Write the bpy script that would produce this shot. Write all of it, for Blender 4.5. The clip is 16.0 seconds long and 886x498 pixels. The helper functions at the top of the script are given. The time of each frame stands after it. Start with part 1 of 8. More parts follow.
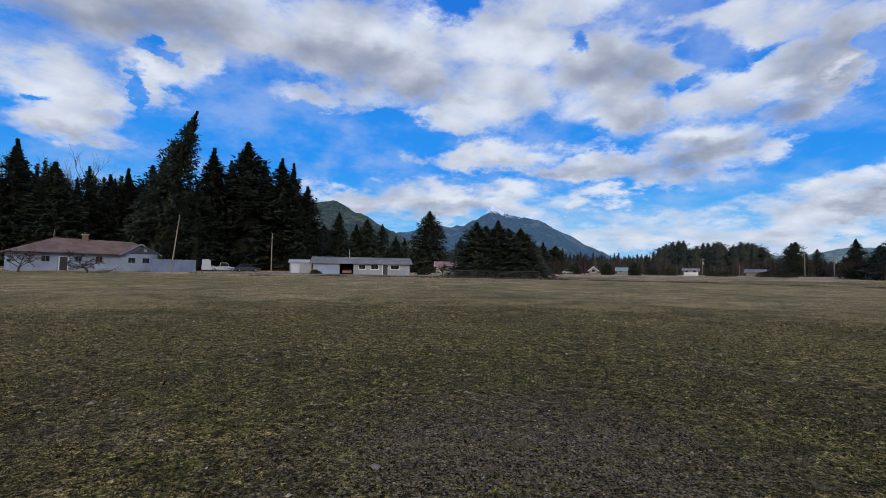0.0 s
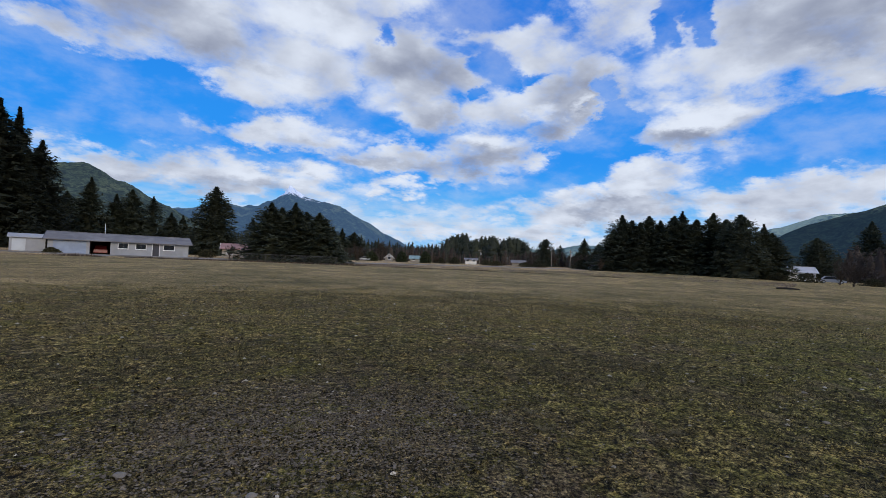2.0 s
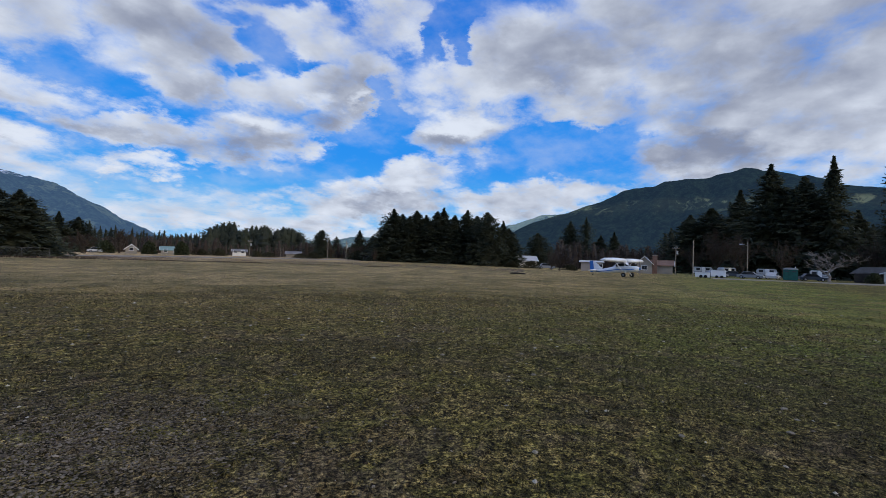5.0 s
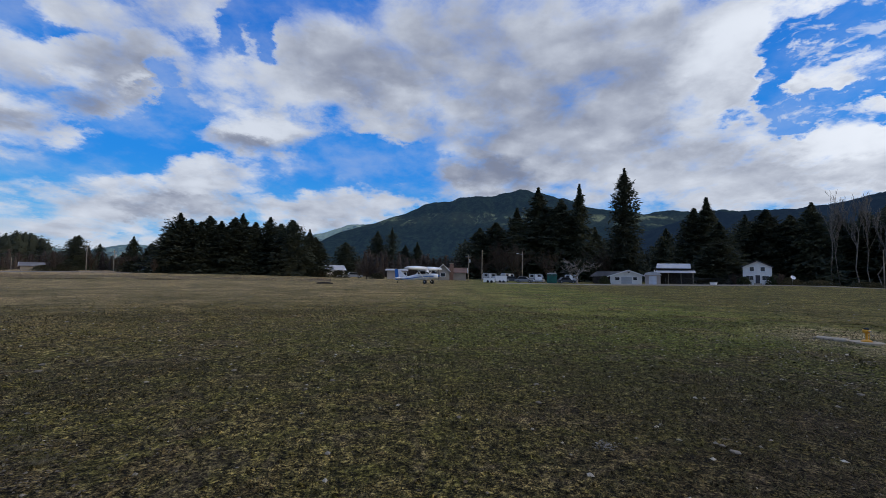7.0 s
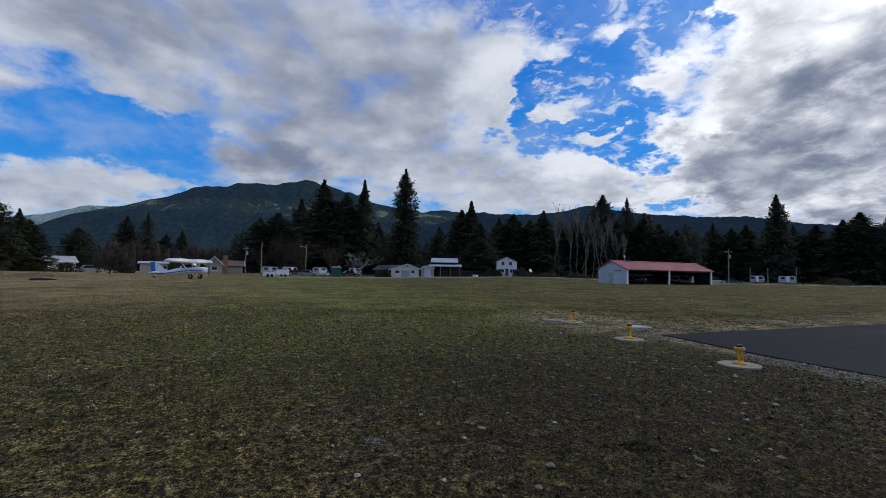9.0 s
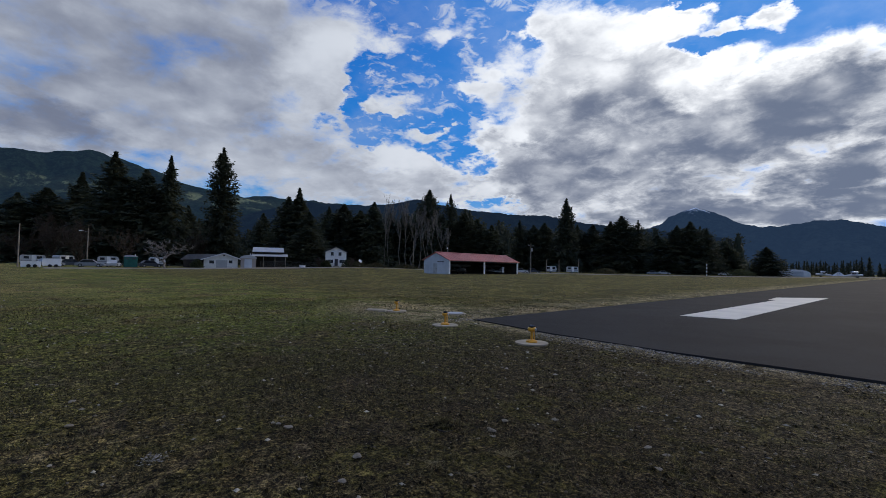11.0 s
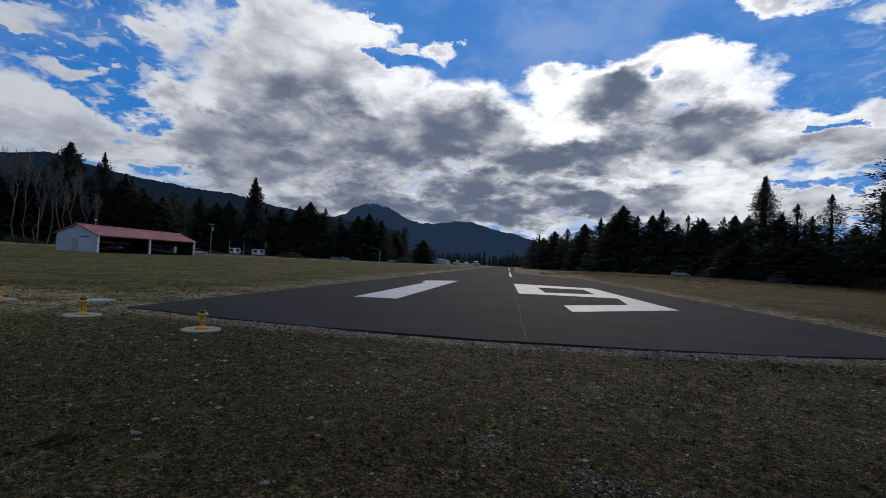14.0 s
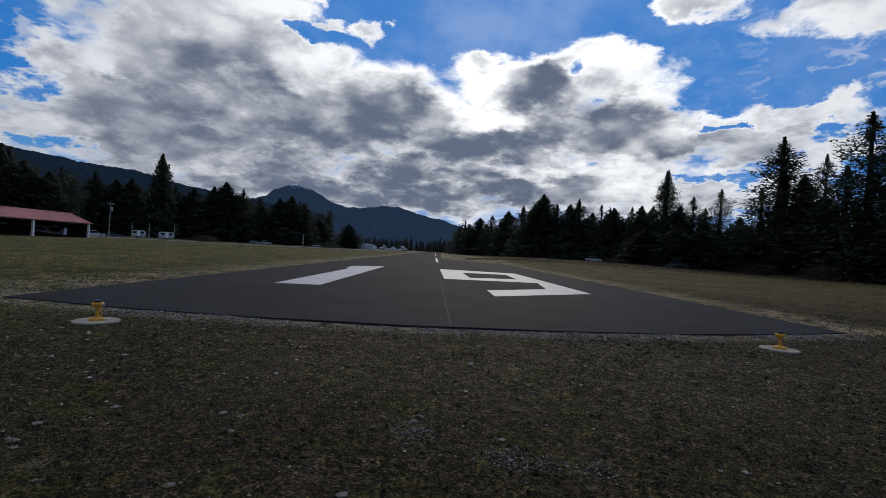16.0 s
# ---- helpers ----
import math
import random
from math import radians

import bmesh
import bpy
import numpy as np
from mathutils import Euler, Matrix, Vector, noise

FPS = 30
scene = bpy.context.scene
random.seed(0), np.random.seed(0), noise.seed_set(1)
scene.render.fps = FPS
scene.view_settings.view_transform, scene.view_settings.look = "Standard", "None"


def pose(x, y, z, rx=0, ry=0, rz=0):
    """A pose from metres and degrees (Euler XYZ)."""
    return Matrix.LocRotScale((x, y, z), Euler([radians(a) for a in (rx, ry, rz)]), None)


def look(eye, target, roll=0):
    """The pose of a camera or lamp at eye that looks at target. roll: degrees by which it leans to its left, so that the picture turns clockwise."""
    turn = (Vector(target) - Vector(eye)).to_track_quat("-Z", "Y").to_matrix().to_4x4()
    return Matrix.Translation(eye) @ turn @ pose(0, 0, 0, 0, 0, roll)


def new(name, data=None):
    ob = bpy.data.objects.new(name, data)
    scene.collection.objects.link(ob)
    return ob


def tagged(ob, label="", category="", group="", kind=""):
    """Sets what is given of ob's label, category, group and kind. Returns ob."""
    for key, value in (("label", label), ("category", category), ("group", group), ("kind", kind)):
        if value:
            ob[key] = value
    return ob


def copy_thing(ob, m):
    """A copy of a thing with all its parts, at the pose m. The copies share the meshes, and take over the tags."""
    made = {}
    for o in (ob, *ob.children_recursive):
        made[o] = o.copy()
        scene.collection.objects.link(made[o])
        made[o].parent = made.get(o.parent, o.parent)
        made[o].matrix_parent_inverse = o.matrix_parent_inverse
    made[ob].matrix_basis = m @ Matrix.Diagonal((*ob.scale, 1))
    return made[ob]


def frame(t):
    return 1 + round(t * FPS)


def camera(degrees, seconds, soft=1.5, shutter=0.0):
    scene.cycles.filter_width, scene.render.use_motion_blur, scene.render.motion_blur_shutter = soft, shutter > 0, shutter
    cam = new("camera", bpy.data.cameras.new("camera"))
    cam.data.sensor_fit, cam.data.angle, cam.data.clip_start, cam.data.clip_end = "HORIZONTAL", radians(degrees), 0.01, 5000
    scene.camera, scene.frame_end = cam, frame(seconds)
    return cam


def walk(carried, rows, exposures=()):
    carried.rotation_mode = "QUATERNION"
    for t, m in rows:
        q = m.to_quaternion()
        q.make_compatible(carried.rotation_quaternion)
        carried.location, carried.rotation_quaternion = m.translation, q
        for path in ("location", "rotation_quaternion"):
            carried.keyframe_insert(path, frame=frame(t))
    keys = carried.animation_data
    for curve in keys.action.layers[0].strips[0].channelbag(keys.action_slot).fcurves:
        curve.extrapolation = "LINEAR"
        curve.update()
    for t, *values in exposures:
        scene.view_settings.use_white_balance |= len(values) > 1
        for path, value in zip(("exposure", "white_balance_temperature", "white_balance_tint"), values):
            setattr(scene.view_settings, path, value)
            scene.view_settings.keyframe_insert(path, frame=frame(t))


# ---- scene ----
# Camera: a handheld turn on the spot, from north-west to the runway.
cam = camera(88.7, 16.0, soft=0.8)
# seconds, x, y, z, heading (degrees to the left of the runway), pitch, roll
PATH = (
    (0.0, 0.07, -0.35, 1.66, 170.90, 2.35, 0.92),
    (0.5, 0.06, -0.36, 1.66, 159.56, 2.10, 1.73),
    (1.0, 0.02, -0.33, 1.64, 151.62, 1.82, 2.23),
    (1.5, -0.05, -0.30, 1.62, 148.93, 1.56, 2.42),
    (2.0, -0.02, -0.30, 1.62, 145.84, 1.35, 2.54),
    (2.5, -0.02, -0.37, 1.63, 142.90, 1.38, 2.43),
    (3.0, -0.03, -0.42, 1.62, 138.25, 1.50, 2.55),
    (3.5, -0.04, -0.42, 1.59, 133.33, 1.57, 2.56),
    (3.7, -0.02, -0.35, 1.56, 130.00, 1.73, 2.24),
    (5.8, -0.16, -0.12, 1.59, 110.30, 2.00, 1.62),
    (6.0, -0.14, -0.07, 1.56, 107.23, 2.41, 1.16),
    (6.5, -0.00, 0.03, 1.51, 101.12, 3.11, 0.71),
    (7.0, -0.01, -0.03, 1.54, 94.24, 3.25, 1.17),
    (7.5, 0.03, -0.10, 1.60, 86.83, 3.38, 0.78),
    (8.0, 0.00, -0.14, 1.61, 79.18, 3.18, 0.82),
    (8.5, -0.01, -0.09, 1.61, 72.90, 3.08, 0.95),
    (8.7, -0.06, -0.02, 1.62, 70.62, 3.02, 0.97),
    (10.8, -0.11, 0.28, 1.61, 49.23, 2.24, 1.30),
    (11.0, -0.08, 0.28, 1.61, 46.32, 2.14, 1.15),
    (11.5, -0.04, 0.28, 1.60, 40.02, 2.10, 1.57),
    (12.0, -0.03, 0.26, 1.57, 33.52, 2.09, 1.77),
    (12.5, 0.02, 0.22, 1.52, 26.17, 2.31, 1.89),
    (13.0, 0.00, 0.25, 1.57, 19.90, 2.10, 2.10),
    (13.5, -0.00, 0.30, 1.58, 13.56, 1.82, 2.66),
    (14.0, 0.02, 0.33, 1.58, 8.27, 1.59, 3.15),
    (14.5, 0.02, 0.36, 1.61, 3.78, 0.96, 3.39),
    (15.0, 0.04, 0.37, 1.60, 0.94, 0.62, 3.59),
    (15.5, 0.05, 0.35, 1.60, -0.28, 0.40, 3.53),
    (16.0, 0.05, 0.35, 1.60, -1.02, 0.26, 3.49),
)


def gaze(x, y, z, heading, pitch, roll):
    a, b = radians(heading), radians(pitch)
    way = Vector((-math.sin(a) * math.cos(b), math.cos(a) * math.cos(b), math.sin(b)))
    return look((x, y, z), Vector((x, y, z)) + way, roll)


walk(cam, [(t, gaze(*row)) for t, *row in PATH], ((0.0, -0.12), (3.5, -0.06), (7.0, -0.3), (11.0, -0.55), (13.5, -0.85), (16.0, -0.85)))

# ---- world: broken cloud over a blue sky, the sun behind the clouds at the runway's far end ----
SUN_AZ, SUN_EL = 6.0, 24.0

# Clouds, blue gaps between them, their grey bases and their sunlit heads, each by
# azimuth from due left of the runway, elevation, half widths and weight.
CLOUDS_NORTH = (
    (-105.6, 26.3, 19.5, 3.3, 1), (-76.5, 26.9, 17.5, 4.4, 1), (-53.4, 23.5, 13.7, 3.9, 1), (-42.2, 19.8, 8.5, 3.6, 1), (-117.9, 24.6, 16.1, 3.7, 1), (-94.5, 26.9, 11.6, 4.9, 1),
    (-122.4, 16.5, 5.5, 3.8, 1), (-121.4, 12.8, 5.2, 2.0, 1), (-114.6, 18.6, 3.1, 2.6, 1), (-108.6, 20.6, 4.1, 2.0, 0.95), (-97.8, 19.8, 5.8, 1.6, 0.9), (-88.1, 23.9, 9.6, 4.3, 1),
    (-74.4, 26.2, 7.5, 3.6, 1), (-80.0, 18.3, 5.6, 2.1, 1), (-74.3, 21.0, 8.5, 3.9, 1), (-61.0, 23.4, 7.4, 5.3, 1), (-58.8, 17.8, 5.0, 2.5, 0.95), (-46.9, 19.8, 7.5, 3.2, 1),
    (-41.8, 15.8, 3.9, 2.7, 1), (-66.0, 29.7, 8.1, 2.1, 0.95), (-49.5, 26.9, 8.0, 1.5, 0.8), (-39.2, 20.8, 4.5, 3.4, 1),
)
CLOUDS_LOW = (
    (-75.6, 13.9, 9.6, 2.0, 1), (-61.9, 11.8, 9.0, 1.6, 1), (-50.4, 13.4, 6.7, 3.1, 1), (-61.6, 8.6, 3.1, 1.2, 0.85), (-92.6, 8.6, 5.8, 1.8, 1), (-79.8, 8.1, 13.4, 2.3, 1),
    (-67.2, 7.1, 4.1, 3.1, 0.6), (-39.8, 7.4, 5.7, 1.9, 1), (-52.9, 6.0, 6.1, 1.4, 0.6), (-54.6, 3.5, 10.9, 1.6, 0.75), (-42.4, 3.9, 8.4, 1.8, 0.85), (-33.3, 9.8, 7.6, 2.3, 1),
    (-36.7, 6.9, 9.8, 2.5, 1), (-21.4, 7.4, 8.0, 2.2, 1), (-11.7, 8.5, 5.7, 1.9, 0.95), (-55.1, 5.6, 8.2, 1.9, 0.65), (-45.1, 3.0, 8.5, 1.1, 0.9), (-33.0, 9.7, 5.5, 2.3, 1),
)
CLOUDS_WEST = (
    (-34.8, 27.6, 6.7, 3.5, 1), (-40.4, 18.1, 5.0, 2.9, 1), (-25.8, 15.8, 8.1, 3.1, 1), (-18.6, 15.8, 2.1, 1.2, 0.6), (-15.6, 12.1, 3.9, 1.3, 0.42), (-13.7, 23.4, 14.2, 5.9, 1),
    (-22.5, 21.6, 9.4, 3.5, 1), (-1.7, 13.7, 5.3, 3.1, 1), (-15.1, 22.6, 9.1, 5.3, 1), (3.7, 25.6, 20.0, 7.9, 1), (-10.6, 18.4, 6.4, 2.3, 0.9), (11.5, 17.0, 14.6, 5.2, 1),
    (1.8, 12.6, 9.2, 3.1, 1), (22.2, 22.6, 8.8, 8.5, 1), (23.3, 11.7, 14.7, 3.7, 1), (-14.6, 8.8, 7.6, 1.4, 0.9), (-14.7, 12.0, 3.5, 1.1, 0.45), (35.7, 12.8, 8.2, 3.7, 1),
)
CLOUDS_SOUTH_WEST = (
    (35.9, 19.9, 4.9, 1.5, 0.95), (37.6, 22.7, 3.7, 1.3, 0.85), (36.5, 20.9, 5.3, 1.7, 0.8), (41.6, 16.7, 4.3, 1.2, 0.8), (37.4, 13.0, 7.8, 2.3, 1), (23.5, 22.3, 12.0, 8.8, 1),
    (34.0, 10.4, 15.7, 3.6, 1), (49.5, 20.8, 3.9, 2.9, 0.72), (51.8, 12.2, 9.1, 3.4, 1), (59.2, 21.6, 7.4, 8.5, 1), (63.8, 25.9, 8.3, 2.8, 1), (70.5, 27.5, 2.7, 0.7, 0.8),
    (74.7, 24.7, 2.9, 1.0, 0.85), (78.8, 25.4, 1.4, 1.3, 0.62), (70.0, 15.7, 14.4, 7.8, 1), (82.7, 16.1, 7.5, 4.7, 1), (45.8, 26.7, 4.3, 1.8, 0.75),
)
CLOUDS_SOUTH = (
    (50.0, 17.9, 6.1, 2.9, 0.72), (55.7, 12.1, 14.4, 7.2, 1), (67.0, 22.0, 8.9, 4.4, 1), (79.8, 16.7, 12.9, 5.8, 1), (79.9, 24.9, 3.2, 1.0, 0.9), (89.8, 26.1, 2.0, 0.8, 0.85),
    (84.8, 27.0, 2.0, 1.5, 0.6), (100.1, 20.5, 10.3, 4.7, 1), (95.6, 14.6, 22.2, 4.7, 1), (108.8, 21.5, 5.8, 3.6, 1), (114.5, 19.3, 4.8, 3.5, 1), (113.0, 14.6, 9.8, 3.7, 1),
    (117.5, 27.3, 5.4, 1.4, 0.95), (129.7, 23.5, 6.6, 2.4, 1), (123.0, 15.9, 3.1, 1.2, 0.9), (129.7, 15.1, 5.7, 1.6, 1), (122.2, 12.8, 5.8, 2.0, 0.9), (77.7, 6.5, 21.4, 3.4, 1),
    (105.6, 8.8, 16.3, 3.4, 1), (88.3, 9.8, 10.9, 3.1, 1), (101.8, 8.4, 10.4, 2.8, 1), (125.7, 12.5, 7.3, 2.1, 1), (118.1, 7.7, 8.5, 2.3, 1), (127.8, 8.6, 5.5, 1.9, 0.9),
)
GAPS_BLUE = (
    (-81.0, 29.9, 3.4, 1.7, 0.9), (-54.5, 25.6, 4.1, 1.0, 0.5), (-112.7, 21.1, 2.1, 0.6, 0.7), (-104.1, 19.7, 5.2, 1.3, 0.8), (-115.9, 17.3, 0.8, 1.6, 0.8), (-125.1, 14.3, 0.9, 0.6, 0.6),
    (-92.1, 15.6, 9.0, 2.7, 0.9), (-104.0, 15.8, 9.1, 2.8, 0.9), (-39.0, 12.2, 4.0, 2.3, 0.8), (-52.8, 20.6, 1.0, 0.9, 0.6), (-50.4, 23.5, 3.3, 2.7, 1), (-36.7, 19.6, 1.3, 1.8, 0.8),
    (-28.9, 26.7, 1.5, 2.6, 0.8), (-63.9, 25.9, 1.4, 1.2, 0.7), (-26.6, 28.4, 2.0, 1.4, 0.5),
)
GAPS_FAR = (
    (-13.4, 14.1, 9.8, 2.3, 0.85), (-35.0, 17.1, 1.9, 1.6, 0.8), (-25.0, 25.6, 1.2, 1.6, 0.8), (-47.5, 22.2, 2.7, 0.6, 0.6), (33.0, 20.0, 1.7, 3.7, 1), (37.5, 24.0, 3.7, 1.2, 1),
    (46.7, 24.7, 2.6, 1.3, 0.9), (34.2, 15.8, 1.4, 1.3, 0.9), (44.6, 14.7, 2.7, 1.6, 0.8), (39.8, 18.2, 5.4, 0.7, 0.8), (43.0, 22.1, 5.8, 0.6, 0.7), (46.0, 17.2, 2.2, 2.7, 0.6),
    (29.0, 17.1, 1.5, 0.9, 0.5), (52.2, 28.3, 2.0, 2.3, 0.7), (73.3, 23.4, 3.3, 0.8, 0.8),
)
GAPS_END = (
    (92.5, 27.2, 13.3, 2.7, 0.7), (124.3, 20.2, 9.0, 3.1, 0.9), (120.2, 9.5, 3.3, 0.5, 0.6), (130.2, 13.8, 1.5, 0.7, 0.6), (122.6, 14.5, 1.9, 0.5, 0.7), (106.8, 21.7, 1.2, 0.6, 0.5),
    (112.8, 27.3, 2.5, 3.2, 0.7), (49.0, 13.1, 2.8, 1.0, 0.6), (50.1, 7.7, 2.0, 0.7, 0.6),
)
GREYS_GREY = (
    (-117.9, 23.8, 15.6, 3.0, 0.75), (-117.7, 19.8, 2.8, 2.1, 0.4), (-122.2, 11.6, 4.5, 0.8, 0.5), (-93.7, 24.1, 8.9, 3.0, 0.55), (-84.4, 22.2, 7.2, 1.6, 0.4), (-60.0, 21.3, 5.7, 3.6, 0.45),
    (-58.1, 17.1, 3.7, 1.4, 0.5), (-50.6, 12.0, 4.8, 1.6, 0.6), (-41.8, 15.3, 3.1, 1.6, 0.55), (-37.3, 18.6, 3.4, 3.4, 0.55), (-72.8, 11.3, 12.5, 0.6, 0.5), (-87.0, 6.7, 13.9, 1.1, 0.45),
    (-37.5, 6.1, 2.3, 0.8, 0.5), (-28.0, 14.3, 6.0, 1.4, 0.75), (-13.8, 25.0, 9.9, 3.2, 0.65), (-2.6, 16.7, 6.7, 3.1, 0.6), (-1.7, 12.7, 4.8, 2.3, 0.75),
)
GREYS_THICK = (
    (-15.0, 21.4, 7.7, 2.5, 0.7), (-42.2, 20.1, 3.6, 1.3, 0.4), (-48.1, 12.2, 2.3, 1.5, 0.5), (-6.6, 28.6, 9.5, 3.5, 0.5), (3.8, 18.3, 11.3, 1.5, 0.55), (2.5, 12.9, 8.5, 2.3, 0.95),
    (14.1, 27.7, 7.9, 2.3, 0.4), (-34.0, 7.3, 10.8, 0.7, 0.35), (3.6, 12.6, 7.2, 2.2, 0.7), (11.9, 19.6, 17.3, 6.0, 0.5), (9.2, 22.2, 11.4, 2.6, 0.45), (68.8, 17.6, 8.3, 3.6, 0.45),
    (82.7, 16.1, 6.1, 3.3, 0.75), (78.0, 10.1, 9.9, 2.1, 0.55), (53.2, 9.0, 4.2, 1.0, 0.6), (84.7, 6.2, 6.6, 1.4, 0.6),
)
GREYS_HEAVY = (
    (83.2, 17.9, 5.2, 2.7, 0.8), (101.1, 20.5, 3.5, 3.1, 0.85), (108.5, 16.3, 7.1, 3.0, 0.8), (59.1, 13.4, 6.7, 4.0, 0.6), (60.9, 18.9, 3.2, 2.2, 0.5), (74.7, 12.2, 11.7, 2.6, 0.7),
    (95.7, 12.7, 13.2, 1.8, 0.8), (116.1, 13.1, 4.1, 1.6, 0.6), (83.3, 5.4, 14.4, 2.1, 0.75), (97.6, 5.0, 5.6, 1.8, 0.6), (52.7, 7.6, 3.1, 1.0, 0.6), (86.5, 7.6, 10.3, 2.9, 0.8),
    (70.1, 9.0, 10.5, 2.9, 0.7), (85.1, 8.8, 6.1, 3.2, 0.8), (75.0, 6.6, 18.0, 2.4, 0.75), (100.2, 8.3, 6.2, 1.0, 0.5), (92.7, 7.7, 15.7, 2.7, 0.85), (90.2, 12.1, 7.6, 2.0, 0.5),
)
LIGHTS_LIT = (
    (-115.0, 19.4, 2.0, 1.6, 0.7), (-107.1, 20.4, 2.3, 1.2, 0.5), (-123.6, 15.4, 3.5, 2.0, 0.4), (-87.4, 27.5, 5.0, 2.3, 0.45), (-73.6, 25.9, 5.7, 2.7, 0.6), (-78.6, 19.1, 5.0, 1.6, 0.4),
    (-54.5, 19.7, 1.2, 1.2, 0.3), (-74.9, 14.7, 8.5, 1.1, 0.5), (-51.2, 14.8, 4.4, 1.1, 0.5), (-43.6, 18.0, 1.8, 2.1, 0.5), (-76.3, 9.2, 6.4, 0.8, 0.5), (-61.6, 8.6, 2.6, 0.9, 0.6),
    (-41.5, 7.7, 2.6, 1.2, 0.5), (-27.5, 16.7, 6.0, 1.2, 0.9), (-32.7, 27.8, 2.8, 2.3, 0.4), (-34.0, 9.4, 6.3, 1.4, 0.5), (-13.6, 20.1, 4.9, 1.4, 0.4),
)
LIGHTS_GLARE = (
    (-39.0, 18.5, 1.0, 1.2, 0.7), (28.4, 25.3, 4.7, 2.6, 0.6), (25.0, 18.7, 3.3, 4.1, 0.5), (35.0, 20.1, 4.4, 1.2, 0.6), (37.0, 13.9, 4.9, 1.6, 0.7), (27.4, 22.8, 4.0, 3.6, 0.5),
    (37.4, 13.3, 6.4, 1.2, 0.6), (49.6, 17.6, 1.6, 2.0, 0.9), (36.5, 20.9, 4.3, 1.3, 0.6), (44.3, 27.6, 5.1, 1.7, 0.5), (65.1, 26.3, 7.6, 2.0, 0.9), (61.2, 22.7, 3.3, 3.0, 0.5),
    (72.2, 18.4, 2.8, 1.3, 0.9), (78.9, 7.7, 4.8, 0.6, 0.45), (49.0, 9.4, 3.6, 1.0, 0.7),
)
LIGHTS_BLAZE = (
    (92.3, 20.3, 3.9, 2.9, 1.3), (96.9, 16.3, 4.9, 1.6, 1.3), (100.5, 24.1, 4.9, 1.2, 1.1), (108.8, 22.1, 4.9, 2.4, 1.1), (115.1, 19.9, 3.0, 2.9, 1.0), (72.8, 19.8, 3.9, 2.7, 0.7),
    (82.9, 22.8, 4.9, 1.2, 0.8), (52.3, 15.8, 1.2, 1.5, 0.8), (48.4, 10.4, 2.3, 1.3, 0.7), (105.6, 10.0, 10.0, 0.9, 0.7), (90.2, 8.2, 8.5, 0.6, 0.45), (112.7, 8.2, 5.5, 1.7, 0.9),
    (129.7, 23.4, 5.2, 1.7, 0.7), (122.5, 15.9, 3.1, 0.9, 0.7), (129.7, 15.2, 4.8, 1.1, 0.7), (77.6, 8.0, 6.1, 0.5, 0.3),
)


class Nodes:
    """A short way to write node trees: each call adds a node and returns an output."""

    def __init__(self, tree):
        self.tree = tree
        tree.nodes.clear()

    def add(self, kind, **props):
        n = self.tree.nodes.new(kind)
        for key, value in props.items():
            setattr(n, key, value)
        return n

    def put(self, socket, value):
        if isinstance(value, bpy.types.NodeSocket):
            self.tree.links.new(value, socket)
        else:
            socket.default_value = value

    def math(self, op, a, b=0.0, c=0.0, clamp=False):
        n = self.add("ShaderNodeMath", operation=op, use_clamp=clamp)
        for socket, value in zip(n.inputs, (a, b, c)):
            self.put(socket, value)
        return n.outputs[0]

    def vec(self, op, a, b=(0, 0, 0)):
        n = self.add("ShaderNodeVectorMath", operation=op)
        self.put(n.inputs[0], a)
        self.put(n.inputs[1], b)
        return n.outputs["Value" if op in ("DOT_PRODUCT", "LENGTH") else "Vector"]

    def step(self, x, lo, hi, a=0.0, b=1.0):
        n = self.add("ShaderNodeMapRange", interpolation_type="SMOOTHSTEP")
        for socket, value in zip(n.inputs, (x, lo, hi, a, b)):
            self.put(socket, value)
        return n.outputs[0]

    def mix(self, fac, a, b, blend="MIX"):
        n = self.add("ShaderNodeMix", data_type="RGBA", blend_type=blend)
        self.put(n.inputs[0], fac)
        for socket, value in ((n.inputs[6], a), (n.inputs[7], b)):
            self.put(socket, (*value, 1) if isinstance(value, tuple) and len(value) == 3 else value)
        return n.outputs[2]

    def noise(self, vector, scale, detail=4.0, rough=0.55, warp=0.0, kind="fac"):
        n = self.add("ShaderNodeTexNoise")
        self.put(n.inputs["Vector"], vector)
        for key, value in (("Scale", scale), ("Detail", detail), ("Roughness", rough), ("Distortion", warp)):
            self.put(n.inputs[key], value)
        return n.outputs["Fac" if kind == "fac" else "Color"]


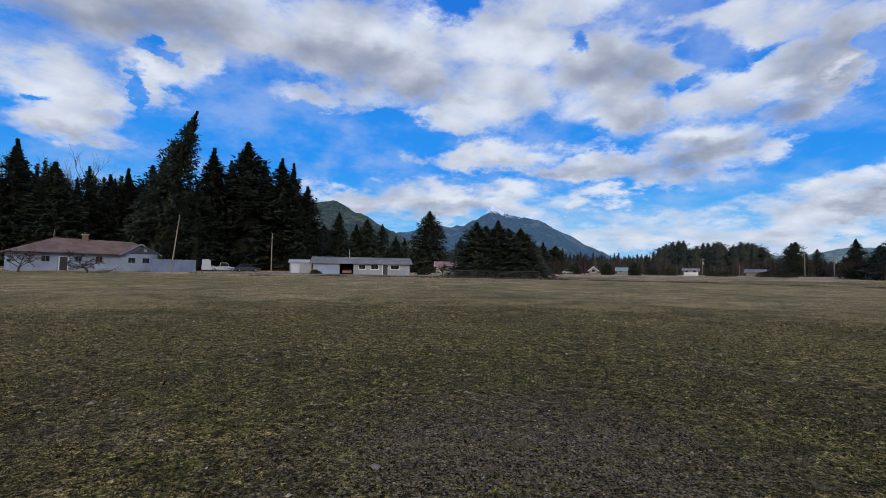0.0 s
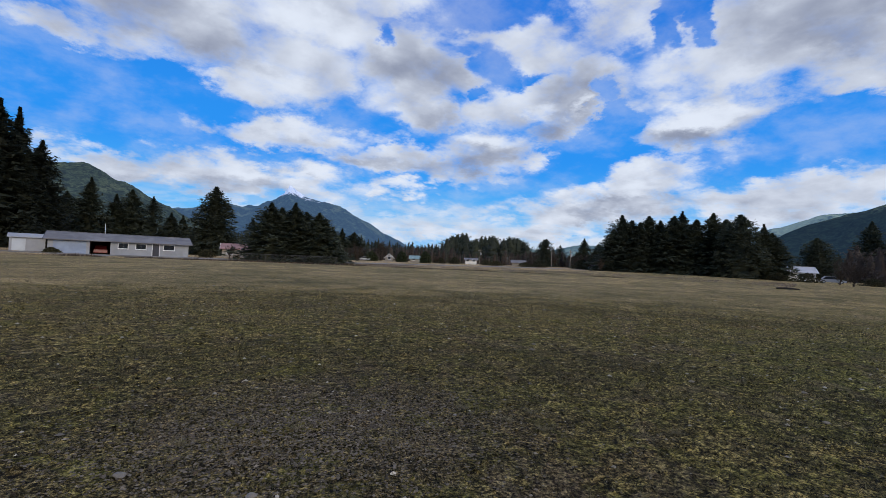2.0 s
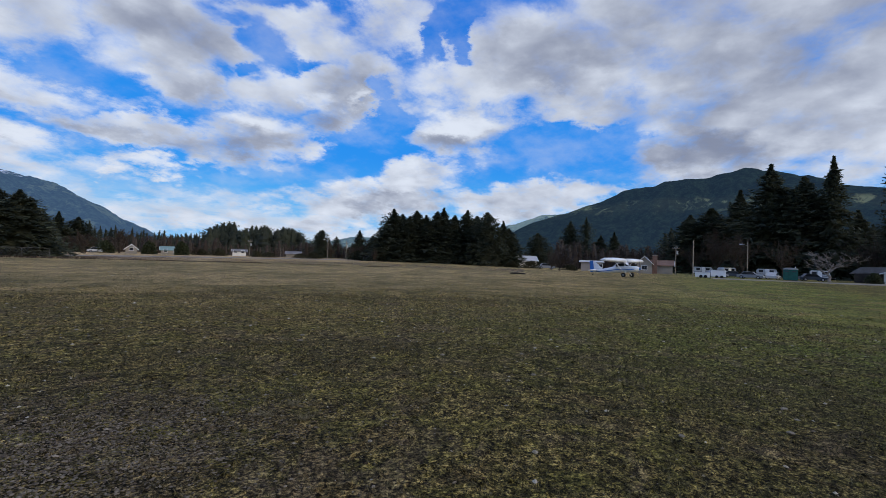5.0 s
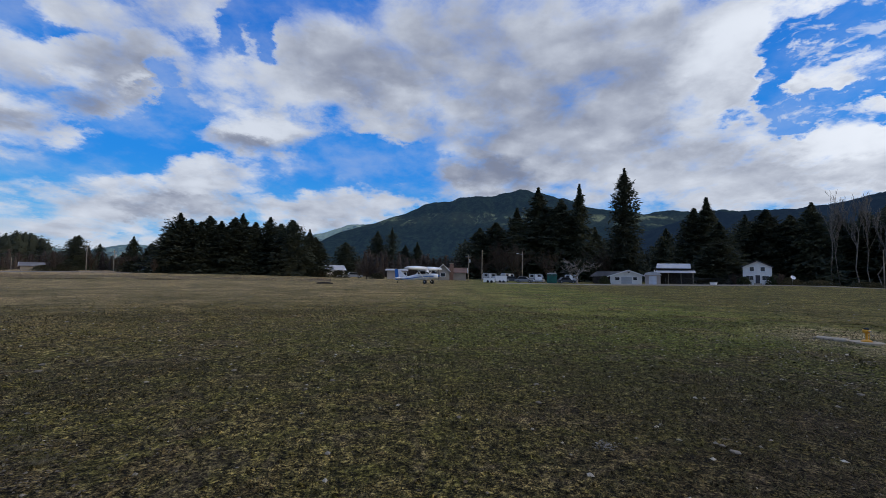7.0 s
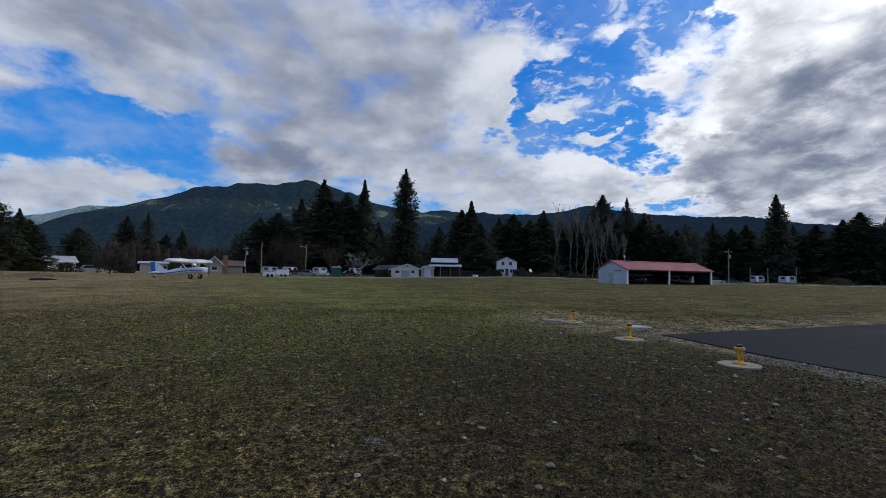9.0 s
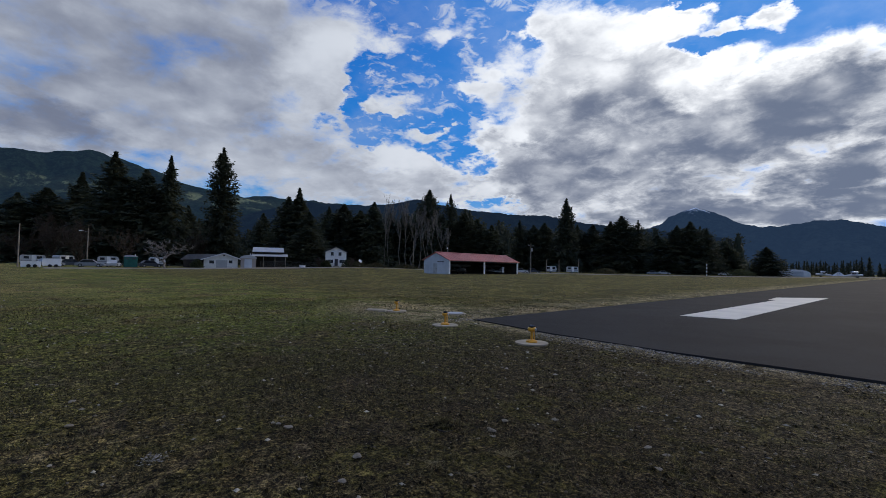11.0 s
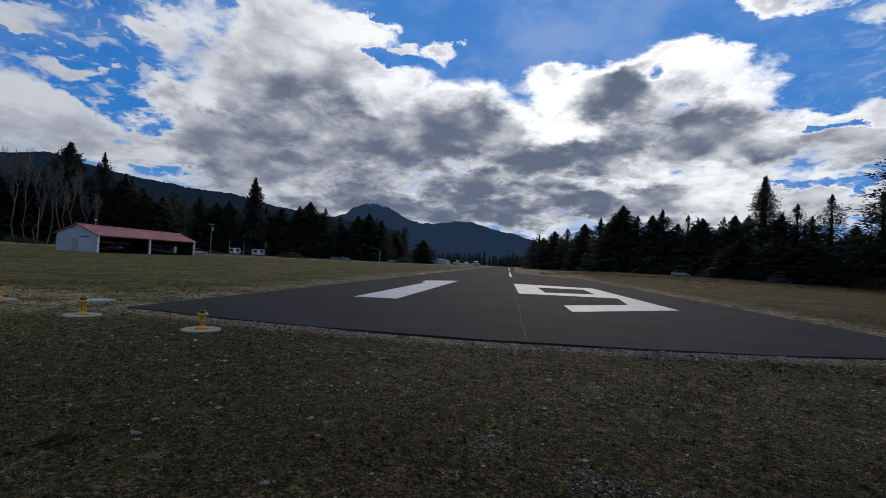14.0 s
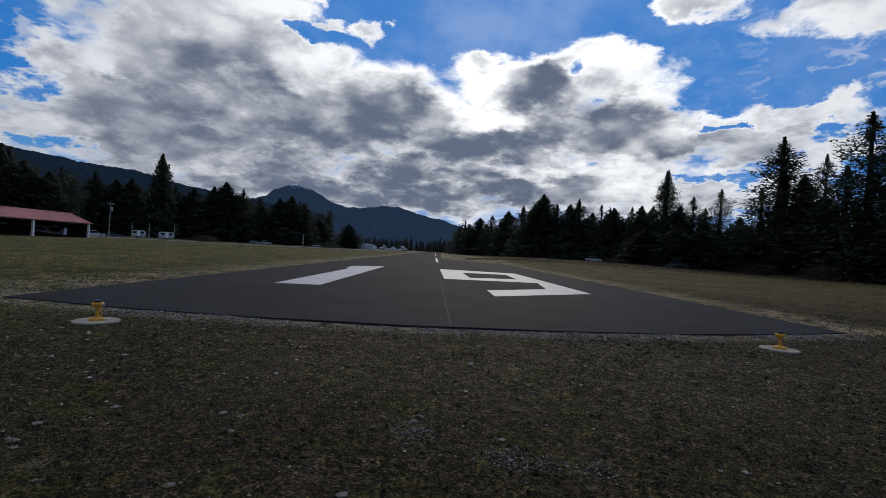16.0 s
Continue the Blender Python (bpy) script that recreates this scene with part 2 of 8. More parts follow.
def build_world():
    w = bpy.data.worlds.new("sky")
    w.use_nodes = True
    scene.world = w
    k = Nodes(w.node_tree)
    way = k.add("ShaderNodeTexCoord").outputs["Generated"]
    xyz = k.add("ShaderNodeSeparateXYZ")
    k.put(xyz.inputs[0], way)
    x, y, z = xyz.outputs
    # the direction laid out on a flat cloud layer, which draws clouds out towards the horizon
    lift = k.math("ADD", k.math("MAXIMUM", z, 0.0), 0.36)
    layer = k.add("ShaderNodeCombineXYZ")
    k.put(layer.inputs[0], k.math("DIVIDE", x, lift))
    k.put(layer.inputs[1], k.math("DIVIDE", y, lift))
    k.put(layer.inputs[2], k.math("MULTIPLY", z, 1.2))
    plane = layer.outputs[0]
    az = k.math("MULTIPLY", k.math("ARCTAN2", y, k.math("MULTIPLY", x, -1.0)), 57.2958)
    el = k.math("MULTIPLY", k.math("ARCSINE", z), 57.2958)
    # noise that frays the azimuth and elevation, so that no edge stays round
    shake = k.vec("SUBTRACT", k.noise(plane, 4.3, 7.0, 0.62, kind="color"), (0.5, 0.5, 0.5))
    here = k.add("ShaderNodeCombineXYZ")
    k.put(here.inputs[0], az)
    k.put(here.inputs[1], el)
    here = k.vec("ADD", here.outputs[0], k.vec("MULTIPLY", shake, (15.0, 8.5, 0.0)))

    spots = [here]

    def blobs(*lists, reach=1.45, full=0.35):
        total = None
        for i, (a, e, wa, we, weight) in enumerate(row for rows in lists for row in rows):
            n = k.add("ShaderNodeVectorMath", operation="MULTIPLY_ADD")
            for socket, value in zip(n.inputs, (spots[-1], (1 / wa, 1 / we, 0.0), (-a / wa, -e / we, 0.0))):
                k.put(socket, value)
            g = k.step(k.vec("LENGTH", n.outputs[0]), reach, full, 0.0, weight)
            total = g if total is None else k.math("MAXIMUM", total, g)
            if i % 8 == 7:
                # each group of clouds waits for the one before it, which keeps the shader's stack short
                n = k.add("ShaderNodeVectorMath", operation="MULTIPLY_ADD")
                for socket, value in zip(n.inputs, (total, (1e-6, 1e-6, 0.0), spots[-1])):
                    k.put(socket, value)
                spots.append(n.outputs[0])
        return total

    sun = Vector((math.sin(radians(SUN_AZ)) * math.cos(radians(SUN_EL)), math.cos(radians(SUN_AZ)) * math.cos(radians(SUN_EL)), math.sin(radians(SUN_EL))))
    facing = k.math("MAXIMUM", k.vec("DOT_PRODUCT", way, tuple(sun)), 0.0)
    near = k.math("POWER", facing, 3.2)
    high = k.step(el, 37.0, 52.0)
    behind = k.math("ADD", k.step(az, 136.0, 146.0), k.step(az, -126.0, -136.0))
    spread = k.math("MULTIPLY", k.math("MAXIMUM", high, behind), k.step(k.noise(plane, 1.6, 4.0, 0.5), 0.40, 0.56))
    bank = k.math("MAXIMUM", blobs(CLOUDS_NORTH, CLOUDS_LOW, CLOUDS_WEST, CLOUDS_SOUTH_WEST, CLOUDS_SOUTH, reach=1.75), spread)
    gap = blobs(GAPS_BLUE, GAPS_FAR, GAPS_END, reach=1.6)
    fray = k.math("SUBTRACT", k.noise(plane, 8.2, 10.0, 0.62, 0.25), 0.5)
    lumps = k.add("ShaderNodeTexVoronoi", feature="SMOOTH_F1")
    k.put(lumps.inputs["Vector"], k.vec("ADD", plane, k.vec("MULTIPLY", shake, (0.22, 0.22, 0.22))))
    k.put(lumps.inputs["Scale"], 7.5)
    k.put(lumps.inputs["Smoothness"], 0.5)
    heads = k.math("SUBTRACT", 0.42, lumps.outputs["Distance"])
    dens = k.math("ADD", k.math("SUBTRACT", bank, gap), k.math("ADD", k.math("MULTIPLY", fray, 1.25), k.math("MULTIPLY", heads, 0.55)))
    cover = k.step(dens, k.step(facing, 0.1, 0.8, 0.17, 0.27), k.step(facing, 0.1, 0.8, 0.98, 0.70))
    # grey where the cloud is thick or hangs low, pale on its heads; thin edges stay pale
    soft = k.math("SUBTRACT", k.noise(plane, 5.4, 4.0, 0.52, 0.3), 0.5)
    wisp = k.math("SUBTRACT", k.noise(plane, 14.0, 5.0, 0.55, 0.3), 0.5)
    tone = k.math("SUBTRACT", blobs(GREYS_GREY, GREYS_THICK, GREYS_HEAVY, reach=1.75, full=0.0), blobs(LIGHTS_LIT, LIGHTS_GLARE, LIGHTS_BLAZE, reach=1.4, full=0.0))
    tone = k.math("ADD", tone, k.math("MULTIPLY", soft, 1.3))
    tone = k.math("ADD", tone, k.math("MULTIPLY", wisp, k.step(facing, 0.2, 0.9, 0.22, 0.30)))
    tone = k.math("SUBTRACT", tone, k.math("MULTIPLY", heads, k.step(facing, 0.2, 0.9, 0.9, 1.1)))
    tone = k.math("ADD", tone, k.step(dens, 0.45, 1.05, k.step(facing, 0.2, 0.9, -0.30, -0.55), k.step(facing, 0.2, 0.9, 0.06, 0.38)))
    shade = k.step(tone, -0.7, 1.25)
    white = k.mix(near, (0.80, 0.87, 1.0), (2.0, 2.03, 2.06))
    # cloud overhead, out of view, is made brighter and warmer to light the ground
    white = k.mix(k.math("MULTIPLY", high, 0.9), white, (1.7, 1.62, 1.5))
    grey = k.mix(near, (0.25, 0.29, 0.41), (0.215, 0.27, 0.40))
    grey = k.mix(high, grey, (0.66, 0.63, 0.60))
    cloud = k.mix(shade, white, grey)
    sky = k.add("ShaderNodeTexSky", sky_type="NISHITA", sun_disc=False, sun_elevation=radians(SUN_EL), sun_rotation=radians(SUN_AZ), air_density=1.0, dust_density=0.3, ozone_density=2.0)
    deep = k.add("ShaderNodeHueSaturation")
    k.put(deep.inputs["Saturation"], 1.9)
    k.put(deep.inputs["Value"], SKY_GAIN)
    k.put(deep.inputs["Color"], sky.outputs[0])
    blue = k.mix(k.step(el, 4.0, 13.0), (0.12, 0.50, 1.0), k.mix(k.step(el, 13.0, 30.0), (0.030, 0.31, 0.97), (0.020, 0.21, 0.82)))
    blue = k.mix(k.step(facing, 0.45, 0.95), blue, (0.10, 0.40, 1.10))
    clear = k.mix(0.93, deep.outputs[0], blue)
    thin = k.math("MULTIPLY", k.step(k.noise(plane, 4.0, 6.0, 0.6), 0.40, 0.72), k.step(facing, 0.2, 0.7, 0.30, 0.13))
    streak = k.math("MULTIPLY", k.step(el, 9.0, 2.0), k.step(k.noise(k.vec("MULTIPLY", way, (5.0, 5.0, 34.0)), 1.0, 6.0, 0.6, 0.3), 0.36, 0.60))
    flock = k.math("MULTIPLY", k.step(k.noise(k.vec("MULTIPLY", plane, (1.0, 1.0, 1.5)), 17.0, 6.0, 0.6, 0.5), 0.50, 0.64), k.step(facing, 0.25, 0.60, 0.0, 0.55))
    thin = k.math("MAXIMUM", thin, k.math("MULTIPLY", flock, k.step(facing, 0.97, 0.75)))
    veil = k.mix(k.math("MAXIMUM", thin, k.math("MULTIPLY", streak, 0.75)), clear, k.mix(near, (0.74, 0.78, 0.85), (1.9, 1.95, 2.0)))
    whole = k.mix(cover, veil, cloud)
    bg = k.add("ShaderNodeBackground")
    k.put(bg.inputs[0], whole)
    k.put(bg.inputs[1], WORLD_GAIN)
    out = k.add("ShaderNodeOutputWorld")
    k.put(out.inputs[0], bg.outputs[0])


SKY_GAIN = 0.11
WORLD_GAIN = 1.0
build_world()
sun_data = bpy.data.lights.new("sun", "SUN")
sun_data.energy, sun_data.angle, sun_data.color = 1.5, radians(22), (1.0, 0.85, 0.64)
sun_lamp = new("sun", sun_data)
sun_lamp.matrix_world = look((0, 0, 60), (-60 * math.sin(radians(SUN_AZ)), -60 * math.cos(radians(SUN_AZ)), 60 - 60 * math.tan(radians(SUN_EL))))

# ---- materials ----
def surface(name, color, rough=0.7, metal=0.0, vary=0.12, scale=3.0, fine=60.0, bump=0.15, second=None, each=0.0, spec=0.3, where="Object"):
    """A surface with a broad and a fine variation of its colour and a fine relief."""
    m = bpy.data.materials.new(name)
    m.use_nodes = True
    k = Nodes(m.node_tree)
    co = k.add("ShaderNodeTexCoord").outputs["Object"] if where == "Object" else k.add("ShaderNodeNewGeometry").outputs["Position"]
    broad = k.noise(co, scale, 4.0, 0.6, 0.4)
    grain = k.noise(co, fine, 3.0, 0.6)
    dark = tuple(c * (1 - 2.2 * vary) for c in color)
    pale = second or tuple(min(0.9, c * (1 + 1.6 * vary) + 0.01 * vary) for c in color)
    base = k.mix(k.step(broad, 0.3, 0.7), dark, pale)
    base = k.mix(k.math("MULTIPLY", grain, 0.5), base, tuple(c * (1 - 1.5 * vary) for c in color))
    if each:
        rnd = k.add("ShaderNodeObjectInfo").outputs["Random"]
        base = k.mix(k.math("MULTIPLY", rnd, each), base, tuple(c * 0.45 for c in color))
    b = k.add("ShaderNodeBsdfPrincipled")
    k.put(b.inputs["Base Color"], base)
    k.put(b.inputs["Roughness"], k.math("MULTIPLY_ADD", grain, 0.25, rough - 0.12, clamp=True))
    k.put(b.inputs["Metallic"], metal)
    k.put(b.inputs["Specular IOR Level"], spec)
    if bump:
        n = k.add("ShaderNodeBump")
        k.put(n.inputs["Strength"], bump)
        k.put(n.inputs["Distance"], 0.02)
        k.put(n.inputs["Height"], k.math("ADD", grain, k.math("MULTIPLY", broad, 0.5)))
        k.put(b.inputs["Normal"], n.outputs[0])
    k.put(k.add("ShaderNodeOutputMaterial").inputs[0], b.outputs[0])
    return m


def field_material():
    """Winter grass on a gravelly field: olive grass, straw, bare earth and patches of fine gravel."""
    m = bpy.data.materials.new("field_grass")
    m.use_nodes = True
    k = Nodes(m.node_tree)
    co = k.add("ShaderNodeNewGeometry").outputs["Position"]
    xyz = k.add("ShaderNodeSeparateXYZ")
    k.put(xyz.inputs[0], co)
    px, py = xyz.outputs[0], xyz.outputs[1]
    broad = k.noise(co, 0.07, 5.0, 0.6, 0.6)
    patch = k.noise(co, 0.45, 5.0, 0.65, 0.8)
    mottle = k.noise(co, 1.7, 5.0, 0.68, 0.4)
    tuft = k.noise(co, 9.0, 4.0, 0.7, 0.3)
    grain = k.noise(co, 48.0, 3.0, 0.75)
    speck = k.noise(co, 15.0, 5.0, 0.75, 0.5)
    green = k.mix(k.step(tuft, 0.38, 0.60), (0.040, 0.042, 0.013), (0.125, 0.122, 0.040))
    straw = k.mix(k.step(grain, 0.38, 0.62), (0.080, 0.066, 0.030), (0.300, 0.250, 0.125))
    earth = k.mix(k.step(grain, 0.42, 0.60), (0.026, 0.021, 0.014), (0.120, 0.100, 0.073))
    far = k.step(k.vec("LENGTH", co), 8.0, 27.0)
    base = k.mix(k.step(k.math("MULTIPLY_ADD", tuft, 0.55, k.math("MULTIPLY", mottle, 0.6)), 0.50, 0.68), green, straw)
    base = k.mix(k.math("MULTIPLY", k.step(broad, 0.40, 0.62), 0.35), base, straw)
    base = k.mix(k.math("MULTIPLY", k.step(patch, 0.52, 0.68), 0.75), base, earth)
    islands = k.noise(co, 0.9, 4.0, 0.6, 1.2)
    base = k.mix(k.math("MULTIPLY", k.step(islands, 0.56, 0.64), 0.7), base, k.mix(k.step(speck, 0.4, 0.6), (0.050, 0.036, 0.022), (0.16, 0.12, 0.075)))
    base = k.mix(k.math("MULTIPLY", k.step(islands, 0.44, 0.37), 0.6), base, k.mix(k.step(speck, 0.4, 0.6), (0.050, 0.056, 0.014), (0.17, 0.165, 0.055)))
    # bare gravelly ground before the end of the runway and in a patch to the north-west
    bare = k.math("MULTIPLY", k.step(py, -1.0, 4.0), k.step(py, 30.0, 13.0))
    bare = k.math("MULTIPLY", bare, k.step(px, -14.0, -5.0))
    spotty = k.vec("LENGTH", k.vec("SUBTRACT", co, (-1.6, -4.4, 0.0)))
    backlit_shade = k.math("MULTIPLY", bare, 1.05, clamp=True)
    bare = k.math("MAXIMUM", bare, k.math("MULTIPLY", k.step(spotty, 3.2, 0.8), 0.9))
    base = k.mix(k.math("MULTIPLY", bare, k.step(mottle, 0.34, 0.56)), base, earth)
    # green flush to the west; dry straw farther off
    lush = k.math("MULTIPLY", k.step(px, -3.0, -12.0), k.step(py, -9.0, 3.0))
    base = k.mix(k.math("MULTIPLY", k.math("MULTIPLY", lush, 0.95), k.step(patch, 0.70, 0.45)), base, (0.092, 0.130, 0.030))
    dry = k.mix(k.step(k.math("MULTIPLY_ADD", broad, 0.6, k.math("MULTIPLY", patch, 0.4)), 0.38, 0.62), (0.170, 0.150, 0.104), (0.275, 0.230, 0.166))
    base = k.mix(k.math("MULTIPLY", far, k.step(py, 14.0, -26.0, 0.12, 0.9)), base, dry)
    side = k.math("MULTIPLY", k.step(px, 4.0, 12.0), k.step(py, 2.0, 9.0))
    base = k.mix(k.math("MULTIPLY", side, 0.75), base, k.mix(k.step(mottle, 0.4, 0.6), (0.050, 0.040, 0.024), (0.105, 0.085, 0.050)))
    west = k.math("MULTIPLY", k.step(px, -6.0, -11.0), k.step(py, 9.0, 16.0))
    base = k.mix(k.math("MULTIPLY", west, 0.75), base, k.mix(k.step(mottle, 0.42, 0.60), (0.050, 0.052, 0.022), (0.140, 0.118, 0.062)))
    verge = k.math("MULTIPLY", k.step(py, -62.0, -70.0), k.step(k.math("ADD", k.math("MULTIPLY", px, 0.12), py), -71.0, -75.0))
    base = k.mix(k.math("MULTIPLY", verge, 0.8), base, k.mix(k.step(broad, 0.35, 0.65), (0.30, 0.235, 0.175), (0.43, 0.35, 0.28)))
    # matted blades: pale strands, with the shade of gaps and crevices painted dark
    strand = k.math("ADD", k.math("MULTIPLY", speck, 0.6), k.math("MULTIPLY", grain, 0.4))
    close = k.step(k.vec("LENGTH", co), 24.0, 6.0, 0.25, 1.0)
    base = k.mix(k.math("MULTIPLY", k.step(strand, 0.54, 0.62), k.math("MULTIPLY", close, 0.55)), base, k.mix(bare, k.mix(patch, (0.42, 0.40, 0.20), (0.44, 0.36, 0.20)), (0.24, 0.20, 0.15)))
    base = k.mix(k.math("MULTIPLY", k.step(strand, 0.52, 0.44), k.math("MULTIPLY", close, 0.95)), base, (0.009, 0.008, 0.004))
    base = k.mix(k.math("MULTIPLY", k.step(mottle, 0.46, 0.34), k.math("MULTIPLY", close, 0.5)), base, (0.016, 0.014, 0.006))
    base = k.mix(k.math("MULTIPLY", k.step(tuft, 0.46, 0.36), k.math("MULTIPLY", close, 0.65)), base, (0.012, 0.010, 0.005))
    # moss, purplish earth and grey grit in patches a pace across
    turf = k.noise(co, 1.15, 5.0, 0.62, 0.9)
    near_by = k.step(k.vec("LENGTH", co), 34.0, 12.0)
    base = k.mix(k.math("MULTIPLY", k.step(turf, 0.55, 0.62), k.math("MULTIPLY", near_by, 0.42)), base, k.mix(k.step(grain, 0.36, 0.64), (0.058, 0.046, 0.040), (0.185, 0.155, 0.135)))
    base = k.mix(k.math("MULTIPLY", k.step(turf, 0.46, 0.39), k.math("MULTIPLY", near_by, 0.5)), base, k.mix(k.step(speck, 0.38, 0.62), (0.046, 0.050, 0.014), (0.155, 0.152, 0.055)))
    # clods and thin spots seen some way off, shade between clods painted in
    clod = k.noise(co, 3.6, 5.0, 0.72, 0.6)
    crumb = k.noise(co, 6.5, 4.0, 0.75, 0.3)
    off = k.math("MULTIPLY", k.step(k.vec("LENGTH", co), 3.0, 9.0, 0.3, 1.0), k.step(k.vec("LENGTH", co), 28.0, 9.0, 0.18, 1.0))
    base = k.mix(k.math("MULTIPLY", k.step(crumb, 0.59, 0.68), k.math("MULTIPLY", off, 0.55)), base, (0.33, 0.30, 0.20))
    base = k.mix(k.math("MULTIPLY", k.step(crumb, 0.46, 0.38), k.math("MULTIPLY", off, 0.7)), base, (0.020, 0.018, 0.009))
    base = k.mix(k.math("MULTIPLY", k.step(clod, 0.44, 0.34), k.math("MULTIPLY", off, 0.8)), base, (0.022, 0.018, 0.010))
    # backlit grass before the runway: its shadow side is painted as darker ground
    base = k.mix(backlit_shade, base, k.mix(0.44, base, (0.012, 0.009, 0.006)))
    # pale gravel along the asphalt and a pale worn patch round the lights
    start = k.math("ADD", k.math("MULTIPLY_ADD", px, 0.07, 9.75), k.math("MULTIPLY", k.math("MULTIPLY", px, px), 0.0165))
    gap = k.math("SUBTRACT", start, py)
    wide = k.math("ABSOLUTE", k.math("SUBTRACT", px, 1.1))
    lip = k.math("MULTIPLY", k.step(gap, 1.0, 0.0), k.step(wide, 14.5, 11.5))
    flank = k.math("MULTIPLY", k.step(wide, 14.6, 11.2), k.step(py, 11.0, 15.0))
    worn = k.step(k.vec("LENGTH", k.vec("MULTIPLY", k.vec("SUBTRACT", co, (-12.5, 11.0, 0.0)), (0.6, 1.0, 1.0))), 3.6, 1.2)
    strewn = k.math("MULTIPLY", k.step(k.vec("LENGTH", k.vec("MULTIPLY", k.vec("SUBTRACT", co, (1.5, 7.2, 0.0)), (0.5, 1.0, 1.0))), 3.4, 1.0), 0.15)
    worn = k.math("MAXIMUM", worn, strewn)
    lip = k.math("MAXIMUM", k.math("MULTIPLY", k.math("MAXIMUM", k.math("MULTIPLY", lip, k.step(py, 26.0, 18.0)), k.math("MULTIPLY", flank, 0.9)), 1.0), worn)
    gravel = k.mix(k.step(grain, 0.36, 0.62), (0.030, 0.026, 0.021), (0.400, 0.365, 0.300))
    base = k.mix(k.math("MULTIPLY", lip, k.step(mottle, 0.34, 0.58)), base, gravel)
    # matted moss and grit: lit tips and shaded gaps painted a finger's width apart, clods a pace apart, and broad worn
    # bands
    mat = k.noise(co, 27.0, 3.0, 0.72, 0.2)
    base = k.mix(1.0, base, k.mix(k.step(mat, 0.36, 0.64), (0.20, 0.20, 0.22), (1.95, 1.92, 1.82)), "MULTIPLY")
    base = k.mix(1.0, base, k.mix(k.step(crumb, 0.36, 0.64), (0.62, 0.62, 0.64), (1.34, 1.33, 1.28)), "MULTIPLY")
    worn_band = k.noise(co, 0.30, 6.0, 0.66, 1.2)
    base = k.mix(k.step(k.vec("LENGTH", co), 8.0, 20.0), base, k.mix(1.0, base, k.mix(k.step(worn_band, 0.38, 0.62), (0.66, 0.68, 0.62), (1.26, 1.20, 1.14)), "MULTIPLY"))
    base = k.mix(1.0, base, (1.27, 1.14, 0.81), "MULTIPLY")
    b = k.add("ShaderNodeBsdfPrincipled")
    k.put(b.inputs["Base Color"], base)
    k.put(b.inputs["Roughness"], 0.95)
    k.put(b.inputs["Specular IOR Level"], 0.1)
    n = k.add("ShaderNodeBump")
    k.put(n.inputs["Strength"], 1.0)
    k.put(n.inputs["Distance"], 0.06)
    k.put(n.inputs["Height"], k.math("ADD", k.math("MULTIPLY_ADD", grain, 0.35, tuft), k.math("ADD", k.math("MULTIPLY", speck, 0.7), k.math("MULTIPLY", clod, 1.8))))
    k.put(b.inputs["Normal"], n.outputs[0])
    k.put(k.add("ShaderNodeOutputMaterial").inputs[0], b.outputs[0])
    return m


def foliage(name, dark, pale, gloss=0.15, through_light=0.45):
    """Leaves or needles: each clump has its own tone, each plant too."""
    m = bpy.data.materials.new(name)
    m.use_nodes = True
    k = Nodes(m.node_tree)
    isle = k.add("ShaderNodeNewGeometry").outputs["Random Per Island"]
    rnd = k.add("ShaderNodeObjectInfo").outputs["Random"]
    base = k.mix(k.math("POWER", isle, 1.5), dark, pale)
    base = k.mix(k.math("MULTIPLY", rnd, 0.5), base, tuple(c * 0.55 for c in dark))
    b = k.add("ShaderNodeBsdfPrincipled")
    k.put(b.inputs["Base Color"], base)
    k.put(b.inputs["Roughness"], 0.7)
    k.put(b.inputs["Specular IOR Level"], gloss)
    thin = k.add("ShaderNodeBsdfTranslucent")
    k.put(thin.inputs["Color"], base)
    both = k.add("ShaderNodeMixShader")
    k.put(both.inputs[0], through_light)
    k.put(both.inputs[1], b.outputs[0])
    k.put(both.inputs[2], thin.outputs[0])
    k.put(k.add("ShaderNodeOutputMaterial").inputs[0], both.outputs[0])
    return m


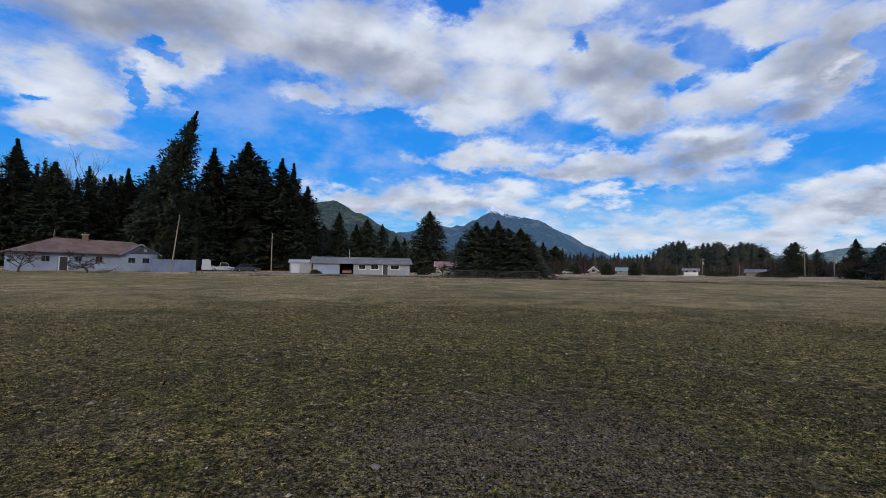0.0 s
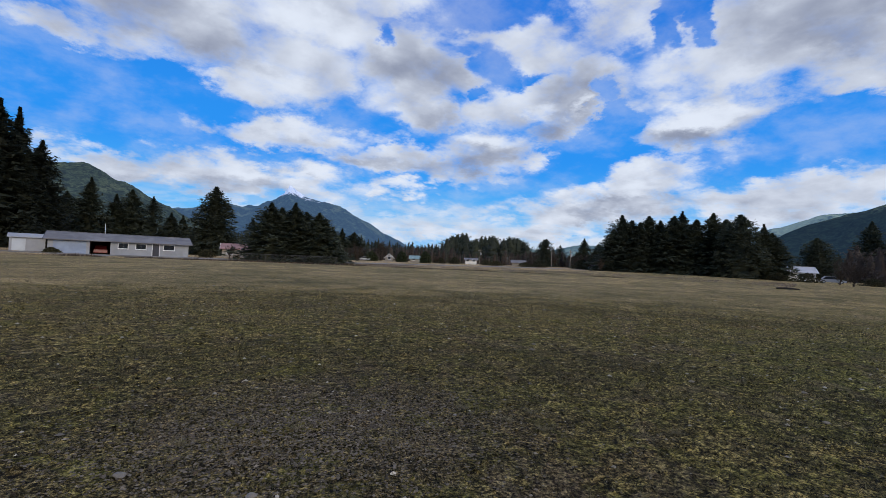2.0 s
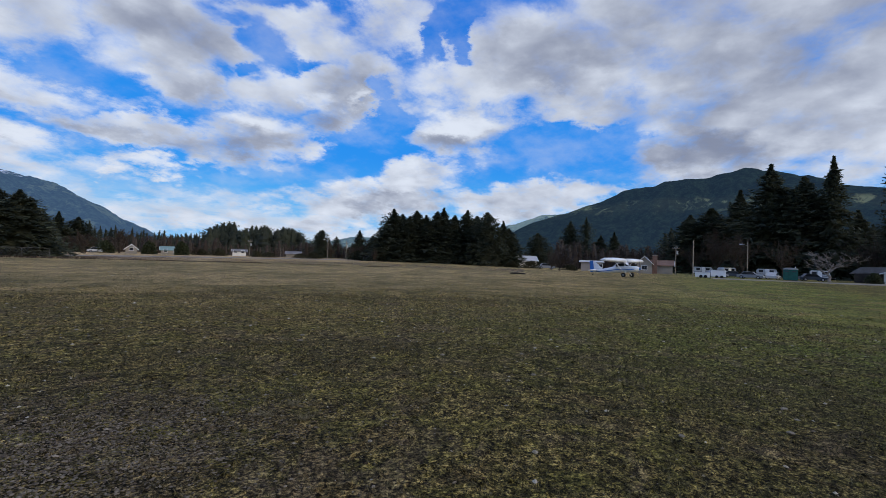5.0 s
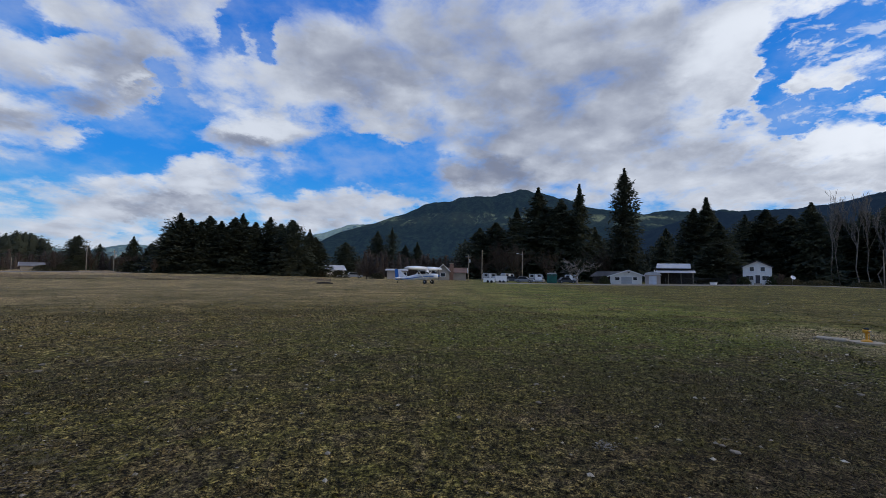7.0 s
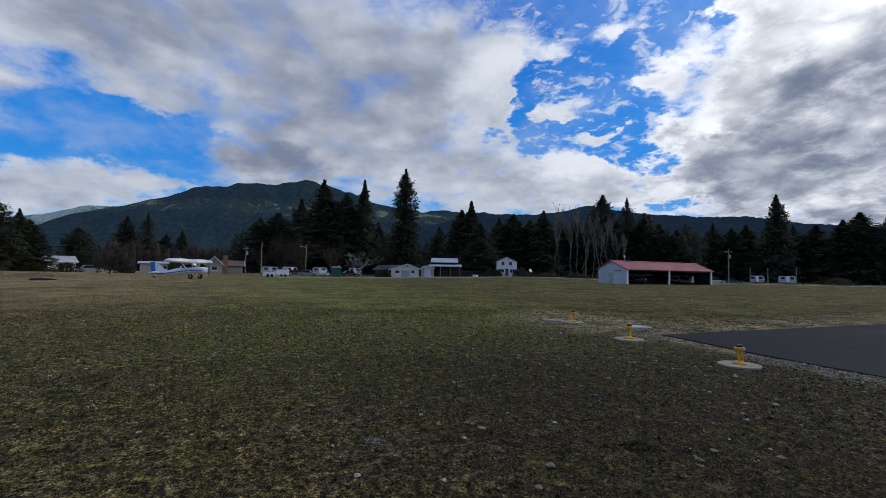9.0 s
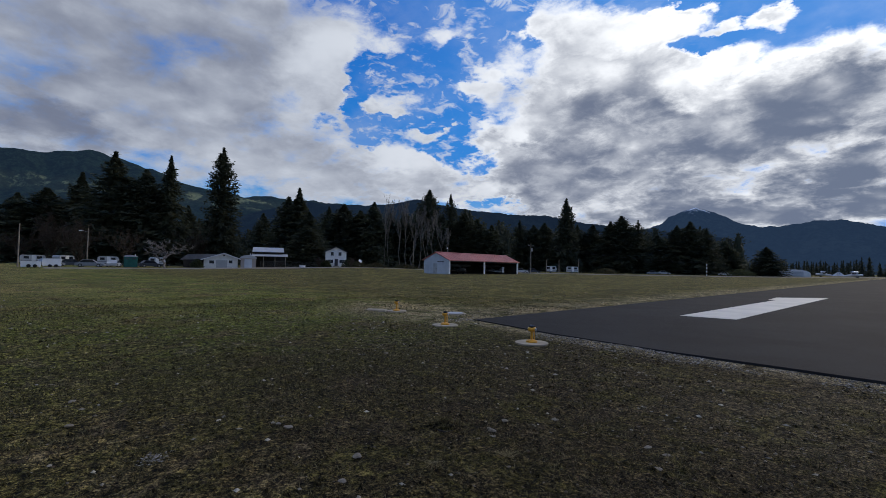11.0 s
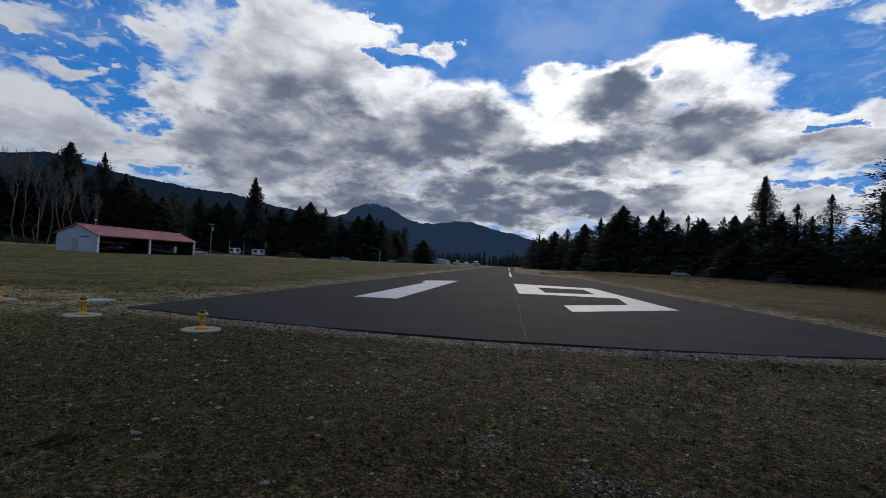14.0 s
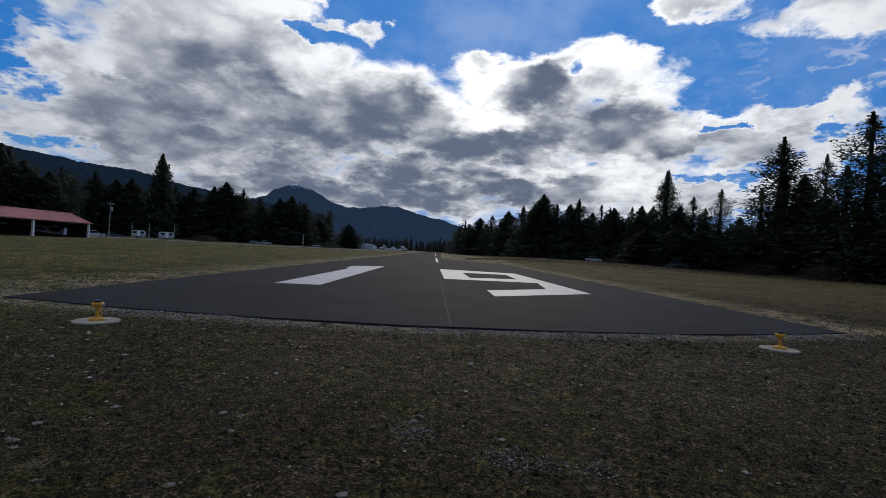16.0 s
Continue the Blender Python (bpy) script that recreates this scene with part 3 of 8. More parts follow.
def hillside(name, forest, pale_tone, haze, glow, snow_from=None, band=None):
    """A far wooded mountain: dark forest, paler patches, snow high up; air haze is painted on as a bluish glow."""
    m = bpy.data.materials.new(name)
    m.use_nodes = True
    k = Nodes(m.node_tree)
    co = k.add("ShaderNodeNewGeometry").outputs["Position"]
    broad = k.noise(co, 0.0035, 6.0, 0.6, 0.8)
    fine = k.noise(co, 0.03, 5.0, 0.75)
    crowns = k.noise(co, 0.11, 4.0, 0.8)
    base = k.mix(k.step(fine, 0.38, 0.62), tuple(c * 0.4 for c in forest), tuple(c * 1.2 for c in forest))
    base = k.mix(k.math("MULTIPLY", k.step(crowns, 0.52, 0.40), 0.7), base, tuple(c * 0.2 for c in forest))
    xyz = k.add("ShaderNodeSeparateXYZ")
    k.put(xyz.inputs[0], co)
    pale_land = k.step(k.math("MULTIPLY_ADD", fine, 0.35, k.math("MULTIPLY", broad, 0.75)), 0.57, 0.66)
    if band:
        # belt across the slope of painted sunlight and clearings, lightest along its upper edge
        belt = k.math("MULTIPLY", k.step(xyz.outputs[2], band[0], band[1]), k.step(xyz.outputs[2], band[2], band[1] + 20))
        base = k.mix(k.math("MULTIPLY", belt, 0.12), base, tuple(c * 0.4 for c in pale_tone))
        pale_land = k.math("MULTIPLY", pale_land, belt)
    base = k.mix(k.math("MULTIPLY", pale_land, 0.55), base, pale_tone)
    if snow_from:
        line = k.math("MULTIPLY_ADD", k.math("SUBTRACT", k.noise(co, 0.012, 6.0, 0.7), 0.5), 330.0, xyz.outputs[2])
        base = k.mix(k.step(line, snow_from, snow_from + 40.0), base, (0.72, 0.75, 0.80))
    b = k.add("ShaderNodeBsdfPrincipled")
    k.put(b.inputs["Base Color"], base)
    k.put(b.inputs["Roughness"], 1.0)
    k.put(b.inputs["Specular IOR Level"], 0.0)
    # air haze, put on as a bluish glow of the slope itself
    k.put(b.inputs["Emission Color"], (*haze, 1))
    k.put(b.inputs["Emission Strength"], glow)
    k.put(k.add("ShaderNodeOutputMaterial").inputs[0], b.outputs[0])
    return m


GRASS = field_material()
ASPHALT = surface("new_asphalt", (0.023, 0.023, 0.0235), 0.9, vary=0.14, scale=0.35, fine=90, bump=0.25, where="World", spec=0.12)
PAINT = surface("road_paint", (0.69, 0.64, 0.54), 0.6, vary=0.06, scale=0.8, fine=30, bump=0.1, where="World")
BARK = surface("conifer_bark", (0.085, 0.062, 0.045), 0.95, vary=0.25, scale=1.2, fine=20, bump=0.5)
PALE_BARK = surface("pale_bark", (0.19, 0.17, 0.145), 0.9, vary=0.25, scale=1.5, fine=18, bump=0.4)
GREY_BARK = surface("grey_bark", (0.17, 0.145, 0.12), 0.95, vary=0.25, scale=1.5, fine=18, bump=0.4)
NEEDLES = foliage("fir_needles", (0.062, 0.070, 0.048), (0.100, 0.112, 0.066))
# Darkened copy of the fir needles: the north-west wood's shade is in the colour.
SHADED_FIR = foliage("shaded_fir_needles", (0.036, 0.041, 0.030), (0.058, 0.066, 0.041))
CEDAR = foliage("cedar_sprays", (0.046, 0.056, 0.028), (0.085, 0.095, 0.042))
TWIGS = foliage("bare_twigs", (0.075, 0.055, 0.042), (0.150, 0.120, 0.095))
BUSH = foliage("bush_leaves", (0.040, 0.040, 0.020), (0.110, 0.095, 0.050))
# ---- building helpers ----
def mesh_of(name, verts, faces, material, smooth=False):
    me = bpy.data.meshes.new(name)
    me.from_pydata(verts, [], faces)
    if smooth:
        me.polygons.foreach_set("use_smooth", [True] * len(me.polygons))
    me.materials.append(material)
    me.update()
    return me


def part(name, bm, material, parent=None, label="", at=None, smooth=False):
    """Links a bmesh (or a mesh) as one object, under a thing or a part where one is given."""
    if isinstance(bm, bmesh.types.BMesh):
        me = bpy.data.meshes.new(name)
        bmesh.ops.recalc_face_normals(bm, faces=bm.faces[:])
        bm.to_mesh(me)
        bm.free()
        me.materials.append(material)
        if smooth:
            me.polygons.foreach_set("use_smooth", [True] * len(me.polygons))
    else:
        me = bm
    ob = new(name, me)
    if parent is not None:
        ob.parent = parent
    if at is not None:
        ob.matrix_basis = at
    if label:
        tagged(ob, label)
    return ob


def thing(name, label, category, at=None, group="", kind=""):
    """An Empty at the base of a thing, to carry its parts."""
    ob = new(name)
    ob.empty_display_size = 0.2
    if at is not None:
        ob.matrix_basis = at
    return tagged(ob, label, category, group, kind)


def box(bm, x0, x1, y0, y1, z0, z1, m=None, bevel=0.0):
    made = bmesh.ops.create_cube(bm, size=1.0, matrix=Matrix.LocRotScale(((x0 + x1) / 2, (y0 + y1) / 2, (z0 + z1) / 2), None, (x1 - x0, y1 - y0, z1 - z0)))
    vs = made["verts"]
    if bevel:
        edges = list({e for v in vs for e in v.link_edges})
        vs = list({v for f in bmesh.ops.bevel(bm, geom=edges, offset=bevel, segments=1, affect="EDGES")["faces"] for v in f.verts} | {v for v in vs if v.is_valid})
    if m is not None:
        bmesh.ops.transform(bm, matrix=m, verts=[v for v in vs if v.is_valid])
    return bm


def boxed(*a, **k):
    return box(bmesh.new(), *a, **k)


def rod(bm, p, q, r0, r1=None, sides=8):
    """A tapered round bar from p to q."""
    p, q = Vector(p), Vector(q)
    d = q - p
    m = Matrix.Translation((p + q) / 2) @ d.to_track_quat("Z", "Y").to_matrix().to_4x4()
    bmesh.ops.create_cone(bm, cap_ends=True, segments=sides, radius1=r0, radius2=r0 if r1 is None else r1, depth=d.length, matrix=m)
    return bm


def roded(*a, **k):
    return rod(bmesh.new(), *a, **k)


def prism(bm, outline, length, m=None):
    """A solid with that outline in x and z, drawn out along y."""
    rings = [[bm.verts.new((x, y, z)) for x, z in outline] for y in (0.0, length)]
    n = len(outline)
    bm.faces.new(rings[0])
    bm.faces.new(rings[1][::-1])
    for i in range(n):
        bm.faces.new((rings[0][i], rings[1][i], rings[1][(i + 1) % n], rings[0][(i + 1) % n]))
    if m is not None:
        bmesh.ops.transform(bm, matrix=m, verts=rings[0] + rings[1])
    return bm


RISES = ((0, 0.0), (5, 0.3), (12, 1.2), (26, 1.2), (35, 0.9), (45, 1.0), (60, 1.0), (90, 0.6), (140, 0.6), (158, 0.2), (170, 0.4), (176, 0.1), (186, 0.0), (205, 0.2), (225, 0.5), (240, 0.6), (250, 0.4), (262, 0.0), (284, 0.1), (297, 0.5), (303, 0.7), (309, 0.5), (314, 0.1), (320, 0.0), (360, 0.0))


def lie(x, y):
    """The height of the ground: level, with low banks at the edges of the field."""
    az, d = math.degrees(math.atan2(x, y)) % 360, math.hypot(x, y)
    s = min(1.0, max(0.0, (d - 72) / 46))
    return float(np.interp(az, [a for a, _ in RISES], [h for _, h in RISES])) * s * s * (3 - 2 * s)


def on(az, d):
    """A spot on the ground: degrees to the right of the runway, metres from where the camera turns."""
    return d * math.sin(radians(az)), d * math.cos(radians(az))


# ---- ground: one sheet to the horizon ----
def build_ground():
    rng = np.random.default_rng(5)
    radii = np.concatenate([np.arange(0.5, 14, 0.35), np.geomspace(14.5, 4700, 70)])
    n = 200
    th = np.arange(n) * 2 * np.pi / n
    verts = [(0.0, 0.0, 0.0)]
    for r in radii:
        for a in th:
            x, y = r * math.sin(a), r * math.cos(a)
            h = 0.018 * noise.noise((x * 1.7, y * 1.7, 3.0)) + 0.03 * noise.noise((x * 0.35, y * 0.35, 8.0))
            far = min(1.0, max(0.0, (r - 30) / 60))
            h += far * 0.15 * noise.noise((x * 0.03, y * 0.03, 1.0))
            on_strip = -11.5 < x < 14 and y > 7.5
            verts.append((x, y, lie(x, y) + (0.0 if on_strip else h) - 0.01))
    faces = [(0, 1 + (i + 1) % n, 1 + i) for i in range(n)]
    for j in range(len(radii) - 1):
        a = 1 + j * n
        faces += [(a + i, a + (i + 1) % n, a + n + (i + 1) % n, a + n + i) for i in range(n)]
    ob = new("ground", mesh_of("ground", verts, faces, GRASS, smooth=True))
    return tagged(ob, "flat airfield ground of thin olive and straw-coloured winter grass over gravel", "ground", kind="structure")


build_ground()

SEAM = surface("asphalt_seam", (0.042, 0.041, 0.04), 0.9, vary=0.25, scale=2.0, fine=60, bump=0.2, where="World")


# ---- runway: fresh asphalt with a painted 19 ----
RW_L, RW_R, RW_TOP = -9.4, 11.6, 0.03
STATIONS = [(RW_L - 0.25, -0.09)] + [(RW_L + (RW_R - RW_L) * i / 14, 0.01 - 0.03 * abs(i - 7) / 7) for i in range(15)] + [(RW_R + 0.25, -0.09)]


def build_runway():
    bm = bmesh.new()
    far = 900.0
    sec = []
    ys = [0.0] + list(np.geomspace(6, far, 24))
    for s in ys:
        row = []
        for x, drop in STATIONS:
            start = 9.75 + 0.07 * x + 0.0165 * x * x + 0.03 * math.sin(x * 2.1) + 0.02 * math.sin(x * 5.3)
            row.append(bm.verts.new((x, start * (1 - s / far) + s, RW_TOP + drop)))
        sec.append(row)
    for a, b in zip(sec, sec[1:]):
        for i in range(len(a) - 1):
            bm.faces.new((a[i], a[i + 1], b[i + 1], b[i]))
    low = [bm.verts.new((v.co.x, v.co.y - 0.03, -0.06)) for v in sec[0]]
    for i in range(len(low) - 1):
        bm.faces.new((low[i], low[i + 1], sec[0][i + 1], sec[0][i]))
    runway = part("runway", bm, ASPHALT)
    tagged(runway, "dark freshly laid asphalt runway with a crown and a seam along its middle", "runway", kind="structure")

    def z_at(x):
        return RW_TOP + 0.01 - 0.03 * abs(x - 1.1) / 10.5 + 0.006

    def painted(name, pts, label):
        b = bmesh.new()
        top = [b.verts.new((x, y, z_at(x))) for x, y in pts]
        low = [b.verts.new((x, y, z_at(x) - 0.006)) for x, y in pts]
        b.faces.new(top)
        for i in range(len(pts)):
            j = (i + 1) % len(pts)
            b.faces.new((top[i], low[i], low[j], top[j]))
        return part(name, b, PAINT, runway, label)

    painted("numeral_one", [(-5.9, 17.5), (-4.25, 17.8), (-4.05, 38.6), (-6.3, 35.7), (-6.1, 32.3), (-5.75, 32.5)], "white painted numeral 1 on the asphalt")
    # the nine: outline in three strokes so that its eye stays open
    b = bmesh.new()
    strokes = (
        [(2.37, 17.1), (7.45, 21.3), (5.65, 22.6), (2.38, 19.7)],
        [(7.45, 21.3), (7.1, 39.5), (5.75, 35.9), (5.55, 30.2), (6.3, 27.4), (5.65, 22.6)],
        [(0.56, 39.2), (2.25, 34.8), (5.75, 35.9), (7.1, 39.5)],
        [(0.56, 39.2), (0.68, 25.9), (2.33, 28.6), (2.25, 34.8)],
        [(0.68, 25.9), (6.3, 27.4), (5.55, 30.2), (2.33, 28.6)],
    )
    for pts in strokes:
        b.faces.new([b.verts.new((x, y, z_at(x))) for x, y in pts])
    bmesh.ops.remove_doubles(b, verts=b.verts[:], dist=0.001)
    part("numeral_nine", b, PAINT, runway, "white painted numeral 9 on the asphalt")
    y = 62.0
    for i in range(8):
        painted("centre_stripe", [(0.30, y), (0.62, y), (0.62, y + 36), (0.30, y + 36)], "white painted centre stripe")
        y += 60 + 12 * (i == 0)
    seam = bmesh.new()
    pts = [(0.47 + 0.012 * math.sin(i * 1.3) + 0.008 * math.sin(i * 2.9), 9.95 + i * 0.9) for i in range(50)]
    for (xa, ya), (xb, yb) in zip(pts, pts[1:]):
        seam.faces.new([seam.verts.new((px, py, z_at(0.5) + 0.001)) for px, py in ((xa - 0.02, ya), (xa + 0.02, ya), (xb + 0.02, yb), (xb - 0.02, yb))])
    part("seam", seam, SEAM, runway, "pale open seam between two asphalt lanes")


build_runway()


# ---- far mountains ----
def ridge_height(profile, az):
    """The crest's elevation at an azimuth, eased between the knees of its profile."""
    for (a, e), (b, f) in zip(profile, profile[1:]):
        if a <= az <= b:
            u = (az - a) / (b - a)
            return e + (f - e) * (0.65 * u + 0.35 * u * u * (3 - 2 * u))
    return 0.0


def mountain(name, label, profile, d, material, seed, depth=1200.0, rough=1.0):
    """A wooded ridge. profile: azimuths and elevations of its main knees, in degrees."""
    az0, az1 = profile[0][0], profile[-1][0]
    na, nr = int((az1 - az0) * 6) + 2, 30
    verts, faces = [], []
    for i in range(na):
        az = az0 + (az1 - az0) * i / (na - 1)
        crest = ridge_height(profile, az)
        crest += rough * (0.10 * noise.noise((az * 0.9, seed, 0.0)) + 0.07 * noise.noise((az * 3.1, seed, 4.0)) + 0.05 * noise.noise((az * 9.0, seed, 7.0)))
        for j in range(nr):
            s = j / (nr - 1)
            r = d + depth * s
            up = math.sin(min(1.0, s / 0.8) * math.pi / 2) if s < 0.8 else 1 - (s - 0.8) * 1.2
            x, y = on(az, r)
            h = (d + depth * 0.8) * math.tan(radians(max(crest, 0.1))) * up
            gully = noise.noise((x * 0.005, y * 0.005, seed)) + 0.6 * noise.noise((x * 0.013, y * 0.013, seed))
            h += 0.22 * h * gully * max(0.0, 1 - (s / 0.8) ** 2)
            verts.append((x, y, h + 1.6 * up - 12 * (1 - s) * (s < 0.05)))
    for i in range(na - 1):
        for j in range(nr - 1):
            a = i * nr + j
            faces.append((a, a + nr, a + nr + 1, a + 1))
    ob = new(name, mesh_of(name, verts, faces, material, smooth=True))
    return tagged(ob, label, "mountain", kind="structure")


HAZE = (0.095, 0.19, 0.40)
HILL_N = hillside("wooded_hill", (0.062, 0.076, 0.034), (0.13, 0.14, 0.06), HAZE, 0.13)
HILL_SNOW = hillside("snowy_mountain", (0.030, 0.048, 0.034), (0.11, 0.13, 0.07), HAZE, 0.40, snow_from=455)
HILL_W = hillside("wooded_hill_with_sunlit_clearings", (0.017, 0.029, 0.015), (0.30, 0.31, 0.14), HAZE, 0.11, band=(270, 345, 405))
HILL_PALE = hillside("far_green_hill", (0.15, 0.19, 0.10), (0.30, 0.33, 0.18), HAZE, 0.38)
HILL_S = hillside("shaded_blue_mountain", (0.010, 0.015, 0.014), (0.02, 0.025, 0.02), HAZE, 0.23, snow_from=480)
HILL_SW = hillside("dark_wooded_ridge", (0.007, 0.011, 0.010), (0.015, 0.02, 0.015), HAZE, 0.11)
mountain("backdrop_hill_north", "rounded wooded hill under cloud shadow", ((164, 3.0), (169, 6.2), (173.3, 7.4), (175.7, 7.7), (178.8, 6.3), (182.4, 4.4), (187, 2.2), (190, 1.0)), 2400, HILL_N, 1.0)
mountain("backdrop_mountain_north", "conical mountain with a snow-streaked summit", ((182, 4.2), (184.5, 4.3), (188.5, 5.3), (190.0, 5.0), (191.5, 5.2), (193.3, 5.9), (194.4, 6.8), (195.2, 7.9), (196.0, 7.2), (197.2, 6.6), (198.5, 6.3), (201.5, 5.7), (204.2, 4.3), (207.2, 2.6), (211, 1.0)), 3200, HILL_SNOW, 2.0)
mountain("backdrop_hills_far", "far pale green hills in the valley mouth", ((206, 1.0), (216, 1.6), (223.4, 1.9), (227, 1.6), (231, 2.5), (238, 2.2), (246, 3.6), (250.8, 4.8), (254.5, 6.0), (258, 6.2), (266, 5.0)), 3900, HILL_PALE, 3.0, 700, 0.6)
mountain("backdrop_mountain_west", "broad wooded mountain with a painted belt of sunlit patches and pale clearings", ((249, 3.0), (253, 4.9), (256.4, 6.0), (260.0, 7.0), (264.7, 8.8), (270.5, 9.7), (274.0, 10.1), (277.5, 10.2), (281, 9.2), (284.8, 7.9), (290.4, 7.4), (298, 7.3), (305, 6.8), (312, 6.5), (325, 5.0), (332, 3.0)), 2300, HILL_W, 4.0, 1200.0, 0.35)
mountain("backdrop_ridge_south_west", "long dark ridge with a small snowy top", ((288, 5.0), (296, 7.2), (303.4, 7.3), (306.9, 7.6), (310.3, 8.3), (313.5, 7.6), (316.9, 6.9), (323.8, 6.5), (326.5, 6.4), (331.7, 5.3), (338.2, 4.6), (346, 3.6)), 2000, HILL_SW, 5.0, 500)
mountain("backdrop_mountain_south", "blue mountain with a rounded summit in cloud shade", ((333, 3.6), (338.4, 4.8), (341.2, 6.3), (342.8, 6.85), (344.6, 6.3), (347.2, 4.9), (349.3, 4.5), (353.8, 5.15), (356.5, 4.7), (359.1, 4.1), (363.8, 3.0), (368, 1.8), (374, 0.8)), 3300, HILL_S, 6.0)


# ---- trees ----
def tube(points, radii, sides=5):
    """Vertices and faces of a bent, tapered tube."""
    verts, faces = [], []
    for i, (p, r) in enumerate(zip(points, radii)):
        a, b = points[max(i - 1, 0)], points[min(i + 1, len(points) - 1)]
        t = (Vector(b) - Vector(a)).normalized()
        u = t.orthogonal().normalized()
        v = t.cross(u)
        for s in range(sides):
            w = 2 * math.pi * s / sides
            verts.append(Vector(p) + u * (r * math.cos(w)) + v * (r * math.sin(w)))
    for i in range(len(points) - 1):
        for s in range(sides):
            a, b = i * sides + s, i * sides + (s + 1) % sides
            faces.append((a, b, b + sides, a + sides))
    return verts, faces


def conifer_crown(h, r, seed, start=0.02, branches=110, clumps=14, droop=0.25, power=0.8, ragged=0.25, clump=0.62, bend=0.0, core=0.46):
    """Needle sprays along branches that droop low on the trunk and rise towards the top."""
    rng = np.random.default_rng(seed)
    u = start + (1 - start) * rng.random(branches) ** 0.85
    th = rng.random(branches) * 2 * np.pi
    lump = 1 + 0.14 * np.sin(th * 2 + seed) + 0.10 * np.sin(th * 3 + u * 9 + seed)
    reach = r * ((1 - u) / (1 - start)) ** power * (1 - ragged + 1.5 * ragged * rng.random(branches)) * lump * np.minimum(1.0, 0.25 + 4 * (1 - u)) + 0.02 * h * (1 - u) * rng.random(branches)
    tilt = -droop + (droop + 0.55) * np.clip((u - 0.35) / 0.65, 0, 1) + rng.normal(0, 0.10, branches)
    n = branches * clumps
    bi = np.repeat(np.arange(branches), clumps)
    s = np.tile((np.arange(clumps) + 0.6) / clumps, branches) ** 0.7 + rng.normal(0, 0.03, n)
    R = reach[bi] * s
    A = th[bi] + rng.normal(0, 0.13, n) * (1.2 - 0.5 * s)
    Z = np.clip(u[bi] * h + np.minimum(R * tilt[bi] * (0.5 + 0.5 * s), 0.55 * (1 - u[bi]) * h * s) + rng.normal(0, 0.016 * h, n), 0.1, h * 1.01)
    cx, cy = R * np.cos(A) + bend * (Z / h) ** 2 * h, R * np.sin(A)
    L = clump * 1.35 * (0.6 + 0.8 * rng.random(n)) * (0.38 + 0.62 * (1 - u[bi]))
    W = L * (0.22 + 0.16 * rng.random(n))
    D = A + rng.normal(0, 0.75, n)
    dip = np.arctan(tilt[bi]) + rng.normal(-0.15, 0.36, n)
    dx, dy, dz = np.cos(D) * np.cos(dip), np.sin(D) * np.cos(dip), np.sin(dip)
    tw = rng.normal(0, 0.7, n)
    sx, sy, sz = -np.sin(D) * np.cos(tw), np.cos(D) * np.cos(tw), np.sin(tw)
    P = np.stack([cx, cy, Z], 1)
    F, S = np.stack([dx, dy, dz], 1), np.stack([sx, sy, sz], 1)
    L, W = L[:, None] * 1.2, W[:, None] * 1.1
    v = np.stack([P - F * L * 0.45 + S * W, P - F * L * 0.45 - S * W, P + F * L * 0.65], 1).reshape(-1, 3)
    f = np.arange(3 * n).reshape(-1, 3)
    # the dark inside of the crown
    k, lv = 9, 12
    inner = []
    for j in range(lv):
        q = start + (0.985 - start) * j / (lv - 1)
        rr = core * r * ((1 - q) / (1 - start)) ** (power + 0.2) * (q < 0.9) + 0.01
        for i in range(k):
            a = 2 * np.pi * i / k
            w = rr * (0.7 + 0.4 * rng.random())
            inner.append((w * np.cos(a) + bend * q * q * h, w * np.sin(a), q * h))
    n0 = len(v)
    faces = []
    for j in range(lv - 1):
        for i in range(k):
            a, b = n0 + j * k + i, n0 + j * k + (i + 1) % k
            faces += [(a, b, b + k), (a, b + k, a + k)]
    return np.concatenate([v, np.array(inner)]), np.concatenate([f, np.array(faces)])


def add_tree(name, label, h, r, seed, leaves=None, at=None, trunk_r=None, bend=0.0, group="conifers round the field", **shape):
    """A conifer: tapered trunk with stubs of limbs, and a crown of needle clumps."""
    leaves = leaves or NEEDLES
    tree = thing(name, label, "tree", at, group)
    tr = trunk_r or h * 0.014
    pts = [(bend * s * s * h, 0, s * h) for s in (0, 0.25, 0.5, 0.75, 0.97)]
    tv, tf = tube(pts, [tr * (1.35 - 1.25 * s) for s in (0, 0.25, 0.5, 0.75, 1.0)], 7)
    part("trunk", mesh_of("trunk", tv, tf, BARK, True), BARK, tree)
    v, f = conifer_crown(h, r, seed, bend=bend, **shape)
    part("crown", mesh_of("crown", v, f, leaves), leaves, tree)
    return tree


def spot(az, d, turn=0.0, scale=(1, 1, 1), lean=0.0):
    x, y = on(az, d)
    return Matrix.Translation((x, y, lie(x, y) - 0.08)) @ Euler((0, radians(lean), radians(turn))).to_matrix().to_4x4() @ Matrix.Diagonal((*scale, 1))


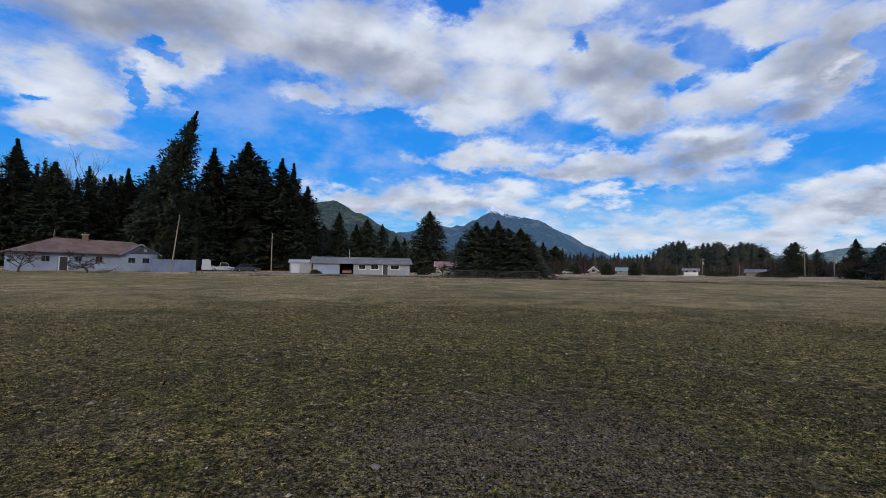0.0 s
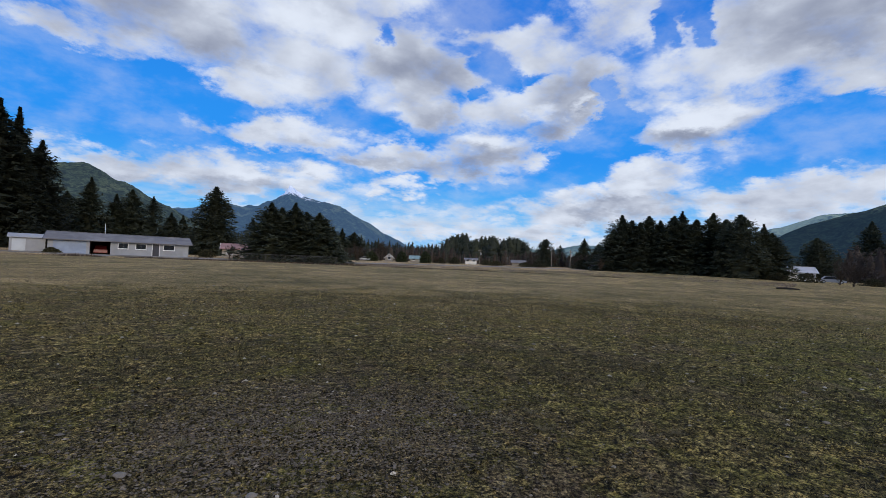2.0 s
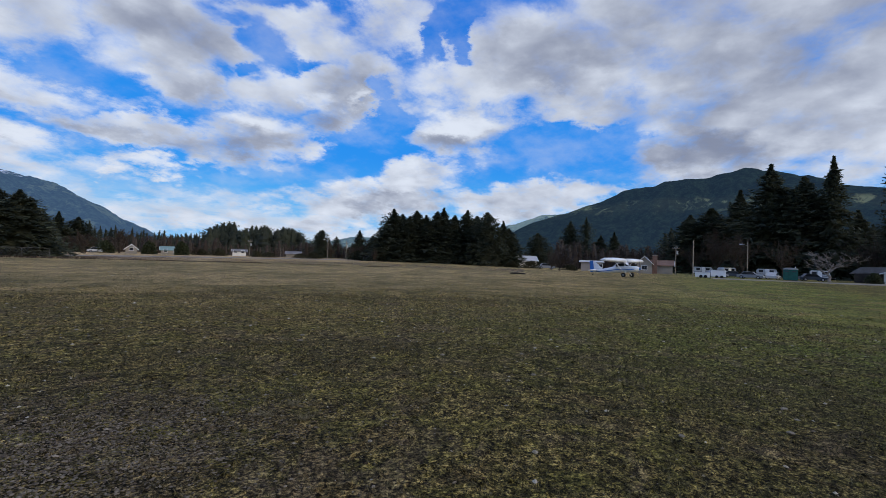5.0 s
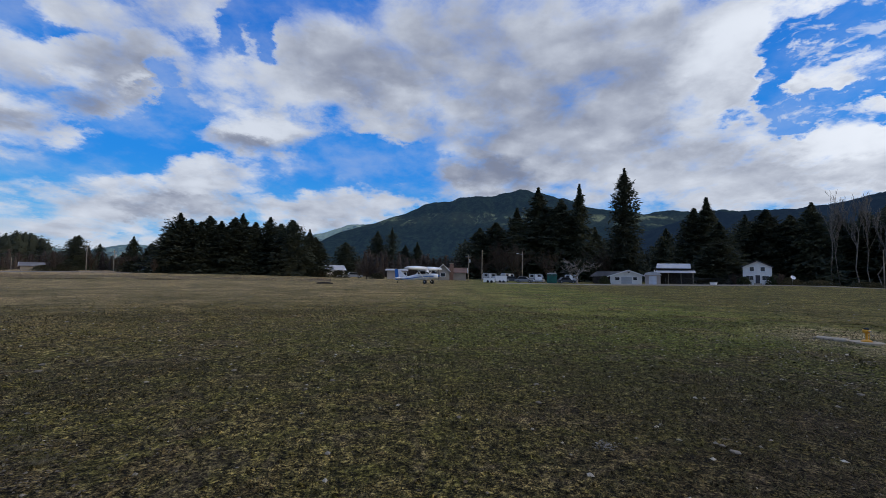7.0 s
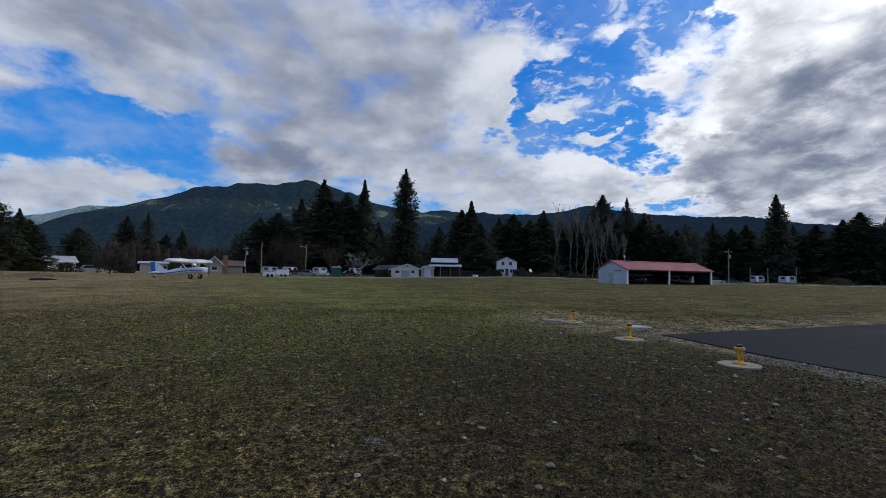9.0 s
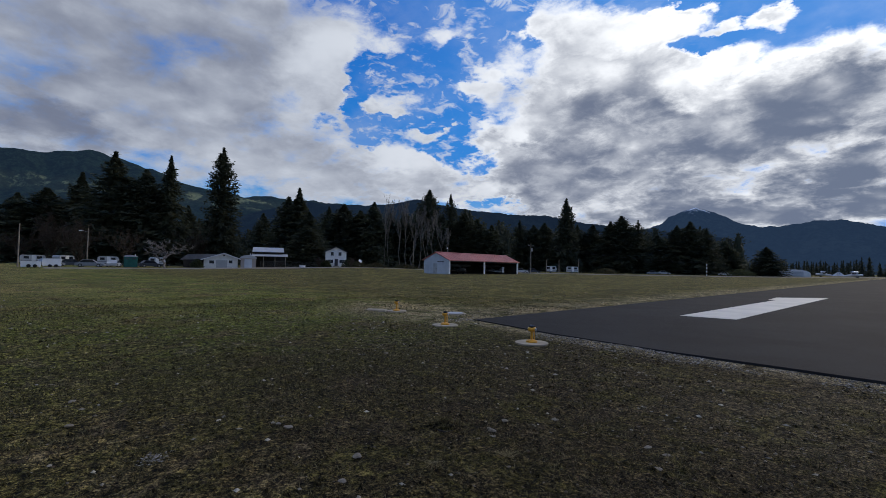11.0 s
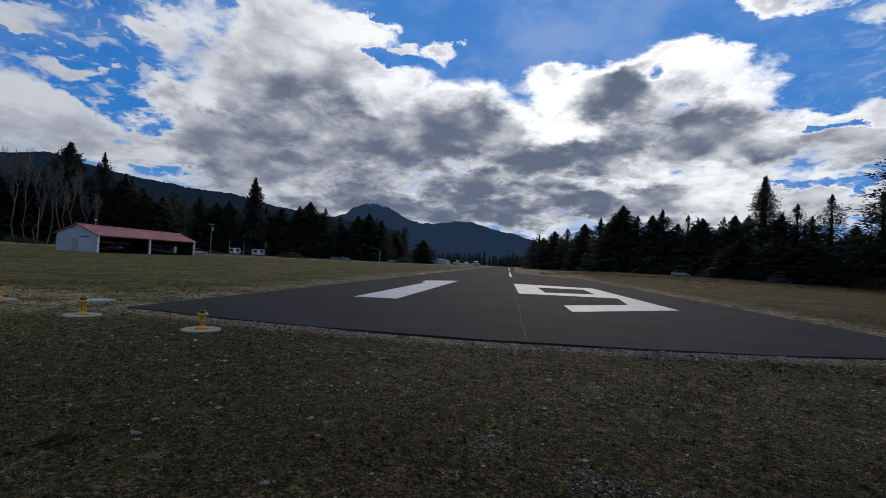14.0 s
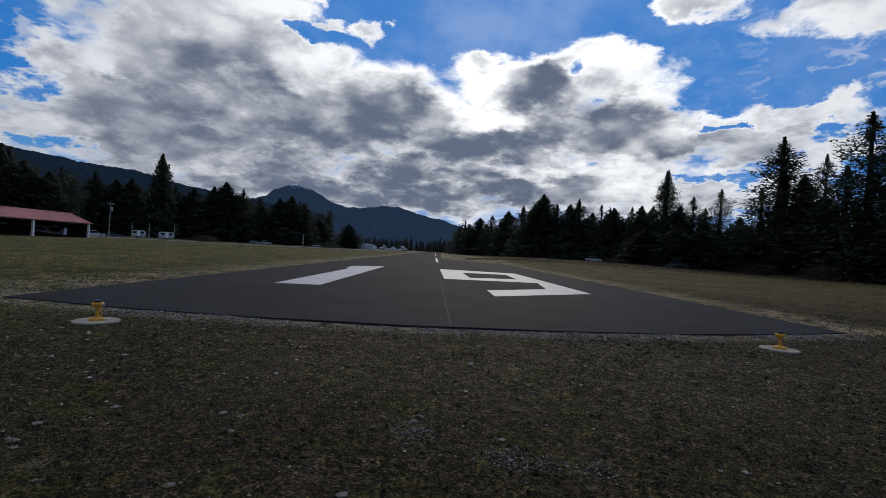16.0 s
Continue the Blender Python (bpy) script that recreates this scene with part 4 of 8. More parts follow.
FIR = "dark green fir with drooping boughs at the edge of the field"
MODELS = [
    add_tree("fir_tree", FIR, 20, 4.6, 11, at=spot(147.0, 128), branches=425, clumps=20, power=0.85, clump=0.53),
    add_tree("fir_tree", FIR, 20, 4.2, 12, at=spot(150.0, 130), branches=400, clumps=20, droop=0.35, power=0.95, clump=0.53),
    add_tree("fir_tree", FIR, 20, 5.2, 13, at=spot(153.0, 126), branches=450, clumps=20, power=0.70, ragged=0.30, clump=0.56, droop=0.2),
    add_tree("fir_tree", FIR, 20, 4.8, 14, at=spot(156.0, 132), branches=330, clumps=24, power=0.75, ragged=0.4, start=0.05, clump=0.36, droop=0.1, core=0.22),
    add_tree("fir_tree", FIR, 20, 5.4, 15, at=spot(144.0, 127), branches=525, clumps=20, power=0.45, ragged=0.16, clump=0.53, droop=0.1, core=0.6),
    add_tree("fir_tree", FIR, 20, 4.8, 16, at=spot(141.0, 127), branches=310, clumps=24, power=0.62, ragged=0.40, start=0.10, clump=0.34, droop=0.05, core=0.10),
    add_tree("fir_tree", FIR, 20, 5.0, 17, at=spot(138.5, 127), branches=525, clumps=20, power=0.58, ragged=0.25, start=0.0, clump=0.59, droop=0.15, core=0.5),
]
COUNT = [0]


def needles_of(tree, leaves):
    """Gives one fir a copy of the needles that has shade in its colour."""
    for ob in tree.children:
        if ob.name.startswith("crown"):
            ob.material_slots[0].link = "OBJECT"
            ob.material_slots[0].material = leaves


def plant(rows, label=FIR, group="conifers round the field", pick=None, broad=1.0, leaves=None):
    """Firs by azimuth, elevation of the top, distance, width factor."""
    for az, el, d, wide in rows:
        h = d * math.tan(radians(el)) + 1.6 - lie(*on(az, d))
        src = MODELS[COUNT[0] % 4 if pick is None else pick if isinstance(pick, int) else pick[COUNT[0] % len(pick)]]
        s = h / 20.0
        w = 1.40 * broad * wide * s ** 0.45
        ob = copy_thing(src, spot(az, d, COUNT[0] * 67.0, (w, w, s)))
        tagged(ob, label, "tree", group)
        if leaves:
            needles_of(ob, leaves)
        COUNT[0] += 1


# north-west wood behind the ranch house
plant(((145.6, 11.0, 126, 1.1), (142.5, 10.5, 124, 1.2), (148.3, 9.4, 120, 1.1), (150.9, 9.4, 125, 1.2), (152.6, 8.8, 130, 1.2), (154.1, 9.6, 126, 1.1), (156.2, 10.2, 128, 1.1),
       (157.2, 11.2, 120, 1.2), (162.0, 12.8, 118, 1.3), (163.8, 11.6, 126, 1.2), (165.5, 13.8, 117, 1.4), (167.4, 12.0, 124, 1.2), (169.3, 12.4, 117, 1.3), (170.6, 12.0, 122, 1.0), (172.3, 9.4, 119, 1.0), (160.5, 8.8, 108, 1.3), (171.3, 8.0, 114, 1.0),
       (146.8, 8.0, 138, 1.4), (155.2, 8.2, 136, 1.4), (166.3, 9.0, 134, 1.5)), leaves=SHADED_FIR)
plant(((176.1, 6.6, 150, 1.1), (178.2, 5.2, 155, 1.3), (179.5, 5.8, 160, 1.3), (181.4, 5.3, 165, 1.3), (183.1, 3.8, 170, 1.2), (184.2, 3.6, 175, 1.2), (174.3, 5.0, 160, 1.2)))
# dense group before the long building's neighbour
plant(((193.2, 5.8, 86, 1.25), (194.4, 5.3, 90, 1.2), (195.9, 6.0, 87, 1.35), (197.2, 5.0, 92, 1.2), (198.7, 5.0, 85, 1.2), (199.6, 3.9, 90, 1.1)), "dense dark fir in the clump behind the fence", broad=0.95, pick=(6, 0, 6, 2))
plant(((201.5, 3.3, 150, 1.2), (203.0, 2.9, 160, 1.3), (191.3, 3.8, 150, 1.2)))
# square clump west of the field
plant(((234.6, 4.4, 128, 1.0), (235.5, 6.1, 124, 1.2), (236.6, 5.5, 128, 1.2), (237.5, 5.3, 122, 1.2), (238.4, 6.0, 126, 1.2), (239.6, 5.5, 124, 1.1), (241.0, 6.0, 123, 1.25), (241.8, 6.5, 128, 1.2), (243.2, 5.6, 122, 1.1),
       (244.8, 6.3, 124, 1.2), (246.0, 5.6, 128, 1.2), (249.3, 5.1, 122, 1.0), (250.0, 4.2, 124, 1.0)), "dark fir in the square clump beside the field", broad=1.02, pick=(6, 2, 6, 0))
plant(((247.3, 6.1, 118, 1.05),), "round-topped dense cedar at the end of the clump", pick=4)
plant(((253.6, 3.7, 165, 1.0), (226.9, 3.1, 190, 0.8)), "broad round-topped dark green cedar", pick=4)
plant(((187.3, 7.0, 140, 1.15), (233.0, 2.7, 150, 1.0)), "broad dense dark green cedar standing alone", pick=6)
plant(((257.5, 5.2, 230, 1.2), (259.3, 5.7, 225, 1.2), (261.0, 3.6, 220, 1.4), (262.5, 4.0, 215, 1.3), (226.6, 3.0, 210, 1.0), (228.6, 2.4, 220, 1.2), (231.4, 3.3, 200, 1.1)))
# tall firs behind the low white houses
plant(((270.4, 5.9, 190, 1.5), (272.4, 6.6, 185, 1.5), (275.0, 8.4, 180, 1.5), (277.6, 10.8, 165, 1.5), (279.0, 7.5, 170, 1.5), (280.3, 9.4, 163, 1.2), (282.5, 11.1, 160, 0.95), (284.3, 6.0, 170, 1.2), (292.0, 5.7, 190, 1.0), (294.8, 7.8, 168, 1.0), (296.0, 8.9, 165, 1.3), (297.2, 6.2, 160, 1.3)), broad=1.25, pick=(0, 2, 6, 1))
plant(((297.0, 4.6, 138, 1.5),), "bushy olive-green cedar beside the open barn", pick=6)
plant(((299.5, 6.9, 185, 1.3), (301.3, 7.3, 180, 1.2), (303.3, 6.6, 185, 1.4), (305.0, 7.7, 178, 1.1), (307.0, 6.6, 190, 1.3), (309.0, 6.4, 192, 1.3), (311.9, 9.4, 188, 1.0), (313.0, 6.8, 190, 1.3), (314.6, 9.0, 192, 0.9), (316.4, 6.6, 190, 1.2), (318.0, 5.9, 195, 1.2), (319.8, 5.2, 195, 1.2)), "dark fir in the wood behind the hangar", broad=1.25, pick=(6, 2, 3, 6))
plant(((323.3, 5.8, 210, 1.3), (325.0, 5.2, 215, 1.2), (326.3, 5.5, 212, 1.2), (328.9, 8.4, 205, 0.75), (330.2, 5.3, 220, 1.3), (332.0, 5.2, 220, 1.2), (334.0, 5.6, 215, 1.2), (335.2, 6.2, 212, 1.2), (337.0, 5.7, 215, 1.2), (339.0, 4.0, 225, 1.3), (341.0, 5.0, 220, 1.2), (342.3, 5.4, 218, 1.2), (343.9, 4.7, 220, 1.2), (345.6, 3.1, 240, 1.3), (349.2, 2.6, 235, 1.4)), "dark fir behind the trailers along the road", broad=1.25, pick=(2, 6, 3, 6))
# wood along the right-hand side of the runway
plant(((2.7, 2.6, 300, 1.5), (4.2, 3.6, 270, 1.5), (5.5, 4.4, 250, 1.5), (7.0, 4.8, 235, 1.5), (9.0, 5.4, 215, 1.5), (10.8, 6.2, 190, 1.4), (12.3, 6.4, 180, 1.3), (13.2, 7.6, 172, 1.4), (14.8, 6.5, 170, 1.4), (16.4, 6.5, 165, 1.3), (17.4, 7.2, 160, 1.4), (19.0, 5.6, 158, 1.4), (21.4, 6.2, 150, 1.3), (23.0, 5.3, 150, 1.4), (24.4, 6.5, 146, 1.2), (25.6, 6.6, 142, 1.2)), "fir in the dark wood beside the runway", pick=(6, 3, 2, 6, 5))
plant(((26.8, 10.4, 138, 0.95), (28.4, 6.6, 136, 1.3), (29.6, 7.6, 134, 1.0), (30.8, 6.4, 132, 1.3), (34.0, 5.4, 130, 1.3), (35.8, 8.4, 121, 1.1), (37.4, 13.3, 118, 1.5), (39.2, 9.6, 120, 1.1), (42.3, 10.2, 112, 1.3), (45.8, 13.5, 106, 1.3), (47.8, 12.0, 104, 1.4), (50.0, 13.5, 104, 1.4), (52.5, 12.5, 102, 1.4)), "tall fir in the dark wood beside the runway", pick=(3, 2, 5))
plant(((32.2, 8.4, 130, 0.95), (40.8, 11.4, 116, 0.8), (43.9, 14.8, 108, 1.3), (27.0, 10.5, 140, 0.9), (23.4, 6.4, 146, 0.9), (20.0, 6.6, 152, 0.9)), "thin open-crowned fir above the dark wood beside the runway", pick=5)
plant(((25.0, 4.0, 124, 1.6), (28.0, 4.2, 118, 1.4), (30.5, 3.8, 116, 1.6)), "low bushy fir before the sheds in the wood", pick=6)

# two trees with a shape of their own
add_tree("leaning_fir_tree", "tall one-sided fir whose top leans over the wood", 35.5, 8.4, 31, at=spot(157.3, 116, 203), bend=0.16, branches=520, clumps=24, power=0.72, ragged=0.4, droop=0.1, clump=0.8, core=0.42)
add_tree("tall_fir_tree", "tall ragged fir standing alone behind the white houses", 35.5, 6.0, 32, at=spot(287.6, 152, 30), branches=560, clumps=24, power=0.50, ragged=0.45, droop=0.15, start=0.03, clump=0.85, core=0.28)


for tree in MODELS:
    needles_of(tree, SHADED_FIR)


def far_wood(name, label, rows, seed, step=0.5, leaves=None, slim=(0.24, 0.14), power=0.7, spread=0.4, ranks=3, core=0.46):
    """A far wood of many small trees in one sheet. rows: azimuth from and to, elevation of the tops, distance."""
    rng = np.random.default_rng(seed)
    vs, fs, base = [], [], 0
    for a0, a1, el, d in rows:
        for rank in range(ranks):
            dd = d * (1 + 0.06 * rank)
            az = a0
            while az < a1:
                swell = 0.85 + 0.3 * noise.noise((az * 0.45, seed, rank))
                h = dd * math.tan(radians(el)) * swell * (1.08 - spread * rng.random()) + 1.6
                v, f = conifer_crown(h, h * (slim[0] + slim[1] * rng.random()), int(rng.integers(1e6)), branches=46, clumps=9, clump=h * 0.06, start=0.02, power=power * rng.uniform(0.75, 1.2), core=core)
                x, y = on(az, dd * (1 + 0.02 * rng.normal()))
                vs.append(v + np.array([x, y, lie(x, y)]))
                fs.append(f + base)
                base += len(v)
                az += step * (0.6 + 0.8 * rng.random()) * 200 / d
    me = mesh_of(name, np.concatenate(vs).tolist(), np.concatenate(fs).tolist(), leaves or NEEDLES)
    return tagged(new(name, me), label, "woods", kind="stuff")


far_wood("north_wood", "dense dark conifer wood behind the houses", ((136, 162, 9.4, 140), (160, 173, 8.6, 140)), 41, leaves=SHADED_FIR)
far_wood("valley_wood", "low far belt of conifers across the valley", ((173, 186, 3.0, 230), (186, 206, 2.5, 260), (206, 215, 2.1, 270), (254, 272, 2.4, 260)), 42)
far_wood("valley_grove", "dense grove of dark firs across the valley", ((214.6, 224.6, 3.3, 240), (224, 235, 1.5, 280)), 46, step=0.8, slim=(0.5, 0.25), power=0.38, spread=0.3)
far_wood("valley_thicket", "brown leafless thicket and low trees along the valley road", ((201, 216, 1.6, 200), (215, 224, 1.0, 190), (222, 236, 1.8, 210), (248, 258, 1.7, 195), (256, 277, 2.9, 185)), 47, step=0.7, leaves=TWIGS, slim=(0.4, 0.25), power=0.35, spread=0.5, ranks=2, core=0.3)
far_wood("west_wood", "dark conifer wood behind the hangar and houses", ((268, 298, 4.8, 210), (297, 322, 6.9, 205), (321, 347, 4.9, 250)), 43, step=0.75, slim=(0.36, 0.2), power=0.5)
far_wood("south_wood", "far dark trees at the end of the runway", ((345, 362, 1.5, 420), (0, 6, 1.8, 420)), 44, step=1.1)
far_wood("runway_wood", "dark wood beside the runway", ((3, 12, 4.1, 260), (11, 26, 5.2, 180), (25, 36, 4.9, 145), (35, 56, 6.6, 124)), 45, step=0.6, slim=(0.34, 0.18), power=0.55, core=0.34)


# ---- building materials ----
SIDING = surface("pale_siding", (0.29, 0.34, 0.43), 0.6, vary=0.08, scale=0.6, fine=12, bump=0.1)
LONG_WALL = surface("grey_white_siding", (0.33, 0.335, 0.345), 0.6, vary=0.08, scale=0.6, fine=12, bump=0.1)
WHITE_WALL = surface("white_siding", (0.76, 0.74, 0.69), 0.6, vary=0.05, scale=0.6, fine=12, bump=0.1)
CREAM_WALL = surface("cream_siding", (0.31, 0.275, 0.225), 0.7, vary=0.08, scale=0.6, fine=12, bump=0.1)
BEIGE_WALL = surface("beige_metal_siding", (0.36, 0.31, 0.265), 0.6, vary=0.06, scale=0.6, fine=12, bump=0.1)
BRICK = surface("red_brick", (0.22, 0.13, 0.095), 0.85, vary=0.15, scale=1.5, fine=14, bump=0.3)
BROWN_ROOF = surface("brown_shingles", (0.17, 0.105, 0.080), 0.9, vary=0.14, scale=0.5, fine=9, bump=0.3)
GREY_ROOF = surface("grey_shingles", (0.19, 0.18, 0.175), 0.9, vary=0.14, scale=0.5, fine=9, bump=0.3)
RED_ROOF = surface("faded_red_metal_roof", (0.43, 0.135, 0.10), 0.5, vary=0.10, scale=0.4, fine=8, bump=0.1)
GREEN_ROOF = surface("pale_green_metal_roof", (0.20, 0.30, 0.27), 0.5, vary=0.08, scale=0.4, fine=8, bump=0.1)
WHITE_ROOF = surface("white_metal_roof", (0.44, 0.44, 0.44), 0.4, vary=0.07, scale=0.4, fine=8, bump=0.1)
STEEL = surface("grey_steel_sheet", (0.52, 0.55, 0.58), 0.5, 0.2, vary=0.07, scale=0.5, fine=10, bump=0.1)
DARK_WOOD = surface("dark_old_wood", (0.040, 0.033, 0.027), 0.9, vary=0.2, scale=1.0, fine=12, bump=0.3)
WOOD = surface("weathered_wood", (0.30, 0.25, 0.19), 0.9, vary=0.2, scale=0.8, fine=14, bump=0.3)
TRIM = surface("white_trim_paint", (0.80, 0.80, 0.79), 0.5, vary=0.04, scale=1.0, fine=20, bump=0.05)
DARK_TRIM = surface("dark_trim_paint", (0.05, 0.05, 0.06), 0.5, vary=0.1, scale=1.0, fine=20, bump=0.05)
WINDOW = surface("dark_window_glass", (0.018, 0.022, 0.028), 0.12, vary=0.1, scale=1.0, fine=3, bump=0.0, spec=0.5)
GALV = surface("galvanised_steel", (0.42, 0.43, 0.44), 0.45, 0.6, vary=0.1, scale=2.0, fine=30, bump=0.05)
DARK_GALV = surface("weathered_steel_wire", (0.10, 0.10, 0.095), 0.7, 0.3, vary=0.1, scale=2.0, fine=30, bump=0.05)
CONCRETE = surface("pale_concrete", (0.36, 0.31, 0.225), 0.9, vary=0.12, scale=3.0, fine=40, bump=0.25)
YELLOW = surface("yellow_enamel", (0.70, 0.34, 0.035), 0.45, vary=0.1, scale=6.0, fine=50, bump=0.05)
RUBBER = surface("black_rubber", (0.02, 0.02, 0.02), 0.8, vary=0.1, scale=4.0, fine=30, bump=0.1)
GREEN_PLASTIC = surface("dark_green_plastic", (0.012, 0.105, 0.085), 0.5, vary=0.1, scale=2.0, fine=20, bump=0.05)
AIR_WHITE = surface("white_aircraft_paint", (0.80, 0.81, 0.82), 0.25, vary=0.03, scale=1.0, fine=8, bump=0.0, spec=0.5)
AIR_BLUE = surface("blue_aircraft_paint", (0.035, 0.16, 0.48), 0.25, vary=0.05, scale=1.0, fine=8, bump=0.0, spec=0.5)
# White aircraft paint made dark: the hangar's indoor shade is in the colour.
AIR_SHADED = surface("shaded_aircraft_paint", (0.12, 0.125, 0.13), 0.4, vary=0.08, scale=1.0, fine=8, bump=0.0)
CAR_WHITE = surface("white_car_paint", (0.45, 0.46, 0.47), 0.3, vary=0.03, scale=1.0, fine=8, bump=0.0, spec=0.5)
CAR_GREY = surface("grey_car_paint", (0.22, 0.23, 0.25), 0.3, vary=0.05, scale=1.0, fine=8, bump=0.0, spec=0.5)
CAR_DARK = surface("dark_blue_car_paint", (0.03, 0.04, 0.06), 0.3, vary=0.05, scale=1.0, fine=8, bump=0.0, spec=0.5)
# Floor colour darkened to stand in for the shade inside the hangar.
SHADED_FLOOR = surface("shaded_hangar_floor", (0.035, 0.030, 0.026), 0.95, vary=0.2, scale=0.6, fine=20, bump=0.3)
PINK_ROOF = surface("weathered_red_roof", (0.30, 0.17, 0.145), 0.7, vary=0.12, scale=0.4, fine=8, bump=0.1)
GRAVEL = surface("pale_gravel", (0.23, 0.20, 0.165), 0.95, vary=0.2, scale=0.25, fine=25, bump=0.4, where="World")


def facing(az, d, turn=0.0, z=0.0):
    """A frame on the ground whose x runs to the right and y away, as seen from where the camera turns."""
    x, y = on(az, d)
    return pose(x, y, z + lie(x, y), 0, 0, -az + turn)


def add_window(house, x, y, z, w, h, side="front", panes=1, trim=None):
    """A window of frame, sill and panes, proud of a front (y) or end (x) wall."""
    m = pose(x, y, z) if side == "front" else pose(x, y, z, 0, 0, -90 if side == "left" else 90)
    f = bmesh.new()
    t = 0.08
    box(f, -w / 2 - t, w / 2 + t, -0.05, 0.03, h, h + t)
    box(f, -w / 2 - t, w / 2 + t, -0.05, 0.03, -t, 0.0)
    box(f, -w / 2 - t, -w / 2, -0.05, 0.03, 0.0, h)
    box(f, w / 2, w / 2 + t, -0.05, 0.03, 0.0, h)
    trim = trim or TRIM
    win = part("window", f, trim, house, at=m)
    part("sill", boxed(-w / 2 - 0.12, w / 2 + 0.12, -0.12, 0.0, -0.13, -0.085), trim, win)
    for i in range(panes):
        a = -w / 2 + w * i / panes
        part("pane", boxed(a + 0.015, a + w / panes - 0.015, -0.025, 0.015, 0.004, h - 0.004), WINDOW, win)


def add_door(house, x, y, z, w, h, material, side="front"):
    m = pose(x, y, z) if side == "front" else pose(x, y, z, 0, 0, -90 if side == "left" else 90)
    d = part("door", boxed(-w / 2, w / 2, -0.05, 0.02, 0.0, h, bevel=0.01), material, house, at=m)
    f = bmesh.new()
    box(f, -w / 2 - 0.09, -w / 2 - 0.004, -0.07, 0.03, 0, h + 0.09)
    box(f, w / 2 + 0.004, w / 2 + 0.09, -0.07, 0.03, 0, h + 0.09)
    box(f, -w / 2, w / 2, -0.07, 0.03, h + 0.004, h + 0.09)
    part("door_frame", f, TRIM, d)
    part("handle", roded((w * 0.36, -0.05, h * 0.5), (w * 0.36, -0.12, h * 0.5), 0.025), GALV, d)
    return d


def gable_body(L, W, eave, rise, along="x"):
    """Solid walls with gables. The ridge runs along x or y."""
    bm = bmesh.new()
    half = W / 2 if along == "x" else L / 2
    prof = [(-half, 0), (half, 0), (half, eave), (0, eave + rise), (-half, eave)]
    if along == "x":
        prism(bm, prof, L, Matrix.Rotation(radians(90), 4, "Z") @ pose(0, -L / 2, 0))
    else:
        prism(bm, prof, W, pose(0, -W / 2, 0))
    return bm


def gable_roof(house, L, W, eave, rise, material, over=0.45, thick=0.14, along="x", trim=None):
    """Two roof slabs with an overhang, a ridge cap and barge boards."""
    half = (W if along == "x" else L) / 2
    run = (L if along == "x" else W) / 2 + over
    slope = rise / half
    out = half + over
    turn = Matrix.Rotation(radians(90), 4, "Z") if along == "x" else Matrix.Identity(4)
    for s in (-1, 1):
        bm = bmesh.new()
        prof = [(0, eave + rise + 0.02), (s * out, eave - over * slope + 0.02), (s * out, eave - over * slope + 0.02 + thick), (0, eave + rise + 0.02 + thick)]
        prism(bm, prof, 2 * run, turn @ pose(0, -run, 0))
        part("roof", bm, material, house)
        if trim:
            for e in (-1, 1):
                b = bmesh.new()
                prism(b, [(x, z - 0.06) for x, z in prof[:2]] + [(x, z + 0.03) for x, z in prof[2:]], 0.05, turn @ pose(0, e * (run + 0.028) - 0.025, 0))
                part("barge_board", b, trim, house)
    cap = bmesh.new()
    prism(cap, [(-0.18, eave + rise + thick), (0.18, eave + rise + thick), (0, eave + rise + thick + 0.1)], 2 * run, turn @ pose(0, -run, 0))
    part("ridge_cap", cap, material, house)


def chimney(house, x, y, z0, z1, w=0.8):
    c = part("chimney", boxed(x - w / 2, x + w / 2, y - w / 2, y + w / 2, z0, z1, bevel=0.02), BRICK, house)
    part("cap", boxed(x - w / 2 - 0.08, x + w / 2 + 0.08, y - w / 2 - 0.08, y + w / 2 + 0.08, z1, z1 + 0.12), CONCRETE, c)
    part("flue", roded((x, y, z1 + 0.12), (x, y, z1 + 0.45), 0.14), DARK_TRIM, c)


# ---- ranch house, north-west ----
WORN_TRIM = surface("worn_blue_trim", (0.23, 0.26, 0.31), 0.7, vary=0.1, scale=2.0, fine=30, bump=0.1)


